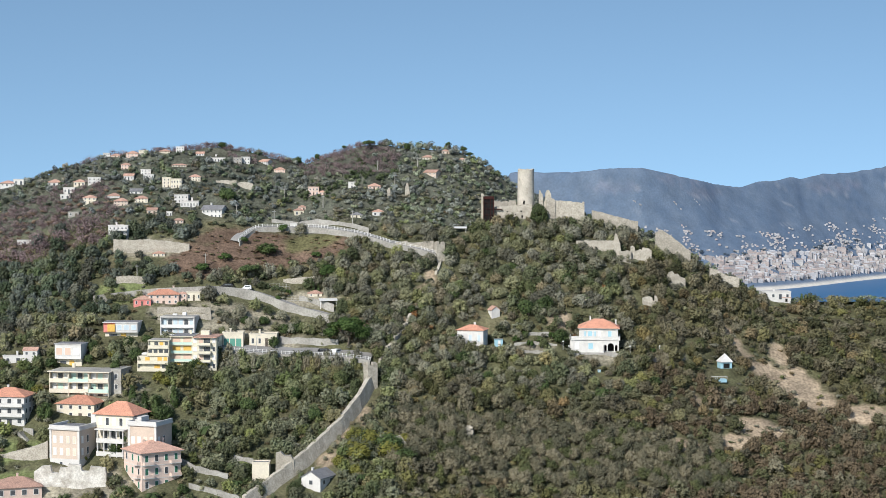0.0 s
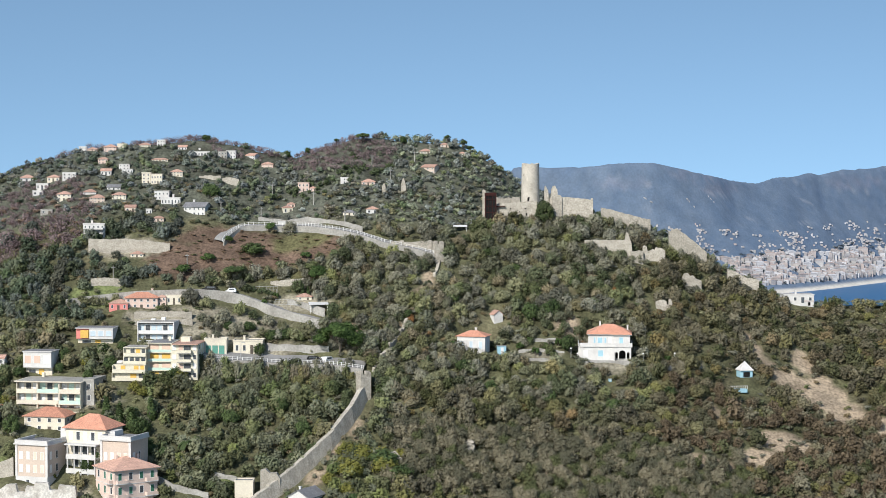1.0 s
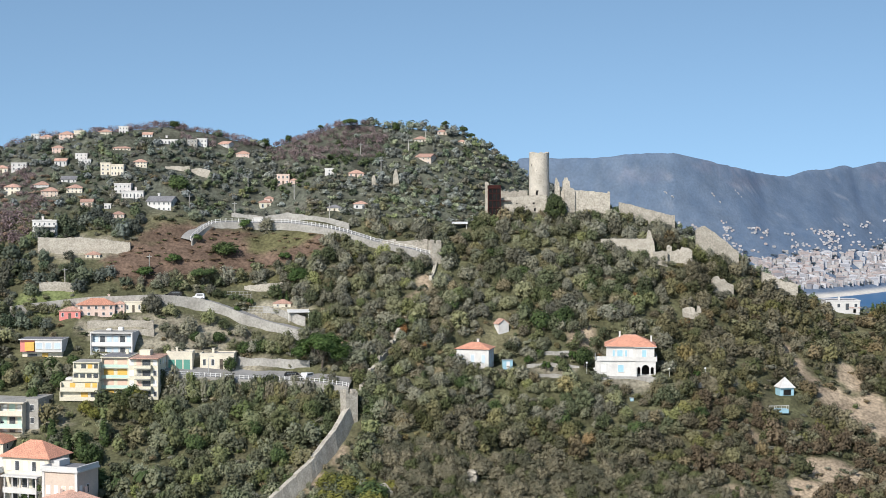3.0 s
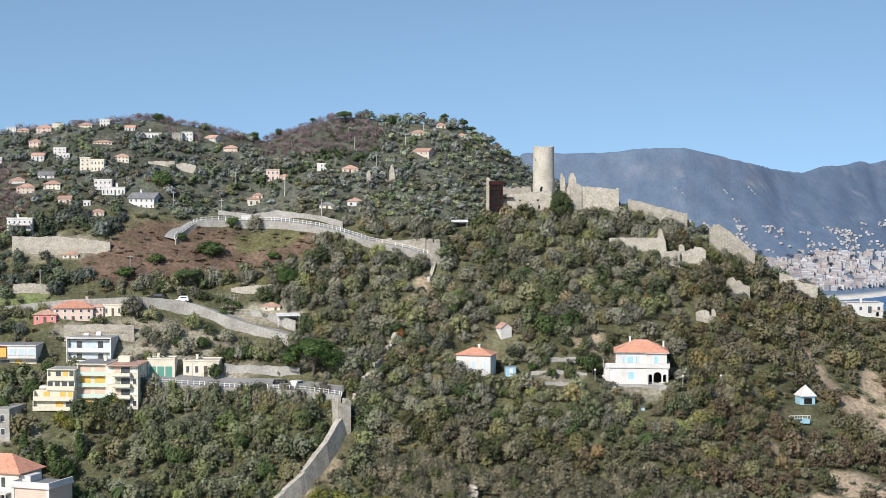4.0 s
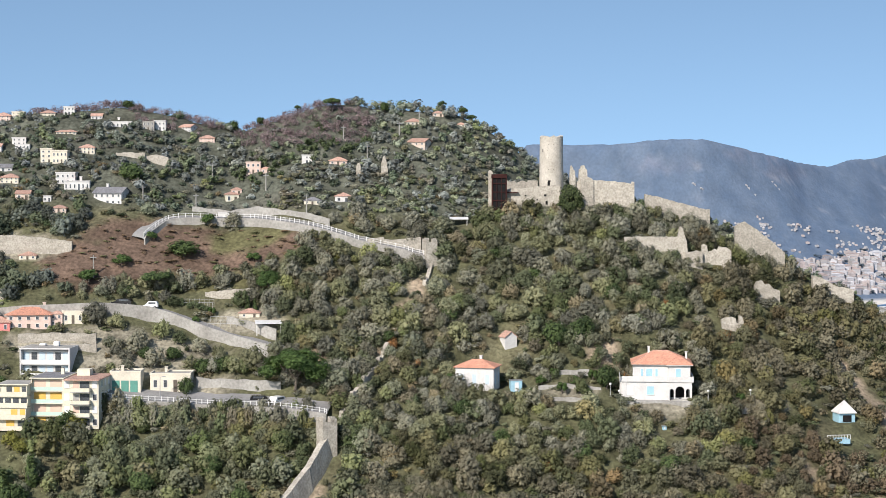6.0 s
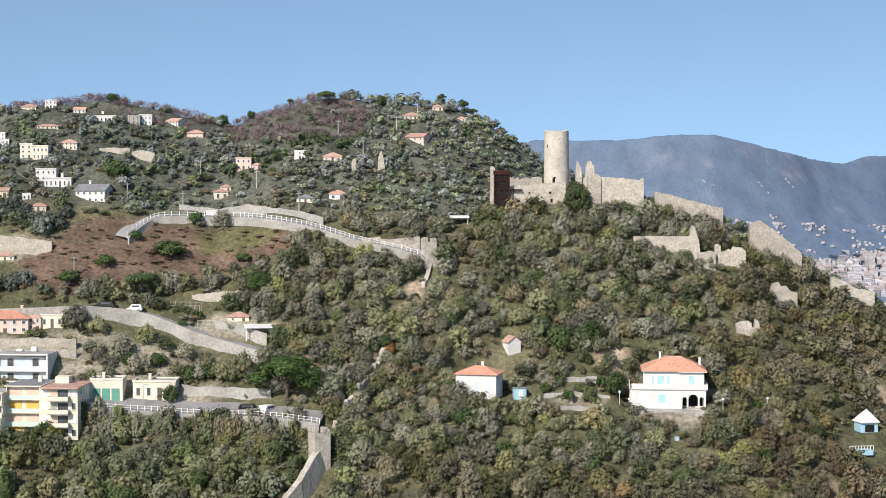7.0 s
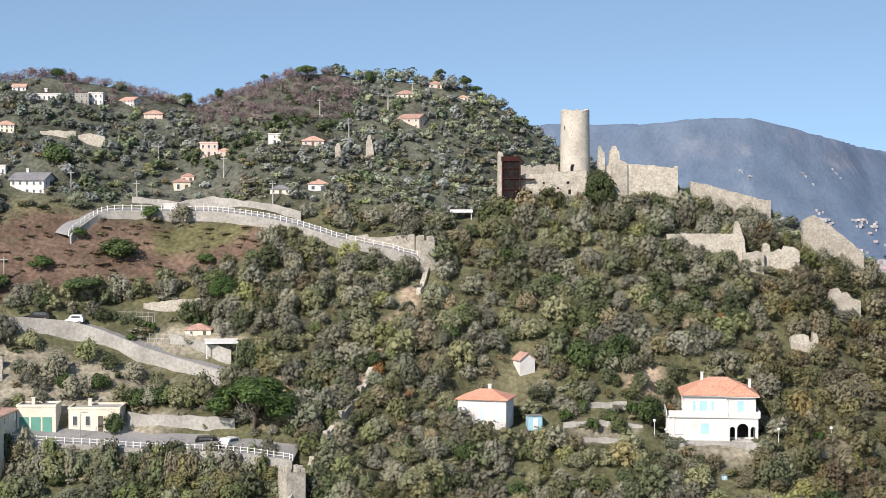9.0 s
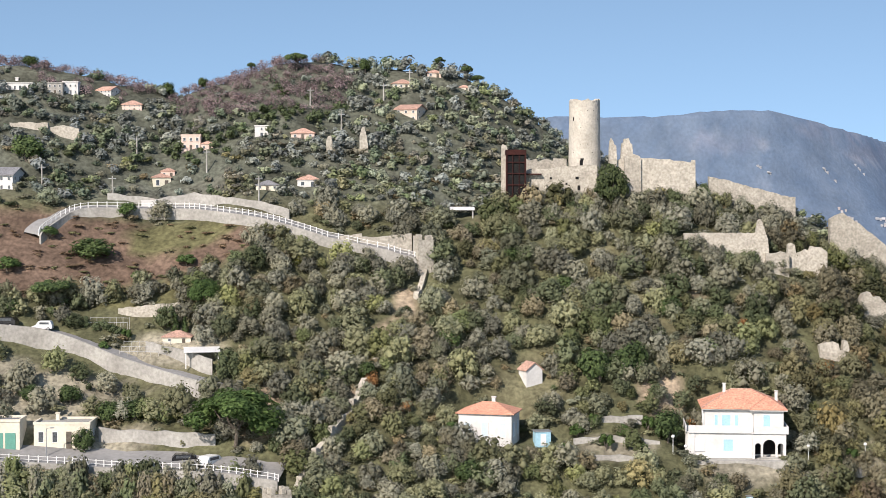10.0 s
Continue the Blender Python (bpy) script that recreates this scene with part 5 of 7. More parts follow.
def bank_wall(line, h, label):
    """A free wall that follows the ground."""
    pts = along(line, 1.5)
    V, F = [], []
    for i, (x, y) in enumerate(pts):
        z = float(land(x, y))
        for oy, zz in ((-0.25, -1.5), (0.25, -1.5), (0.25, h), (-0.25, h)):
            V.append((x, y + oy, z + zz + (0.12 * math.sin(i * 2.3) if zz > 0 else 0)))
    for i in range(len(pts) - 1):
        a, b = i * 4, i * 4 + 4
        F += [(a + k, b + k, b + (k + 1) % 4, a + (k + 1) % 4) for k in range(4)]
    n = len(V)
    F += [(3, 2, 1, 0), (n - 4, n - 3, n - 2, n - 1)]
    for x, y in pts:
        CLEAR.append((x, y - 1.0, 1.2, 1.8))
    tagged(new("retaining_wall", mesh_of("retaining_wall", V, F, M_CONCRETE)), label, "wall", kind="structure")


bank_wall([(-52, 559.8), (-44, 560.4), (-38.0, 560.0), (-30.0, 556.2), (-22.2, 553.6)], 1.2, "long pale wall on the uphill side of the castle road")
bank_wall([(-45.4, 513.6), (-36.0, 511.8), (-29, 510.2)], 1.8, "concrete bank wall behind the parking bay")
bank_wall([(-41.3, 529.3), (-35.7, 526.6), (-31, 524.0)], 1.5, "pale wall on the uphill side of the lane")


bank_wall([(-70.0, 471.0), (-63.0, 467.0), (-54.5, 464.8)], 1.5, "pale stone terrace wall below the wood")
bank_wall([(-64.0, 461.5), (-57.0, 459.8), (-50.5, 457.5)], 1.3, "pale stone terrace wall beside a path")
bank_wall([(-54.0, 471.5), (-48.6, 470.4)], 1.2, "short wall above a grass plot")


def street_lamp(x, y, h, z=None):
    e = empty("street_lamp", pose(x, y, (float(height(x, y)) - 0.3) if z is None else z), "slender grey steel street lamp", "lamp", "street lamps")
    bm = bmesh.new()
    tube(bm, [(0, 0, 0), (0, 0, h * 0.9), (0.1, 0, h), (0.7, 0, h + 0.1)], [0.1, 0.07, 0.06, 0.05], 6)
    part("post", bm, M_STEEL, e)
    part("lamp_head", bevelled(boxes((0.5, -0.12, h, 1.1, 0.12, h + 0.14)), 0.03), M_STEEL, e)


def utility_pole(x, y, h):
    e = empty("utility_pole", stand(x, y, 0, 0.4), "pale concrete utility pole with a short crossarm", "pole", "utility poles")
    bm = bmesh.new()
    tube(bm, [(0, 0, 0), (0, 0, h)], [0.16, 0.1], 6)
    part("post", bm, M_CONCRETE, e)
    part("crossarm", boxes((-0.6, -0.05, h - 0.5, 0.6, 0.05, h - 0.4)), M_STEEL, e)


for q in ((-51.5, 508.2, 5.5), (-28.0, 511.5, 5.0), (-70.0, 503.0, 5.0)):
    street_lamp(*q)
for q in ((-36.8, 566.5, 4.2), (-27.3, 556.8, 4.6), (-15.0, 576.0, 3.5), (-8.0, 583.0, 3.5), (-3.5, 586.5, 3.2), (-69.2, 537.5, 5.0), (-51.2, 559.8, 4.2), (-88.5, 533.0, 5.0), (-62.6, 560.0, 4.0), (-49.0, 571.0, 3.6), (-20.5, 579.5, 3.4)):
    utility_pole(*q)


def car(x, y, z, turn, paint, label, tall=0.0, size=1.0):
    """A car about 4.2 m long, nose along +x."""
    e = empty("car", pose(x, y, z, 0, 0, turn), label, "car")
    e.scale = (size, size, size)
    side = [(-2.1, 0.35), (2.1, 0.35), (2.12, 0.75), (1.25, 0.95 + tall * 0.3), (0.6, 1.45 + tall), (-1.6 - tall * 0.3, 1.48 + tall), (-2.08, 1.0 + tall * 0.6)]
    part("body", bevelled(extruded(side, 1.7), 0.03), paint, e)
    part("windscreen", boxes((0.62, -0.7, 1.0 + tall * 0.5, 0.95, 0.7, 1.36 + tall * 0.6)), M_GLASS, e)
    for s in (-1, 1):
        part("side_window", boxes((-1.5, s * 0.86 - 0.012, 1.0 + tall * 0.5, 0.45, s * 0.86 + 0.012, 1.35 + tall * 0.7)), M_GLASS, e)
        part("headlight", boxes((2.02, s * 0.6 - 0.18, 0.62, 2.14, s * 0.6 + 0.18, 0.76)), M_PAINT, e)
        for wx in (-1.35, 1.35):
            bm = bmesh.new()
            bmesh.ops.create_cone(bm, cap_ends=True, segments=14, radius1=0.33, radius2=0.33, depth=0.2, matrix=pose(wx, s * 0.8, 0.33, 90))
            w = part("wheel", bm, M_DARK, e)
            bm = bmesh.new()
            bmesh.ops.create_cone(bm, cap_ends=True, segments=10, radius1=0.19, radius2=0.19, depth=0.22, matrix=pose(wx, s * 0.8, 0.33, 90))
            part("rim", bm, M_STEEL, w)


M_BLACKCAR = mat("black_car_paint", (0.012, 0.012, 0.014), (0.015, 0.015, 0.016), 1.0, 0.25, 0.0, fleck=0.02)
M_WHITECAR = mat("white_car_paint", (0.72, 0.73, 0.74), (0.7, 0.71, 0.72), 1.0, 0.3, 0.0, fleck=0.02)


def on_road(pts, zs, x):
    i = min(range(len(pts)), key=lambda k: abs(pts[k][0] - x))
    return pts[i][0], pts[i][1], zs[i]


cx, cy, cz = on_road(LOWER, LOWER_Z, -33.0)
car(cx, cy + 1.2, cz, 8, M_BLACKCAR, "black estate car parked on the lower road", 0.1)
cx, cy, cz = on_road(LOWER, LOWER_Z, -29.6)
car(cx, cy + 0.7, cz, 60, M_WHITECAR, "white small car parked on the lower road", 0.15)
cx, cy, cz = on_road(MID, MID_Z, -57.2)
car(cx, cy + 0.3, cz, 178, M_WHITECAR, "white delivery van parked on the lane", 0.45, 0.72)


# ---- canopies and garden things ----
def canopy(x, y, w, d, h, turn, label):
    e = empty("canopy", stand(x, y, turn, 0.2), label, "canopy")
    for sx in (-1, 1):
        for sy in (-1, 1):
            part("post", boxes((sx * w / 2 - 0.06, sy * d / 2 - 0.06, -0.5, sx * w / 2 + 0.06, sy * d / 2 + 0.06, h + sy * 0.15)), M_PAINT, e)
    bm = bmesh.new()
    v = [bm.verts.new(p) for p in ((-w / 2 - 0.3, -d / 2 - 0.3, h - 0.15), (w / 2 + 0.3, -d / 2 - 0.3, h - 0.15), (w / 2 + 0.3, d / 2 + 0.3, h + 0.25), (-w / 2 - 0.3, d / 2 + 0.3, h + 0.25))]
    f = bm.faces.new(v)
    g = bmesh.ops.extrude_face_region(bm, geom=[f])
    bmesh.ops.translate(bm, vec=(0, 0, 0.1), verts=[q for q in g["geom"] if isinstance(q, bmesh.types.BMVert)])
    bmesh.ops.recalc_face_normals(bm, faces=bm.faces)
    part("roof", bm, M_PAINT, e, "white sheet roof")
    CLEAR.append((x, y - 1.5, w / 2 + 1, d / 2 + 2.5))


canopy(-32.8, 526.4, 4.6, 3.0, 2.0, 8, "white sheet-metal canopy on posts in a garden")
canopy(5.2, 557.0, 3.4, 2.0, 1.7, 0, "white steel-framed canopy near the castle gate")


def bean_rows(x, y, n, w):
    e = empty("garden_trellis", stand(x, y, -8, 0.1), "rows of grey garden stakes and wires", "trellis")
    for j in range(n):
        for k in range(7):
            part("stake", boxes((-w / 2 + k * w / 6 - 0.03, j * 1.1 - 0.03, -0.5, -w / 2 + k * w / 6 + 0.03, j * 1.1 + 0.03, 1.2 + j * 0.6)), M_CONCRETE, e)
        part("wire", boxes((-w / 2, j * 1.1 - 0.015, 1.05 + j * 0.6, w / 2, j * 1.1 + 0.015, 1.1 + j * 0.6)), M_STEEL, e)
    CLEAR.append((x, y + 1.0, w / 2 + 0.8, n + 1.5))


bean_rows(-41.5, 527.8, 3, 7.0)
bean_rows(-47.5, 533.2, 2, 6.0)


def stone_stair(x, y, turn):
    e = empty("stairs", stand(x, y, turn, 0.2), "pale stone garden stair with a solid parapet", "stairs", kind="structure")
    for k in range(12):
        part("step", boxes((-1.0, k * 0.32, -1.5, 1.0, k * 0.32 + 0.32, 0.17 * (k + 1))), M_CONCRETE, e)
    part("parapet", boxes((1.0, 0, -1.5, 1.25, 3.84, 2.9)), M_CONCRETE, e)
    CLEAR.append((x, y, 3, 4))


stone_stair(-107.5, 478.0, 55)
car(-93.0, 493.6, float(height(-93.0, 493.6)) + 0.1, 5, M_WHITECAR, "white hatchback parked behind the apartment slab")
car(-62.3, 530.9, MID_Z[next(i for i, p in enumerate(MID) if p[0] > -62.4)], 172, M_BLACKCAR, "dark car parked on the lane")


for x, y in along(MID, 1.5):
    if -61 < x < -33:
        CLEAR.append((x, y - 3.4, 1.6, 3.2))


# ---- flats and modern houses of the valley ----
def flats(x, y, z, turn, label, group="flats of the valley"):
    e = empty("apartment_building", pose(x, y, z, 0, 0, turn), label, "building", group)
    return e


def storey(e, x0, x1, yf, yb, z0, h, wall, panels, rail=0.36, out=0.9, rail_m=None, ends=True):
    """One storey with a balcony band: back wall, slab, parapet and a row of panels set in the wall."""
    part("wall", boxes((x0, yf, z0 + 0.12, x1, yb, z0 + h)), wall, e)
    s = part("balcony", boxes((x0 - 0.02, yf - out, z0 - 0.06, x1 + 0.02, yf + 0.3, z0 + 0.12)), wall, e)
    if rail:
        part("parapet", boxes((x0, yf - out, z0 + 0.122, x1, yf - out + 0.12, z0 + rail * h)), rail_m or wall, s)
    n = len(panels)
    for k, m in enumerate(panels):
        if m is None:
            continue
        w = (x1 - x0) / n
        part("window", boxes((x0 + w * (k + 0.14), yf - 0.05, z0 + 0.2 * h, x0 + w * (k + 0.86), yf - 0.003, z0 + 0.86 * h)), m, e)
    if ends and out > 0.5:
        for px in (x0, x1 - 0.15):
            part("partition", boxes((px, yf - out + 0.12, z0 + 0.122, px + 0.15, yf - 0.06, z0 + h - 0.06)), wall, e)


def flat_roof(e, x0, x1, y0, y1, z, wall, over=0.25, m=None):
    part("roof", boxes((x0 - over, y0 - over, z, x1 + over, y1 + over, z + 0.16)), wall, e)
    part("roof_felt", boxes((x0 - over + 0.25, y0 - over + 0.25, z + 0.161, x1 + over - 0.25, y1 + over - 0.25, z + 0.2)), m or M_ROOFGREY, e)


def yellow_flats(x, y, z):
    e = flats(x, y, z, -4, "cream four-storey apartment block with yellow awnings and deep balconies")
    part("basement", boxes((-6.3, -4.7, -3, 6.4, 4.8, 0.0)), M_YELLOW, e)
    fh = 2.3
    for f, pan in enumerate(((M_ORANGE, M_GLASS), (M_BLIND, M_BLIND), (M_ORANGE, M_ORANGE), (M_BLIND, M_BLIND))):
        storey(e, -6.3, -0.3, -4.0, 4.8, f * fh, fh, M_YELLOW, pan, 0.34, 0.8, M_MINT if f else M_YELLOW)
    part("wall", boxes((-0.3, -4.9, 0, 6.4, 4.8, 9.0)), M_YELLOW, e)
    for f in range(4):
        zz = f * fh
        b = part("balcony", boxes((1.4, -6.2, zz - 0.08, 5.0, -4.903, zz + 0.1)), M_CONCRETE, e)
        part("railing", boxes((1.4, -6.2, zz + 0.102, 5.0, -6.12, zz + 0.75), (1.4, -6.12, zz + 0.102, 1.48, -4.91, zz + 0.75), (4.92, -6.12, zz + 0.102, 5.0, -4.91, zz + 0.75)), M_YELLOW, b)
        part("window", boxes((2.9, -4.95, zz + 0.15, 4.7, -4.903, zz + 1.85)), M_GLASS, e)
        part("shutter", boxes((1.6, -4.95, zz + 0.15, 2.7, -4.903, zz + 1.85)), M_BLIND if f % 2 else M_CONCRETE, e)
        window(e, 0.5, -4.9, zz + 0.7, 0, 0.8, 1.1, M_PAINT)
        window(e, 5.7, -4.9, zz + 0.7, 0, 0.7, 1.1, M_PAINT if f % 2 else M_GLASS)
        for k in range(3):
            window(e, 6.4, -2.5 + k * 2.6, zz + 0.7, 90, 0.8, 1.1, M_PAINT if k else M_GLASS)
    flat_roof(e, -6.3, -0.32, -4.6, 4.8, 9.2, M_YELLOW)
    flat_roof(e, 0.3, 6.4, -5.6, 4.8, 9.02, M_OLDTILE, 0.3, M_OLDTILE)
    part("stair_head", boxes((1.0, 0.5, 9.22, 3.4, 3.0, 10.4)), M_YELLOW, e)
    part("chimney", boxes((-2.2, 1.0, 9.4, -1.6, 1.6, 10.5)), M_YELLOW, e)
    CLEAR.append((x, y - 2, 8, 6.5))


def stepped_flats(x, y, z):
    e = flats(x, y, z, -4, "cream stepped apartment block with terraces and yellow awnings")
    part("basement", boxes((-4.3, -3.0, -3, 4.2, 4.0, 0.0)), M_YELLOW, e)
    storey(e, -4.3, 4.2, -3.0, 4.0, 0.0, 2.0, M_YELLOW, (None, None, M_ORANGE, M_GLASS), 0.4, 1.0)
    storey(e, -4.2, 4.2, -2.8, 4.0, 2.05, 2.0, M_YELLOW, (None, M_ORANGE, None, M_ORANGE, M_ORANGE), 0.42, 1.2)
    storey(e, -1.7, 4.2, -2.6, 4.0, 4.1, 2.0, M_YELLOW, (M_GLASS, M_GLASS, M_GLASS, M_GLASS), 0.42, 0.5, None, False)
    storey(e, -1.5, 4.2, -2.2, 4.0, 6.15, 2.0, M_YELLOW, (None, M_GLASS, M_ORANGE, M_GLASS), 0.42, 0.9)
    part("terrace_tent", bevelled(boxes((-3.6, -1.8, 4.11, -2.0, 0.6, 4.8)), 0.2), M_WHITE, e, "white awning folded on the terrace")
    flat_roof(e, -1.5, 4.2, -2.6, 4.0, 8.2, M_YELLOW, 0.15, M_CONCRETE)
    CLEAR.append((x, y - 2, 6.5, 5.5))


def balcony_slab(x, y, z):
    e = flats(x, y, z, -9, "long pale apartment slab with green glass balconies and grey roof")
    part("basement", boxes((-8.4, -5.6, -3, 8.3, 6.0, 0.0)), M_CREAM, e)
    for f in range(3):
        for k, (a, b) in enumerate(((-8.4, -3.0), (-3.0, 2.6), (2.6, 8.2))):
            storey(e, a + 0.02, b - 0.02, -5.0 + 0.05 * k, 6.0, f * 2.75 + 0.2, 2.75, M_CREAM, ((M_MINT, M_GLASS, M_MINT), (M_PAINT, M_MINT, M_PAINT), (M_PAINT, M_GLASS, M_PAINT))[(k + f) % 3], 0.38, 1.5, M_MINT if (k + f) % 3 == 0 else M_CREAM)
    part("stair_tower", boxes((8.22, -4.2, -3.0, 11.0, 5.0, 9.2)), M_CONCRETE, e)
    for f in range(3):
        window(e, 9.6, -4.2, f * 2.75 + 1.2, 0, 0.8, 1.2, M_GLASS)
    part("roof", boxes((-8.8, -6.9, 8.46, 8.7, 6.3, 8.7)), M_CREAM, e)
    part("roof_felt", boxes((-8.3, -6.4, 8.702, 8.2, 6.0, 8.76)), M_CONCRETE, e)
    part("chimney", boxes((-5.0, 2.0, 8.76, -4.3, 2.7, 9.9)), M_CREAM, e)
    CLEAR.append((x + 1, y - 2, 11, 8))


def white_modern(x, y, z):
    e = flats(x, y, z, -4, "white modern two-storey house with framed glazed balconies")
    part("basement", boxes((-4.7, -3.4, -3, 4.7, 3.6, 0.0)), M_CONCRETE, e)
    for f in range(2):
        storey(e, -4.6, 4.6, -2.6, 3.6, f * 2.6 + 0.1, 2.55, M_WHITE, (M_PALEBLUE, M_GLASS, M_PALEBLUE, M_PALEBLUE, M_GLASS, M_PALEBLUE), 0.34, 1.0, M_PAINT)
    for s in (-1, 1):
        part("fin", boxes((s * 4.72 - 0.11, -3.75, -0.6, s * 4.72 + 0.11, 3.6, 5.55)), M_WHITE, e)
    part("roof", boxes((-4.85, -3.8, 5.552, 4.85, 3.7, 5.8)), M_WHITE, e)
    part("roof_felt", boxes((-4.6, -3.5, 5.802, 4.6, 3.5, 5.84)), M_CONCRETE, e)
    part("water_tank", bevelled(boxes((0.6, 0.2, 5.84, 1.7, 1.2, 6.7)), 0.1), M_PAINT, e)
    part("water_tank", bevelled(boxes((-2.2, 0.4, 5.84, -1.0, 1.4, 6.3)), 0.1), M_PAINT, e)
    CLEAR.append((x, y - 2, 6, 5))


def box_house(x, y, z, turn, w, d, h, red, label):
    """A white upper storey that juts out over a recessed lower one."""
    e = empty("house", pose(x, y, z, 0, 0, turn), label, "house", "modern houses of the valley")
    lo = h * 0.46
    x0 = -w / 2 + (w * 0.36 if red else 0)
    part("lower_storey", boxes((-w / 2 + 0.3, -d / 2 + 1.2, -3, w / 2 - 0.2, d / 2, lo)), M_CREAM, e)
    part("door", boxes((0.0, -d / 2 + 1.14, 0.1, 1.4, -d / 2 + 1.197, lo * 0.85)), M_ORANGE, e)
    part("window", boxes((-w * 0.35, -d / 2 + 1.14, 0.5, -w * 0.12, -d / 2 + 1.197, lo * 0.8)), M_GLASS, e)
    part("upper_storey", boxes((x0, -d / 2, lo, w / 2, d / 2, h)), M_WHITE, e)
    if red:
        part("red_wing", boxes((-w / 2, -d / 2 + 0.5, lo + 0.002, x0 - 0.003, d / 2, h - 0.1)), M_RED, e)
        part("awning", bevelled(boxes((-w / 2 + w * 0.13, -d / 2 - 0.35, lo + 0.25, x0 - 0.1, -d / 2 + 0.49, h - 0.45)), 0.04), M_ORANGE, e)
    n = 3
    for k in range(n):
        ww = (w / 2 - x0) / n
        window(e, x0 + ww * (k + 0.5), -d / 2, lo + 0.28 * (h - lo), 0, ww * 0.66, 0.48 * (h - lo), M_PALEBLUE if red else (M_BLIND if k < 2 else M_PAINT))
    part("roof", boxes((-w / 2 - 0.2, -d / 2 - 0.25, h + 0.002, w / 2 + 0.2, d / 2 + 0.2, h + 0.18)), M_WHITE, e)
    part("roof_felt", boxes((-w / 2, -d / 2, h + 0.182, w / 2, d / 2, h + 0.23)), M_ROOFGREY, e)
    CLEAR.append((x, y - 1.5, w / 2 + 1, d / 2 + 2.5))


def shuttered_villa(x, y, z, turn, w, d, h):
    e = empty("house", pose(x, y, z, 0, 0, turn), "large pale rose three-storey house with green shutters and balconies", "house", "houses on the slopes")
    part("wall", house_walls(w, d, h, 0, "hip"), M_ROSE, e)
    part("cornice", boxes((-w / 2 - 0.5, -d / 2 - 0.5, h - 0.3, w / 2 + 0.5, d / 2 + 0.5, h - 0.1)), M_WHITE, e)
    r = part("roof", hip_roof(w, d, 2.4, 0.7), M_OLDTILE, e, "faded terracotta hip roof")
    r.location.z = h
    for cx, cy in ((-2.0, 1.2), (3.2, 0.6)):
        part("chimney", boxes((cx - 0.3, cy - 0.3, h, cx + 0.3, cy + 0.3, h + 2.6)), M_ROSE, e)
    fh = h / 3
    for f in range(3):
        zz = f * fh
        for k in range(4):
            xx = (k + 0.5) / 4 * w - w / 2
            window(e, xx, -d / 2, zz + 0.9, 0, 0.85, 1.6, M_GREENSHUT if (k + f) % 3 else M_GLASS)
        for s in (-1, 1):
            for k in range(3):
                window(e, s * w / 2, (k + 0.5) / 3 * d - d / 2, zz + 0.9, 90 * s, 0.85, 1.6, M_GREENSHUT if (k + f + s) % 3 else M_GLASS)
        part("band", boxes((-w / 2 - 0.06, -d / 2 - 0.06, zz + fh - 0.16, w / 2 + 0.06, d / 2 + 0.06, zz + fh - 0.02)), M_WHITE, e) if f < 2 else None
        if f:
            for q in ((-w / 2 + 0.3, -d / 2 - 1.1, -w / 2 + 3.0, -d / 2 - 0.01), (w / 2 - 3.2, -d / 2 - 1.1, w / 2 - 0.3, -d / 2 - 0.01), (-w / 2 - 1.1, -d / 2 + 0.5, -w / 2 - 0.01, -d / 2 + 3.4)):
                b = part("balcony", boxes((q[0], q[1], zz + 0.1, q[2], q[3], zz + 0.28)), M_WHITE, e)
                part("railing", boxes((q[0], q[1], zz + 0.283, q[2], q[1] + 0.07, zz + 1.0), (q[0], q[1] + 0.08, zz + 0.283, q[0] + 0.07, q[3], zz + 1.0), (q[2] - 0.07, q[1] + 0.08, zz + 0.283, q[2], q[3], zz + 1.0)), M_ROSE, b)
    CLEAR.append((x, y - 2, 8.5, 9))


yellow_flats(-67.8, 506.6, 45.2)
stepped_flats(-78.6, 503.4, 45.2)
balcony_slab(-96.4, 498.1, 37.3)
white_modern(-73.8, 516.6, 53.2)
box_house(-89.6, 514.6, 52.4, -2, 9.6, 6.2, 5.0, True, "white modern house with a red wing and yellow awning")
box_house(-102.0, 504.7, 44.9, -8, 7.4, 5.6, 7.4, False, "white flat-roofed house jutting over an orange door")
shuttered_villa(-73.9, 466.5, 19.1, 36, 11.0, 9.9, 9.9)
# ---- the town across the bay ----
# distant windows and walls, with haze painted into their colours
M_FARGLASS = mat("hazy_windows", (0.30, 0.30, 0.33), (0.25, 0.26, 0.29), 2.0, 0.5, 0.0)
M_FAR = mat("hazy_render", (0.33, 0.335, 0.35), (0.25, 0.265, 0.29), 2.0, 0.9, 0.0)


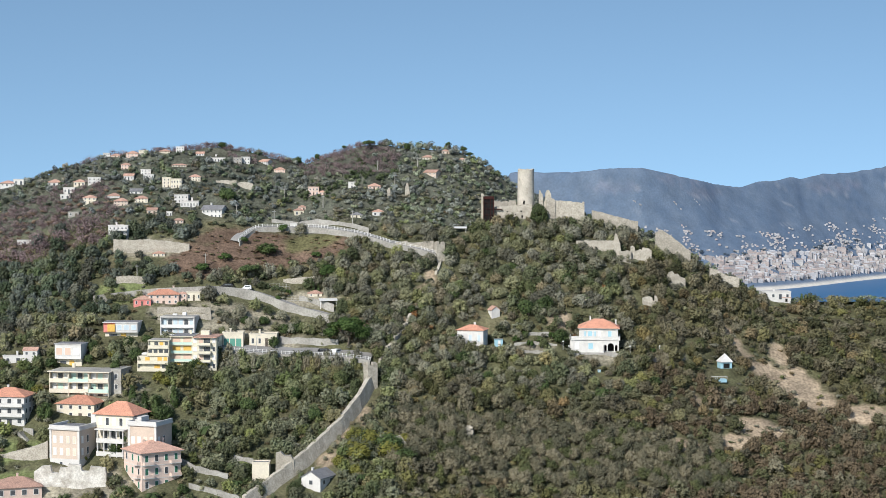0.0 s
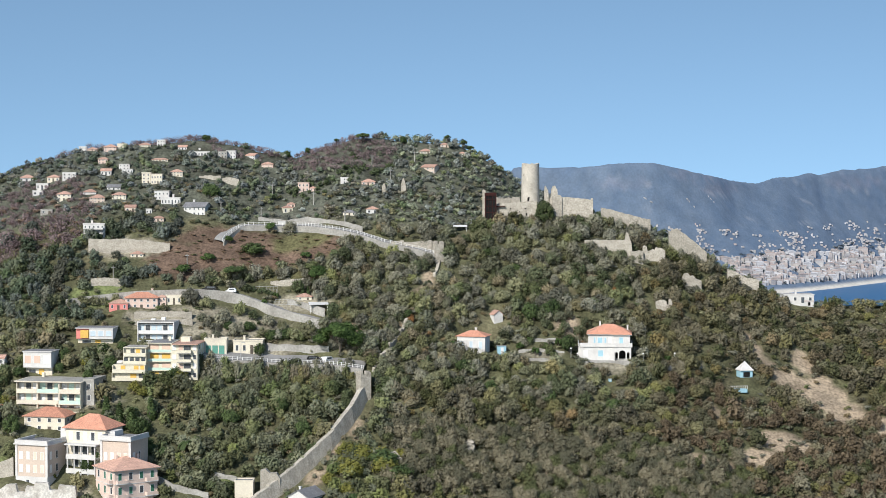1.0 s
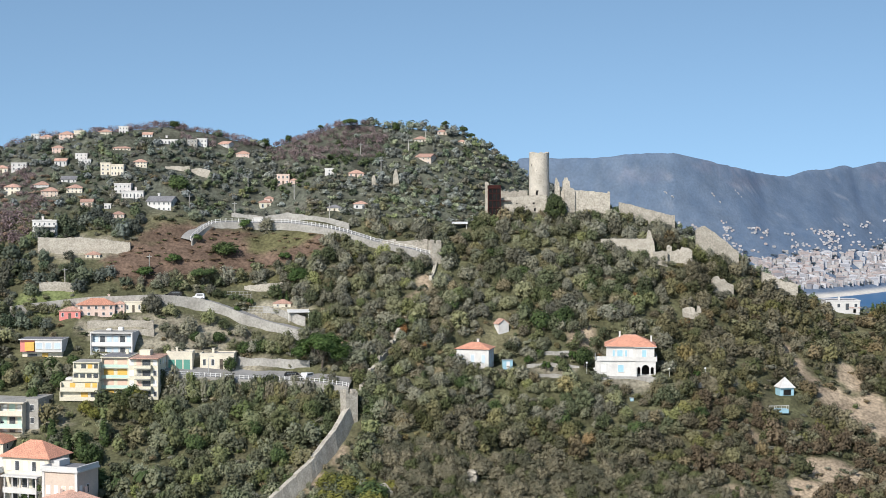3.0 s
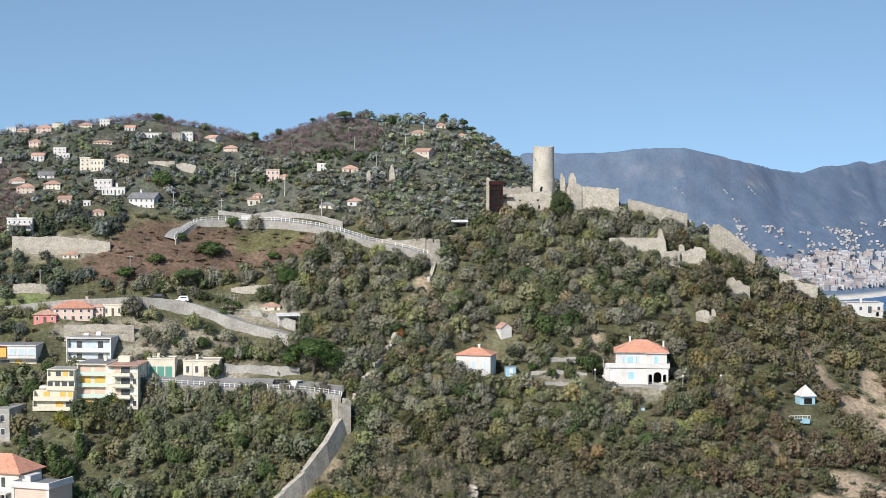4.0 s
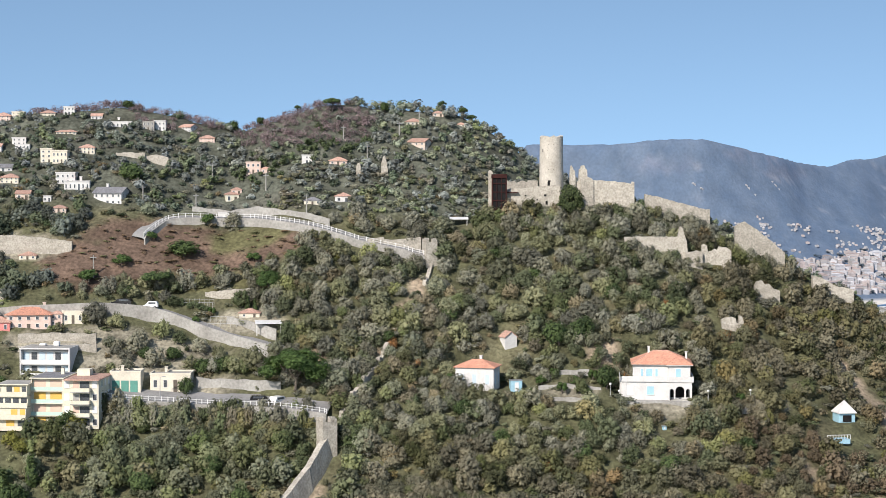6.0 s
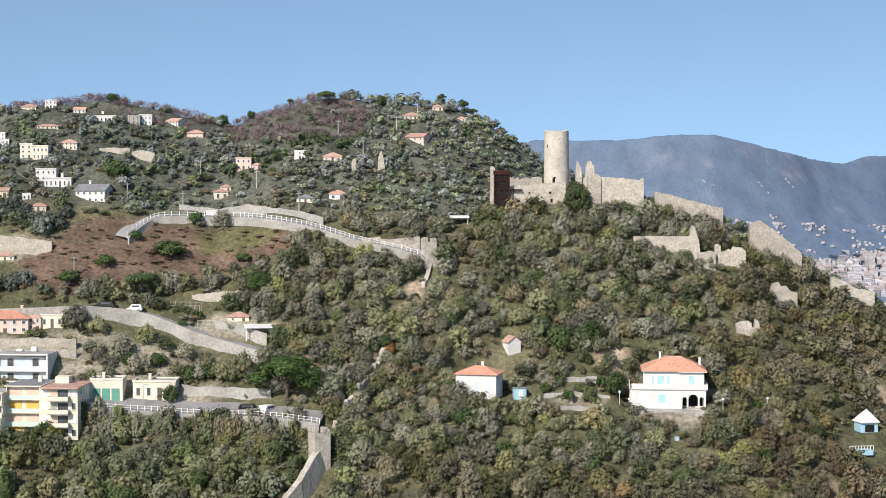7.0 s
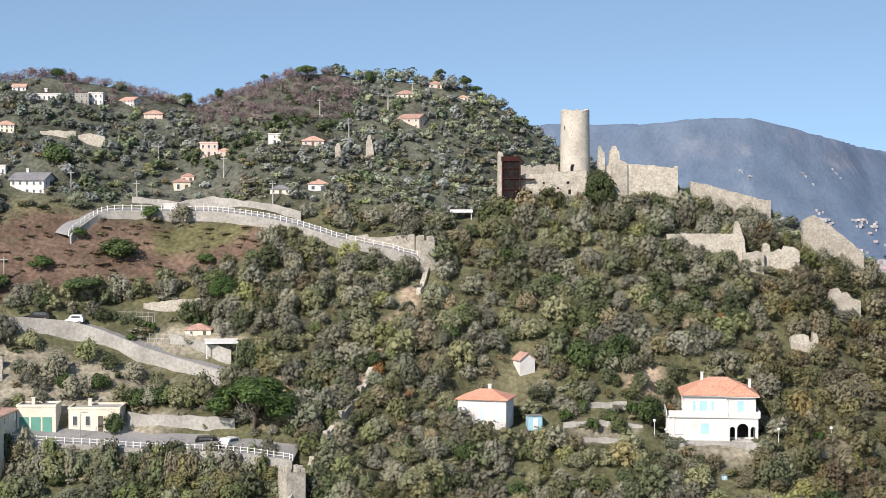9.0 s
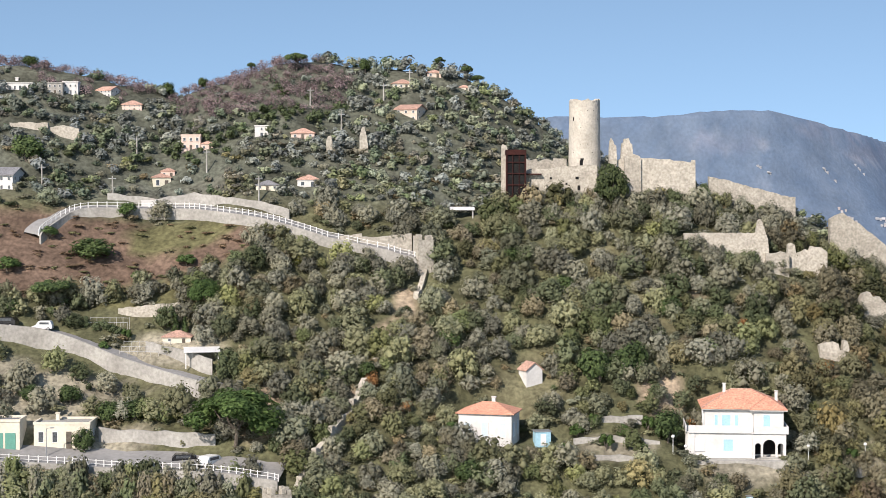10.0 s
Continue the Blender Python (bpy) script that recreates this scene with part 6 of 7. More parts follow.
def bay_town():
    """A dense strip of blocks along the beach, thinning into scattered villas up the slopes."""
    rng = np.random.default_rng(21)
    # pastel walls and roofs, dulled towards blue-grey as painted haze
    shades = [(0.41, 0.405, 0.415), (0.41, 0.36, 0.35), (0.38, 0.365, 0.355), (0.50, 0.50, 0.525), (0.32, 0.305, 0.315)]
    mats = [mat("hazy_town_render", s, tuple(c * 0.85 for c in s), 4.0, 0.9, 0.0, fleck=0.1) for s in shades]
    roof = mat("hazy_town_roofs", (0.33, 0.265, 0.25), (0.30, 0.26, 0.25), 4.0, 0.9, 0.0, fleck=0.1)
    V, F, idx, big = [], [], [], []
    for _ in range(16000):
        x = rng.uniform(58, 215)
        y = float(shore(x)) + 3.0 + float(crest(MOUNTAINS, x)[0] - shore(x)) * 0.62 * rng.uniform() ** 1.5
        z = float(height(x, y))
        up = z - SEA
        if up < 2.2 or up > 21:
            continue
        patch = rolling(x, up * 2.0, 22.0, 11) + 0.7 * rolling(x, up * 2.0, 7.0, 19)
        chance = (0.5 if patch > -0.5 else 0.15) if up < 6 else (0.5 if patch > -0.1 else 0.06) if up < 14 else (0.5 if patch > 0.4 else 0.012)
        if rng.uniform() > chance:
            continue
        low = up < 8 + 3 * rng.uniform()
        w, d, h = (rng.uniform(0.6, 2.0), rng.uniform(0.6, 1.1), rng.uniform(0.35, 1.0)) if low else (rng.uniform(0.35, 0.95), rng.uniform(0.25, 0.4), rng.uniform(0.12, 0.26))
        k = int(rng.integers(0, 5))
        z = max(float(height(x + o, y)) for o in (-w / 2, 0.0, w / 2))
        if low and len(big) < 110 and x < 160 and rng.uniform() < 0.16:
            big.append((x, y, z, w * 1.4 + 0.5, d * 1.2, h * 1.4 + 0.25, k))
            continue
        a, b = rng.uniform(-0.5, 0.5) * (1.0 if low else 0.2), len(V)
        foot = -1.5 if low else -0.3
        for sx, sy, zz in ((-1, -1, foot), (1, -1, foot), (1, 1, foot), (-1, 1, foot), (-1, -1, h), (1, -1, h), (1, 1, h), (-1, 1, h)):
            px, py = sx * w / 2, sy * d / 2
            V.append((x + px * math.cos(a) - py * math.sin(a), y + px * math.sin(a) + py * math.cos(a), z + zz))
        V.append((x, y, z + h + 0.28 * d))
        if not low and rng.uniform() < 0.55:
            k = 6 if rng.uniform() < 0.6 else 0
        tiled = rng.uniform() < 0.55
        for f in ((0, 1, 5, 4), (1, 2, 6, 5), (2, 3, 7, 6), (3, 0, 4, 7)):
            F.append([b + i for i in f])
            idx.append(k)
        for f in ((4, 5, 8), (5, 6, 8), (6, 7, 8), (7, 4, 8)):
            F.append([b + i for i in f])
            idx.append(5 if tiled and k != 6 else k)
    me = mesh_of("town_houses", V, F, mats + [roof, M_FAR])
    me.polygons.foreach_set("material_index", idx)
    tagged(new("town_houses", me), "hazy pastel houses of a seaside town across the bay", "town", kind="stuff")
    for x, y, z, w, d, h, k in big:
        e = empty("apartment_building", pose(x, y, z, 0, 0, (k - 2) * 9), "hazy pastel apartment block of the seaside town", "building", "apartment blocks across the bay")
        part("wall", boxes((-w / 2, -d / 2, -1.5, w / 2, d / 2, h)), mats[k], e)
        r = part("roof", hip_roof(w, d, 0.25 * d, 0.08, 0.05), roof if k != 3 else mats[3], e)
        r.location.z = h
        for f in range(3):
            part("window_band", boxes((-w * 0.42, -d / 2 - 0.02, h * (0.18 + 0.27 * f), w * 0.42, -d / 2 + 0.01, h * (0.28 + 0.27 * f))), M_FARGLASS, e)


bay_town()


def hill_farm(x, y, n, w):
    """A few pale houses high on the mountain across the bay, with haze in their colour."""
    e = empty("mountain_hamlet", pose(x, y, float(height(x, y))), "row of hazy pale houses high on the far mountainside", "hamlet", "hamlets on the mountain")
    for k in range(n):
        dx = (k - n / 2) * w * 1.3 + 0.5 * math.sin(x * 3 + k * 2.1)
        z = float(height(x + dx, y)) - float(height(x, y))
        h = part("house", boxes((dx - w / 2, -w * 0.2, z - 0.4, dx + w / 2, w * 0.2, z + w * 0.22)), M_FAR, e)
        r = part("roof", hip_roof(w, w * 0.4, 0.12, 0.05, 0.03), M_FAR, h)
        r.location = (dx, 0, z + w * 0.22)


for q in ((66.0, 623.5, 4, 0.6), (80.0, 631.0, 4, 0.6), (58.0, 615.0, 3, 0.35), (88.0, 638.0, 4, 0.45), (37.0, 618.0, 3, 0.4), (70.0, 618.0, 3, 0.35)):
    hill_farm(*q)


# ---- woods ----
def lobes_of(rng, kind):
    """Centres and radii of the leaf masses of a crown about 1 across and 1 high, base at 0."""
    if kind == "umbrella":
        n = 14
        a = rng.uniform(0, 6.283, n)
        r = 0.40 * np.sqrt(rng.uniform(0, 1, n))
        c = np.stack([r * np.cos(a), r * np.sin(a), 0.66 + 0.15 * (1 - (r / 0.4) ** 2) + rng.uniform(-0.02, 0.02, n)], 1)
        return c, rng.uniform(0.11, 0.17, n) * np.array([[1], [1], [0.7]]), 0.55
    if kind == "dome":
        n = 34
        a = rng.uniform(0, 6.283, n)
        e = np.arcsin(rng.uniform(0.05, 1, n))
        k = rng.uniform(0.75, 1.0, n)
        c = np.stack([0.42 * k * np.cos(a) * np.cos(e), 0.42 * k * np.sin(a) * np.cos(e), 0.28 + 0.56 * k * np.sin(e)], 1)
        return c, rng.uniform(0.10, 0.16, n) * np.array([[1], [1], [0.8]]), 0.0
    if kind == "cypress":
        n = 7
        z = np.linspace(0.1, 0.9, n)
        c = np.stack([rng.uniform(-0.02, 0.02, n), rng.uniform(-0.02, 0.02, n), z], 1)
        return c, (0.13 * (1.15 - z) + 0.03) * np.array([[1], [1], [1.6]]), 0.0
    if kind == "round":
        # billows over a rounded, uneven dome
        n = int(rng.integers(12, 17))
        a = np.arange(n) * 2.4 + rng.uniform(-0.5, 0.5, n)
        e = np.arcsin(np.clip(-0.55 + 1.5 * (np.arange(n) + 0.5) / n + rng.uniform(-0.1, 0.1, n), -0.6, 0.97))
        k = rng.uniform(0.7, 1.08, n)
        c = np.stack([0.31 * k * np.cos(a) * np.cos(e), 0.31 * k * np.sin(a) * np.cos(e), 0.46 + 0.36 * k * np.sin(e)], 1)
        return c, rng.uniform(0.15, 0.22, n) * np.array([[1], [1], [1]]), 0.3
    n = 4
    a = rng.uniform(0, 6.283, n)
    r = 0.33 * np.sqrt(rng.uniform(0, 1, n))
    z = 0.36 + rng.uniform(-0.14, 0.46, n) * (1.2 - r * 1.7)
    return np.stack([r * np.cos(a), r * np.sin(a), z], 1), rng.uniform(0.19, 0.31, n) * np.array([[1], [1], [0.85]]), 0.3


OCTA_V = np.array(((1, 0, 0), (0, 1, 0), (-1, 0, 0), (0, -1, 0), (0, 0, 1), (0, 0, -1)), float)
OCTA_F = np.array(((0, 1, 4), (1, 2, 4), (2, 3, 4), (3, 0, 4), (1, 0, 5), (2, 1, 5), (3, 2, 5), (0, 3, 5)))


def crown_arrays(rng, kind="round", leaves=130, leaf=0.075, core=0.68):
    """Vertices and triangles of one crown: small inner masses and many leaf clumps round them."""
    c, rad, _ = lobes_of(rng, kind)
    rad = rad.T
    V, T = [], []
    at = 0
    for k in range(len(c)):
        v = c[k] + OCTA_V * rad[k] * core * rng.uniform(0.7, 1.2, (len(OCTA_V), 1))
        V.append(v)
        T.append(OCTA_F + at)
        at += len(v)
    pick = rng.choice(len(c), leaves, p=(rad[:, 0] ** 2) / np.sum(rad[:, 0] ** 2))
    d = rng.normal(size=(leaves, 3))
    d[:, 1] -= 0.1
    d[:, 2] += 0.2
    d /= np.linalg.norm(d, axis=1)[:, None]
    p = c[pick] + d * rad[pick] * rng.uniform(0.82, 1.08, (leaves, 1))
    whole = p - np.array((0, 0, 0.4))
    whole /= np.linalg.norm(whole, axis=1)[:, None]
    nrm = 0.65 * d + 0.75 * whole + np.array((-0.15, -0.25, 0.15)) + rng.normal(scale=0.3, size=(leaves, 3))
    nrm /= np.linalg.norm(nrm, axis=1)[:, None]
    u = np.cross(nrm, rng.normal(size=(leaves, 3)))
    u /= np.linalg.norm(u, axis=1)[:, None]
    w = np.cross(nrm, u)
    s = leaf * rng.uniform(0.6, 1.4, (leaves, 1))
    q = np.stack([p - u * s - w * s * 0.45, p + u * s - w * s * 0.35, p + w * s * 0.95 + u * s * rng.uniform(-0.5, 0.5, (leaves, 1))], 1)
    V.append(q.reshape(-1, 3))
    T.append(at + np.arange(leaves * 3).reshape(-1, 3))
    return np.concatenate(V), np.concatenate(T)


def tri_mesh(name, V, T, material, tint=None):
    me = bpy.data.meshes.new(name)
    me.vertices.add(len(V))
    me.vertices.foreach_set("co", np.ascontiguousarray(V, dtype=np.float32).ravel())
    me.loops.add(T.size)
    me.loops.foreach_set("vertex_index", np.ascontiguousarray(T, dtype=np.int32).ravel())
    me.polygons.add(len(T))
    me.polygons.foreach_set("loop_start", np.arange(0, T.size, 3, dtype=np.int32))
    me.update(calc_edges=True)
    if tint is not None:
        col = me.color_attributes.new("tint", "FLOAT_COLOR", "POINT")
        col.data.foreach_set("color", np.concatenate([tint, np.ones((len(V), 1))], 1).astype(np.float32).ravel())
    me.materials.append(material)
    return me


def wood(name, label, category, spots, variants, material, rng, shade):
    """Many trees past counting, joined: spots are x, y, width, height; shade(x, y) gives each tree's tint."""
    Vs, Ts, Cs = [], [], []
    at = 0
    for (x, y, w, h), z in zip(spots, height(spots[:, 0], spots[:, 1])):
        V, T = variants[rng.integers(0, len(variants))]
        a = rng.uniform(0, 6.283)
        ca, sa = math.cos(a), math.sin(a)
        P = np.stack([(V[:, 0] * ca - V[:, 1] * sa) * w + x, (V[:, 0] * sa + V[:, 1] * ca) * w + y, V[:, 2] * h + z - 0.12 * h], 1)
        Vs.append(P)
        Ts.append(T + at)
        Cs.append(np.tile(shade(x, y, rng), (len(P), 1)))
        at += len(P)
    me = tri_mesh(name, np.concatenate(Vs), np.concatenate(Ts), material, np.concatenate(Cs))
    return tagged(new(name, me), label, category, kind="stuff")


def olive_shade(x, y, rng):
    k = rng.uniform(0, 1)
    base = np.array((1.0, 1.0, 1.0)) * rng.uniform(0.55, 1.38)
    # drifts of one kind of tree: warm green, grey, or brown winter scrub
    drift = float(rolling(x, y, 26.0, 33)) + 0.5 * float(rolling(x, y, 9.0, 34))
    if drift > 0.5:
        base = base * np.array((1.0, 1.03, 0.82))
    elif drift < -0.85:
        base = base * np.array((1.05, 0.94, 0.85))
    elif drift < -0.35:
        base = base * np.array((0.80, 0.85, 0.76))
    if k < 0.25:
        base = base * np.array((0.98, 1.0, 1.06))
    elif k < 0.40:
        base = base * np.array((1.0, 1.04, 0.78))
    elif k < 0.44:
        base = base * np.array((1.12, 0.98, 0.84))
    elif k < 0.60:
        base = base * np.array((0.60, 0.70, 0.54))
    return base


rng = np.random.default_rng(7)
VARIANTS = [crown_arrays(rng, "round", 230, 0.055) for _ in range(10)]
FINE = [crown_arrays(rng, "round", 620, 0.035) for _ in range(14)]
LIGHT = [crown_arrays(rng, "shrub", 72, 0.1) for _ in range(8)]


def scatter(rng, x0, x1, y0, y1, gap, keep):
    """Uneven rows of spots, no two nearer than about the gap."""
    out = []
    ny = int((y1 - y0) / gap)
    for j in range(ny):
        for x in np.arange(x0, x1, gap):
            px, py = x + rng.uniform(-0.5, 0.5) * gap + (j % 2) * gap * 0.5, y0 + (j + rng.uniform(0.05, 0.95)) * gap
            if keep(px, py, rng):
                out.append((px, py))
    return out


HILLTOP_BARE = [(-30, 586, 15, 9), (-22, 585, 8, 7), (-95, 590, 45, 5), (-118, 560, 22, 16), (-60, 586, 12, 4)]
SPARSE = [(-75, 520, 22, 10), (-85, 543, 16, 6), (-45, 565, 16, 6), (-52, 516, 12, 6), (-98, 485, 30, 16), (-95, 463, 22, 10), (-45, 470, 6, 8), (30, 516, 14, 5), (-38, 527, 10, 6)]
GULLY = SLIDE + [(66, 486, 7, 2.4), (-6.6, 530.5, 1.3, 3.6), (-3.8, 538.0, 1.4, 3.6)]
DARK_WOOD = [(-24, 579, 9, 5), (-38, 571, 6, 3)]


def inside(spots, x, y, grow=1.0):
    return any(((x - cx) / (rx * grow)) ** 2 + ((y - cy) / (ry * grow)) ** 2 < 1 for cx, cy, rx, ry in spots)


CELLS = {}
for q in CLEAR:
    for i in range(int((q[0] - q[2]) // 8), int((q[0] + q[2]) // 8) + 1):
        for j in range(int((q[1] - q[3]) // 8), int((q[1] + q[3]) // 8) + 1):
            CELLS.setdefault((i, j), []).append(q)


def free(x, y, grow=1.0):
    return not inside(CELLS.get((int(x // 8), int(y // 8)), ()), x, y, grow)


def in_view(x, y):
    return abs(x) < 0.262 * y + 3


def tree_here(x, y, rng):
    if not in_view(x, y) or inside(BROWN_FIELD, x, y) or inside(GULLY, x, y) or not free(x, y):
        return False
    return rng.uniform() < (0.4 if inside(SPARSE, x, y) else 0.97)


def shrub_here(x, y, rng):
    if not in_view(x, y) or not free(x, y, 0.8):
        return False
    if inside(BROWN_FIELD, x, y):
        return rng.uniform() < 0.35
    return rng.uniform() < (0.4 if inside(SPARSE, x, y) or inside(GULLY, x, y) else 0.7)


def shrub_shade(x, y, rng):
    if inside(BROWN_FIELD, x, y):
        return np.array(((0.92, 0.66, 0.58), (1.02, 0.76, 0.66), (0.74, 0.78, 0.52))[int(rng.integers(0, 3))]) * rng.uniform(1.0, 1.3)
    if inside(HILLTOP_BARE, x, y):
        return np.array((1.15, 0.85, 0.85)) * rng.uniform(0.8, 1.2)
    k = rng.uniform()
    if k < 0.12:
        return np.array((1.12, 0.92, 0.74)) * rng.uniform(0.7, 1.0)
    return olive_shade(x, y, rng) * 0.9


def wood_shade(x, y, rng):
    if x > 55 and y < 512 and rng.uniform() < 0.55:
        return np.array((0.95, 0.76, 0.68)) * rng.uniform(0.5, 0.95)
    if x > 54 and y < 556:
        return olive_shade(x, y, rng) * np.array((0.80, 0.74, 0.66))
    if y < 500 and x > -12:
        return olive_shade(x, y, rng) * np.array((0.88, 0.82, 0.74))
    if x < -12 and y < 506:
        return olive_shade(x, y, rng) * np.array((0.84, 0.9, 0.78))
    if inside(DARK_WOOD, x, y):
        return np.array((0.45, 0.6, 0.4)) * rng.uniform(0.8, 1.1)
    # dark wood on the left, its bluish tint partly painted haze
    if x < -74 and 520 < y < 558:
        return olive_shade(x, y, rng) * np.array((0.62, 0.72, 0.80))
    # far hills: haze painted into the tree tints, bluer, and paler further back
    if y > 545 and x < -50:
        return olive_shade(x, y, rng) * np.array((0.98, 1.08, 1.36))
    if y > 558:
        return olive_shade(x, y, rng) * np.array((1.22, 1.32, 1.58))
    return olive_shade(x, y, rng)


found = scatter(rng, -170, 170, 446, 558, 2.4, tree_here) + scatter(rng, -170, 170, 558, 594, 1.5, tree_here)
near = [p for p in found if -14 < p[0] < 74 and 468 < p[1] < 523]
near = sorted(near, key=lambda p: p[1])[:300]
rest = [p for p in found if p not in set(near)]
bare = [p for p in rest if inside(HILLTOP_BARE, *p) and rng.uniform() < 0.9]
rest = [p for p in rest if p not in set(bare)]


def sizes(p):
    """x, y, width and height of a tree at this spot: small on the far hills, low on the windy spur."""
    w = min(rng.uniform(3.2, 4.8) * rng.choice((0.6, 0.85, 1.0, 1.0, 1.3)), 5.9) * (0.6 if p[1] > 558 else 1)
    return (p[0], p[1], w, w * rng.uniform(0.82, 1.15) * (0.85 if p[1] > 558 else 1) * (0.75 if p[0] > 96 and p[1] > 535 else 1))


close = lambda p: abs(p[0]) < 72 and p[1] > 492
far_wood = [p for p in rest if p[1] > 558]
rest = [p for p in rest if p[1] <= 558]
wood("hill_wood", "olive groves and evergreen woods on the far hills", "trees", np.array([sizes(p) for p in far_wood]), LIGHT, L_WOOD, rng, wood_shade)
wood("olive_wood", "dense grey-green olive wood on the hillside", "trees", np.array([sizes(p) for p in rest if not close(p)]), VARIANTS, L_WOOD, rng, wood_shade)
wood("castle_hill_wood", "thick olive and holm oak wood below the castle", "trees", np.array([sizes(p) for p in rest if close(p)]), FINE, L_WOOD, rng, wood_shade)
TWIGS = [crown_arrays(rng, "round", 110, 0.055, 0.25) for _ in range(5)]
wood("bare_wood", "leafless brown-grey wood on the far hilltops", "trees", np.array([sizes(p) for p in bare]), TWIGS, L_BARE, rng, lambda x, y, r: np.array((1.05, 0.92, 0.98)) * r.uniform(0.75, 1.2))
SHRUBS = [crown_arrays(rng, "shrub", 80, 0.095, 0.6) for _ in range(8)]


def foot_bushes(x0, x1, y, h):
    """Bushes that crowd the foot of a wall."""
    n = int((x1 - x0) / 1.5)
    return [(x0 + (x1 - x0) * (k + rng.uniform(0.1, 0.9)) / n, y + rng.uniform(-0.5, 0.4), rng.uniform(2.6, 3.8), h * rng.uniform(0.6, 1.2)) for k in range(n)]


feet = foot_bushes(15.5, 28, 556.2, 3.2) + foot_bushes(33, 44, 557.2, 3.6) + foot_bushes(44, 60, 558.3, 3.4) + foot_bushes(39, 51, 548.0, 3.4) + foot_bushes(52, 63, 548.0, 2.4) + foot_bushes(62, 76, 554.6, 5.4)
feet += foot_bushes(80, 90, 554.0, 2.8) + foot_bushes(66, 72, 545.5, 2.4) + foot_bushes(15, 45, 553.4, 4.2) + foot_bushes(45, 62, 555.0, 4.0)
wood("castle_bushes", "bushes crowding the foot of the castle walls", "shrubs", np.array(feet), FINE, L_WOOD, rng, olive_shade)
feet = foot_bushes(-62, -22, 504.4, 5.6) + foot_bushes(-60, -24, 501.8, 5.6)
wood("roadside_bushes", "trees crowding the slope below the lower road", "trees", np.array(feet), VARIANTS, L_WOOD, rng, olive_shade)
low = [(x, y, rng.uniform(1.7, 3.3) * (0.8 if inside(BROWN_FIELD, x, y) else 1), rng.uniform(1.0, 2.0) * (0.4 if inside(BROWN_FIELD, x, y) else 1)) for x, y in scatter(rng, -170, 170, 446, 572, 2.6, shrub_here)]
low += [(x, y, rng.uniform(1.2, 2.4), rng.uniform(0.35, 0.6)) for x, y in scatter(rng, -90, -20, 530, 562, 1.5, lambda x, y, r: inside(BROWN_FIELD, x, y) and r.uniform() < 0.3)]
wood("scrub", "mixed low scrub of olive, heather and bramble", "shrubs", np.array(low), SHRUBS, L_WOOD, rng, shrub_shade)
brush = []
for x, y in along(WALL_LINE, 1.6):
    if y < 497 and rng.uniform() < 0.8:
        brush.append((x + rng.uniform(0.9, 3.6), y - rng.uniform(1.2, 4.2), rng.uniform(1.3, 2.6), rng.uniform(1.1, 2.4)))
    if 497 < y < 540:
        brush.append((x + rng.uniform(-1.6, 1.8), y - rng.uniform(0.8, 1.8), rng.uniform(1.6, 2.8), rng.uniform(1.2, 2.2)))
wood("wall_bushes", "brambles and shrubs along the foot of the town wall", "shrubs", np.array(brush), FINE, L_WOOD, rng, olive_shade)
outer = [(x, y, rng.uniform(7, 10), rng.uniform(4, 6)) for x, y in scatter(rng, -330, 330, 400, 612, 11.0, lambda x, y, r: (not in_view(x, y) or y < 446) and y < 590)]
wood("outer_wood", "woods beyond the edges of the slope", "trees", np.array(outer), SHRUBS, L_WOOD, rng, olive_shade)


# single olive trees of the terraced grove round the villa
def tree_meshes(kind, n, leaves, leaf, leaf_m, trunk_r, split):
    out = []
    for k in range(n):
        V, T = crown_arrays(rng, kind, leaves, leaf)
        crown = tri_mesh("crown", V, T, leaf_m)
        bm = bmesh.new()
        lean = rng.uniform(-0.05, 0.05, 2)
        tube(bm, [(0, 0, -0.15), (lean[0], lean[1], split * 0.5), (lean[0] * 1.5, lean[1] * 1.5, split)], [trunk_r, trunk_r * 0.8, trunk_r * 0.7], 6)
        for j in range(4):
            a = j * 1.57 + rng.uniform(0, 0.8)
            r = rng.uniform(0.14, 0.24)
            tube(bm, [(lean[0] * 1.5, lean[1] * 1.5, split * 0.9), (r * 0.6 * math.cos(a), r * 0.6 * math.sin(a), split + 0.12), (r * math.cos(a), r * math.sin(a), split + 0.3)], [trunk_r * 0.6, trunk_r * 0.4, trunk_r * 0.2], 5)
        trunk = bpy.data.meshes.new("trunk")
        bm.to_mesh(trunk)
        bm.free()
        trunk.materials.append(M_BARK)
        out.append((trunk, crown))
    return out


def tree(name, meshes, x, y, w, h, label, group="", sink=0.1):
    trunk, crown = meshes
    e = empty(name, stand(x, y, float(rng.uniform(0, 360)), sink * h), label, "tree", group)
    e.scale = (w, w, h)
    for nm, me in (("trunk", trunk), ("crown", crown)):
        o = new(nm, me)
        o.parent = e
    return e


OLIVES = tree_meshes("round", 8, 1300, 0.026, L_OLIVE, 0.05, 0.24)
MYRTLES = tree_meshes("round", 4, 1200, 0.027, L_MYRTLE, 0.04, 0.2)
for x, y in near:
    if rng.uniform() < 0.26:
        w = float(rng.uniform(3.2, 4.8))
        tree("evergreen_shrub", MYRTLES[int(rng.integers(0, 4))], x, y, w, w * 0.9, "green evergreen shrub standing among olive trees", "evergreen shrubs of the grove")
        continue
    tree("olive_tree", OLIVES[int(rng.integers(0, 8))], x, y, float(rng.uniform(3.6, 5.6)), float(rng.uniform(3.4, 5.2)), "grey-green olive tree with a rounded uneven crown", "olive trees of the grove")
UMBRELLA = tree_meshes("umbrella", 3, 1300, 0.035, L_PINE, 0.03, 0.5)
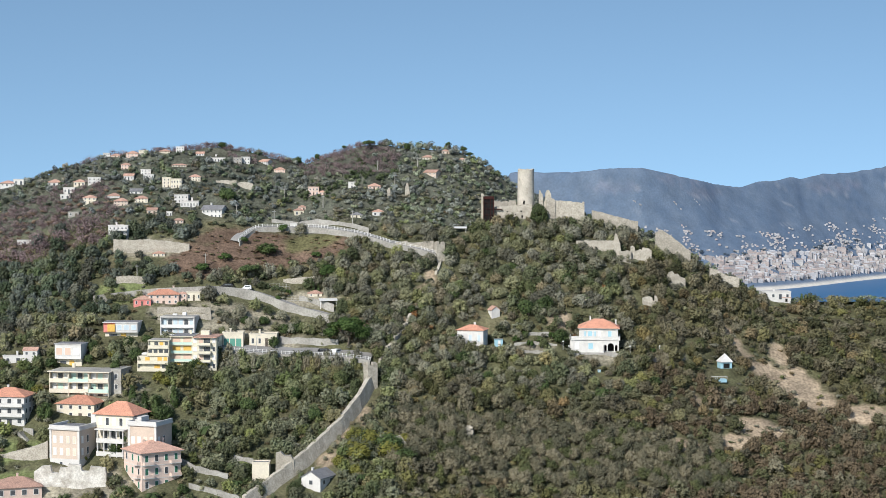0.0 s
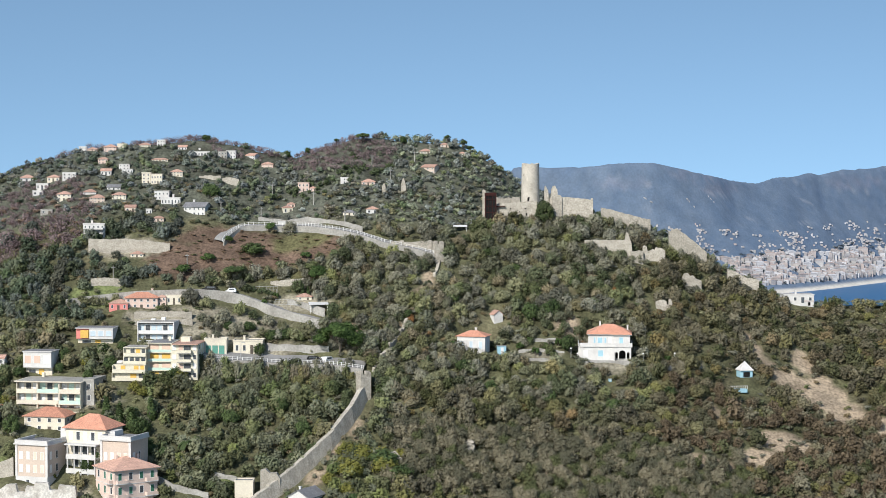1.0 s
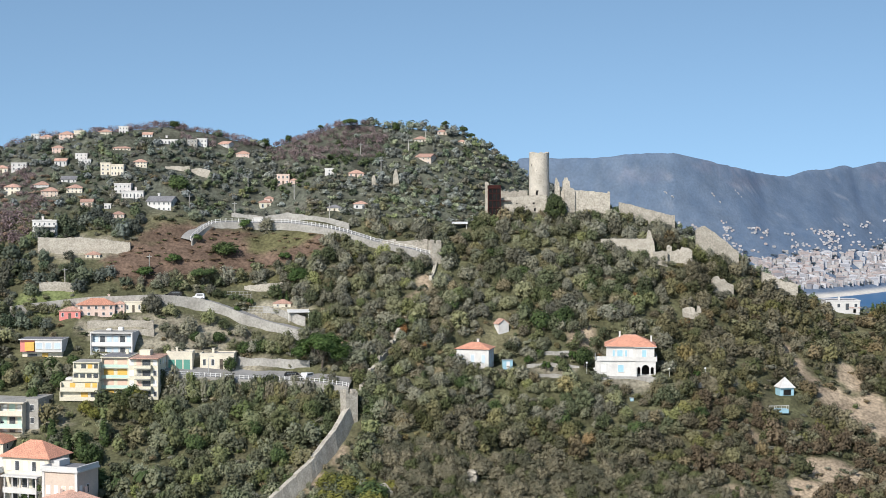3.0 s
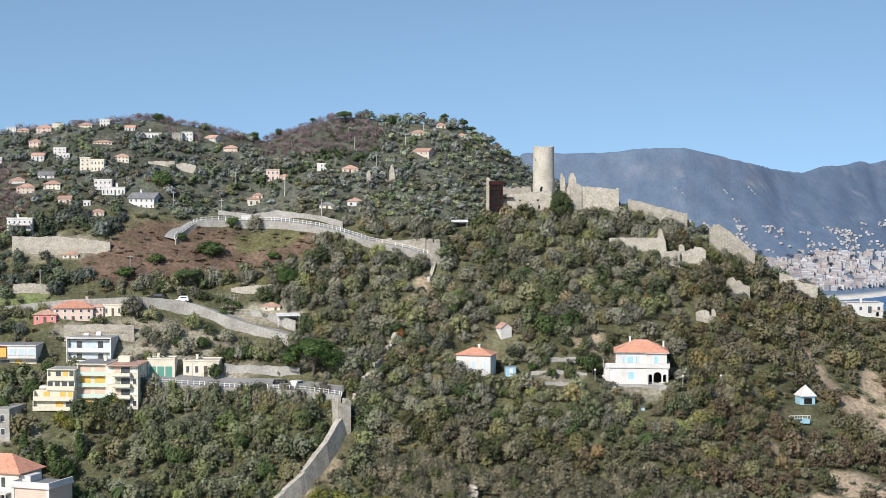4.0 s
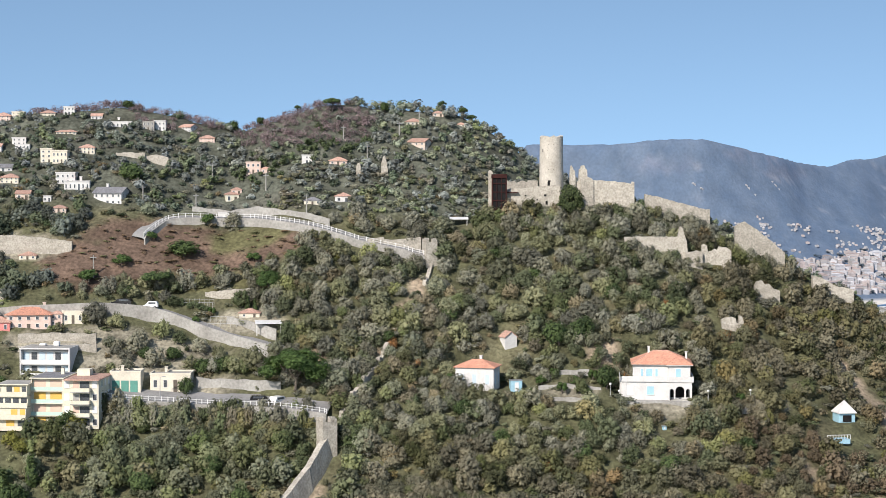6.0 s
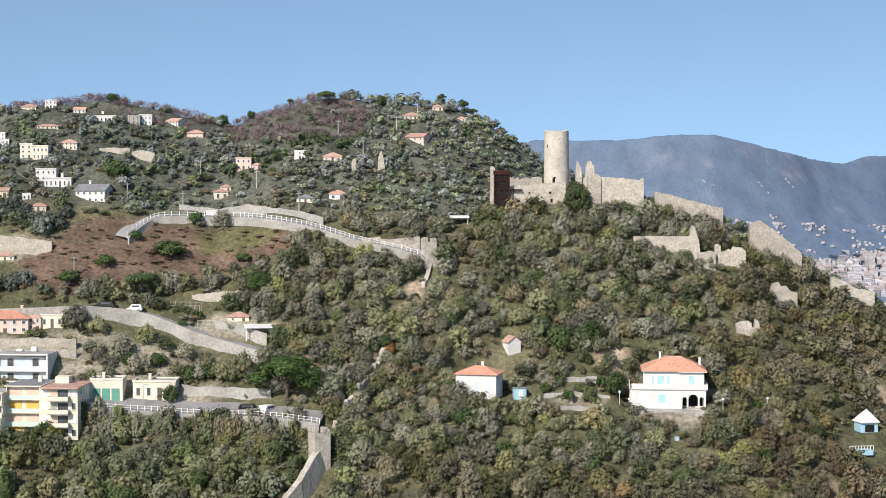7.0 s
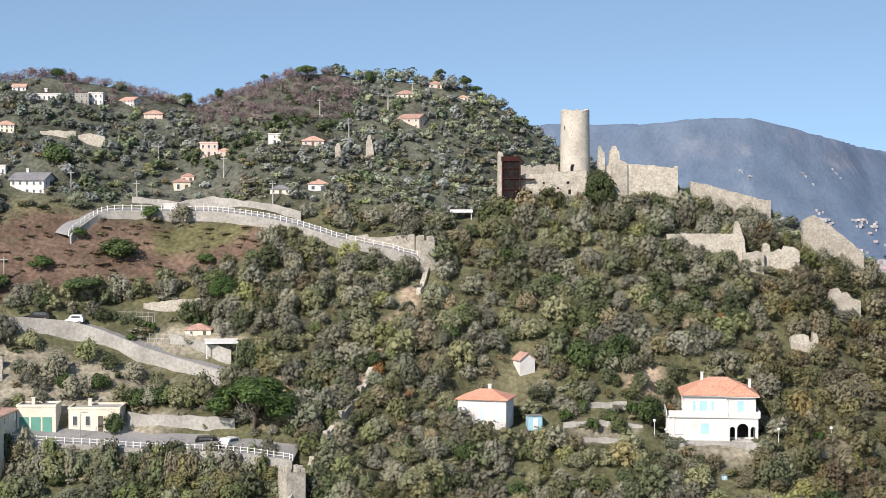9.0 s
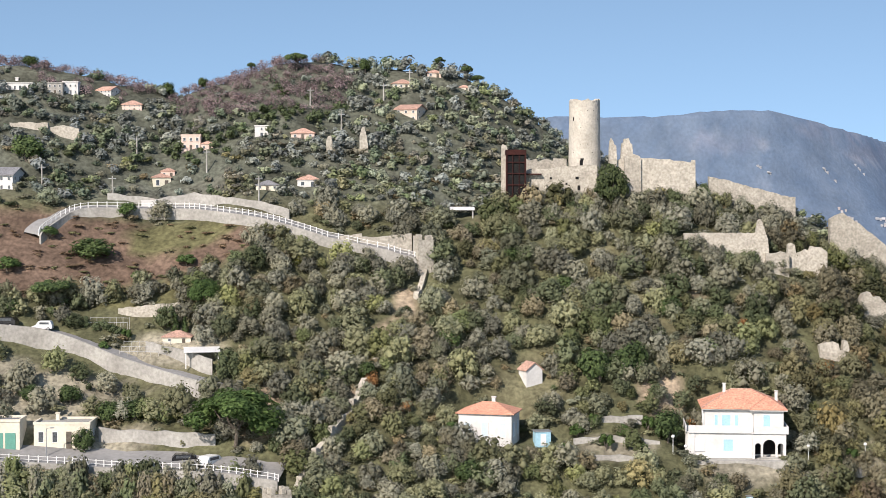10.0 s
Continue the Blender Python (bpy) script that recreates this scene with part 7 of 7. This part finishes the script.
for x, y, w, h in ((-23.5, 588.0, 4.6, 3.8), (-31.5, 588.5, 1.8, 2.6), (6.5, 590.0, 2.6, 3.4), (8.5, 589.5, 2.6, 2.9), (1.8, 590.5, 2.2, 3.0), (-56, 536, 8.0, 5.0)):
    tree("umbrella_pine", UMBRELLA[int(rng.integers(0, 3))], x, y, w, h, "green umbrella pine with a broad flat crown" if w > 6 else "small dark umbrella pine against the sky", "umbrella pines", 0.05)
DOME = tree_meshes("dome", 2, 6500, 0.0205, L_STONE_PINE, 0.025, 0.25)
tree("stone_pine", DOME[0], -26.4, 509.8, 13.4, 9.4, "large bright green stone pine with a dense domed crown", "", 0.02)
tree("stone_pine", DOME[1], -33.5, 536.5, 6.0, 5.4, "round green stone pine beside the garden plots", "", 0.02)
BUSH = tree_meshes("dome", 1, 2600, 0.026, L_HOLM, 0.03, 0.25)
tree("evergreen_bush", BUSH[0], 28.8, 555.4, 6.2, 8.8, "dense dark round evergreen bush against the castle wall", "", 0.0)
OAKS = tree_meshes("round", 3, 1100, 0.04, L_PINE, 0.04, 0.2)
for x, y, w, h in ((44.2, 558.0, 2.4, 4.2), (-11.5, 590.0, 2.6, 3.2), (-46.0, 587.5, 3.0, 3.4), (-40.0, 588.5, 2.4, 2.6), (-52, 547, 8.0, 4.0), (-84, 503, 4.5, 5.0), (-66, 565, 6.5, 5.0), (-70, 587, 4.0, 2.6), (-14, 474, 9, 5.5), (-10, 470, 8, 5)):
    tree("evergreen_tree", OAKS[int(rng.integers(0, 3))], x, y, w, h, "dark evergreen tree with a dense crown", "evergreen trees")
CYPRESS = tree_meshes("cypress", 2, 700, 0.045, L_PINE, 0.04, 0.1)
for x, y, w, h in ((-37.5, 533.0, 3.4, 3.0), (-36.0, 532.5, 3.4, 2.8), (108.5, 557, 4.0, 3.4), (111.5, 557, 3.5, 2.4), (-88.0, 497, 6.0, 6.5)):
    tree("cypress", CYPRESS[int(rng.integers(0, 2))], x, y, w, h, "dark conical cypress beside gardens", "cypresses")


# ---- garden trees, palms and small plants ----
def palm(x, y, h, s):
    e = empty("palm_tree", stand(x, y, float(rng.uniform(0, 360)), 0.2), "small feathery palm with drooping fronds", "palm", "palms")
    bm = bmesh.new()
    tube(bm, [(0, 0, 0), (0.1, 0, h * 0.5), (0.05, 0, h)], [0.22, 0.18, 0.16], 7)
    part("trunk", bm, M_BARK, e)
    for k in range(16):
        a = 6.283 * k / 16 + rng.uniform(-0.15, 0.15)
        rise = rng.uniform(0.2, 1.0)
        bm = bmesh.new()
        prev = None
        for j in range(6):
            u = j / 5
            r, z = s * u, h + s * (rise * u - 1.15 * u * u)
            w = 0.28 * s * (0.25 + math.sin(3.0 * u)) * 0.6
            c, q = Vector((r * math.cos(a), r * math.sin(a), z)), Vector((-math.sin(a), math.cos(a), 0)) * w
            row = [bm.verts.new(c + q - Vector((0, 0, w * 0.5))), bm.verts.new(c), bm.verts.new(c - q - Vector((0, 0, w * 0.5)))]
            if prev:
                bm.faces.new((prev[0], prev[1], row[1], row[0]))
                bm.faces.new((prev[1], prev[2], row[2], row[1]))
            prev = row
        part("frond", bm, L_PINE, e)


palm(-61.5, 478.5, 2.6, 2.4)
palm(-72.5, 456.5, 2.2, 2.2)
palm(-66.5, 476.5, 2.2, 2.0)
palm(-20.8, 463.5, 2.4, 2.2)
palm(-52.0, 462.0, 2.4, 2.0)
CITRUS = tree_meshes("dome", 3, 900, 0.045, L_STONE_PINE, 0.05, 0.2)
for x, y, w, h in ((18.5, 514.4, 2.0, 2.2), (20.6, 517.6, 2.4, 2.6), (23.0, 519.2, 2.0, 2.4), (24.4, 515.2, 2.6, 2.8), (27.0, 517.4, 2.2, 2.4), (29.4, 515.0, 1.8, 1.8), (30.6, 518.6, 2.4, 2.8),
                   (36.0, 511.2, 1.6, 1.4), (39.6, 510.6, 1.6, 1.3), (53.8, 517.0, 1.8, 2.4), (56.4, 515.6, 2.2, 2.4), (59.0, 517.5, 2.4, 2.2), (3.0, 515.0, 2.2, 2.4), (-44.6, 532.0, 2.0, 2.2), (-47.5, 529.6, 1.8, 1.6), (-39.2, 533.8, 2.2, 2.0), (-48.0, 556.0, 4.0, 3.0), (-59.5, 549.5, 3.6, 2.4), (-64.0, 541.5, 4.6, 2.6), (-37.5, 546.0, 3.6, 2.2), (-70.0, 536.5, 5.0, 3.0), (-44.5, 544.0, 3.0, 1.8), (-62.0, 533.5, 4.0, 2.6)):
    tree("citrus_tree", CITRUS[int(rng.integers(0, 3))], x, y, w, h, "small bright green garden tree with a round crown", "garden trees", 0.02)
for x, y, w, h in ((33.0, 517.0, 5.0, 5.6), (-8.8, 523.0, 3.6, 3.2), (24.0, 525.5, 6.5, 6.5), (29.0, 527.0, 6.0, 6.0)):
    tree("evergreen_tree", OAKS[int(rng.integers(0, 3))], x, y, w, h, "dark evergreen tree with a dense crown", "evergreen trees")
L_RUST = leaf_mat("rusty_leaves", (0.16, 0.075, 0.035), (0.42, 0.22, 0.09), False, 0.2)
L_GOLD = leaf_mat("mimosa_leaves", (0.13, 0.135, 0.03), (0.27, 0.265, 0.075), False, 0.2)
RUSTY = tree_meshes("round", 2, 800, 0.038, L_RUST, 0.04, 0.2)
GOLDEN = tree_meshes("round", 2, 800, 0.038, L_GOLD, 0.04, 0.2)
for x, y, w, h in ((-8.2, 521.0, 2.6, 3.2), (37.5, 524.5, 3.0, 3.6), (47.0, 536.0, 3.0, 2.6), (-3.5, 517.0, 2.6, 2.4), (21.0, 499.0, 3.0, 2.4), (58.0, 531.0, 3.4, 3.0)):
    tree("rusty_shrub", RUSTY[int(rng.integers(0, 2))], x, y, w, h, "shrub with rust-brown winter leaves", "rusty shrubs")
for x, y, w, h in ((-33.5, 543.5, 2.2, 2.2), (-20.0, 544.5, 2.0, 1.8), (-90.5, 505.0, 3.6, 4.0), (-66.0, 500.0, 4.5, 4.5), (-18.5, 475.0, 7.5, 6.0), (-13.5, 472.0, 8.0, 6.0), (-21.5, 470.5, 7.0, 5.6), (-23.0, 477.0, 6.0, 5.0)):
    tree("yellow_shrub", GOLDEN[int(rng.integers(0, 2))], x, y, w, h, "shrub with yellow-green spring foliage", "yellow shrubs")
for q in (([(17.5, 513.6), (22.0, 514.0), (29.0, 513.8)], 0.7), ([(20.0, 516.8), (26.0, 517.0), (32.0, 516.4)], 0.6), ([(24.0, 519.8), (30.0, 520.2)], 0.7), ([(54.0, 513.6), (60.0, 515.4), (66.0, 518.6)], 0.7)):
    bank_wall(*q, "low dry-stone garden terrace wall")
# evergreens, conifers and shrubs among the valley houses
for x, y, w, h in ((-86.7, 507.3, 4.2, 6.0), (-96.2, 506.0, 3.6, 5.0), (-97.1, 503.2, 3.4, 3.4), (-89.4, 500.4, 3.4, 3.0), (-106.8, 501.6, 4.6, 3.6), (-81.9, 509.9, 4.0, 3.6), (-67.6, 500.6, 4.6, 4.4), (-110.6, 493.3, 4.4, 5.0), (-104.8, 483.6, 5.0, 6.0),
                   (-81.2, 473.6, 5.4, 6.6), (-84.0, 471.4, 4.0, 4.4), (-73.4, 482.8, 6.0, 6.4), (-79.2, 457.0, 5.0, 4.4), (-65.1, 459.4, 3.6, 3.4), (-70.5, 477.5, 5.0, 6.0), (-50.5, 519.5, 4.2, 3.4), (-55.5, 518.6, 4.0, 3.2), (-44.5, 517.0, 4.4, 3.8), (-41.0, 516.0, 4.6, 4.0), (-47.0, 511.0, 3.6, 4.0)):
    tree("evergreen_tree", OAKS[int(rng.integers(0, 3))], x, y, w, h, "dark evergreen tree with a dense crown", "evergreen trees")
for x, y, w, h in ((-79.1, 487.2, 9.0, 6.5), (-76.0, 485.6, 9.0, 6.0), (-82.6, 489.0, 8.0, 5.6), (-71.5, 488.6, 8.0, 6.0)):
    tree("conifer", CYPRESS[int(rng.integers(0, 2))], x, y, w, h, "broad dark green conifer below the flats", "conifers")
for x, y, w, h in ((-77.0, 496.7, 4.0, 3.6), (-74.3, 494.4, 4.2, 3.6), (-92.0, 470.6, 2.4, 2.2), (-108.5, 492.5, 4.0, 4.4), (-70.0, 495.0, 4.0, 3.4)):
    tree("yellow_shrub", GOLDEN[int(rng.integers(0, 2))], x, y, w, h, "shrub with yellow-green spring foliage", "yellow shrubs")
# trees of the bay town: blue-grey haze painted into the leaf colour
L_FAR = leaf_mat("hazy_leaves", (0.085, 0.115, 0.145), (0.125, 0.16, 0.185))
groves = []
for _ in range(4000):
    x = rng.uniform(60, 215)
    y = float(shore(x)) + 1.5 + float(crest(MOUNTAINS, x)[0] - shore(x)) * 0.5 * rng.uniform() ** 1.3
    z = float(height(x, y))
    if SEA + 2.0 < z < SEA + 16 and rng.uniform() < (0.07 if z < SEA + 7 else 0.14):
        groves.append((x, y, rng.uniform(1.4, 3.0), rng.uniform(0.7, 1.3)))
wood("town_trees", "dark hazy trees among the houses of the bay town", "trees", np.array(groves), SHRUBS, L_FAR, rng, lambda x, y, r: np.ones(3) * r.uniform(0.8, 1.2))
hedge = [(x, 534.6 - 0.2 * (x + 56) + rng.uniform(-0.15, 0.15), 1.7, 1.9) for x in np.arange(-56, -45, 0.7)]
wood("hedge", "clipped dark green hedge along the uphill side of the lane", "hedge", np.array(hedge), SHRUBS, L_WOOD, rng, lambda x, y, r: np.array((0.45, 0.58, 0.4)) * r.uniform(0.85, 1.1))
lane = foot_bushes(-100, -86, 525.6, 3.6) + foot_bushes(-70, -61.5, 526.4, 3.4)
wood("lane_bushes", "bushes along the foot of the lane wall", "shrubs", np.array(lane), VARIANTS, L_WOOD, rng, lambda x, y, r: olive_shade(x, y, r) * 0.8)
for x, y, h in ((2.6, 512.6, 3.6), (5.4, 512.0, 3.0), (11.6, 512.4, 3.2), (14.0, 513.0, 3.4), (34.5, 509.0, 3.4), (38.0, 508.4, 3.0), (47.0, 508.2, 3.0), (51.0, 509.4, 3.6), (54.6, 511.6, 4.0), (57.5, 513.0, 4.4), (62.0, 514.5, 4.0)):
    tree("olive_tree", OLIVES[int(rng.integers(0, 8))], x, y, 3.4, h, "grey-green olive tree beside the garden walls", "olive trees of the grove")
for x, y, w, h in ((-23.5, 473.5, 5.0, 4.0), (-19.0, 477.0, 4.6, 4.2), (-14.5, 476.0, 4.6, 4.0), (-26.5, 468.5, 4.6, 3.8), (-22.0, 465.5, 5.0, 4.2), (-10.0, 476.5, 4.2, 3.6)):
    tree("yellow_shrub", GOLDEN[int(rng.integers(0, 2))], x, y, w, h, "shrub with yellow-green spring foliage", "yellow shrubs")
for x, y, w, h in ((12.0, 503.0, 4.5, 4.2), (27.0, 501.0, 5.0, 4.6), (43.0, 499.0, 5.0, 4.6), (5.0, 507.5, 4.4, 4.2), (58.0, 505.0, 4.8, 4.2), (20.5, 541.0, 4.2, 3.8), (36.0, 538.0, 4.4, 3.8), (12.5, 547.0, 4.0, 3.6), (3.0, 530.0, 4.0, 3.6), (-28.0, 497.0, 4.6, 4.4), (-40.0, 492.0, 5.0, 4.6), (-52.0, 488.0, 5.4, 5.0), (-34.0, 484.0, 5.0, 4.6)):
    tree("holm_oak", OAKS[int(rng.integers(0, 3))], x, y, w, h, "dark holm oak standing among paler olives", "holm oaks")
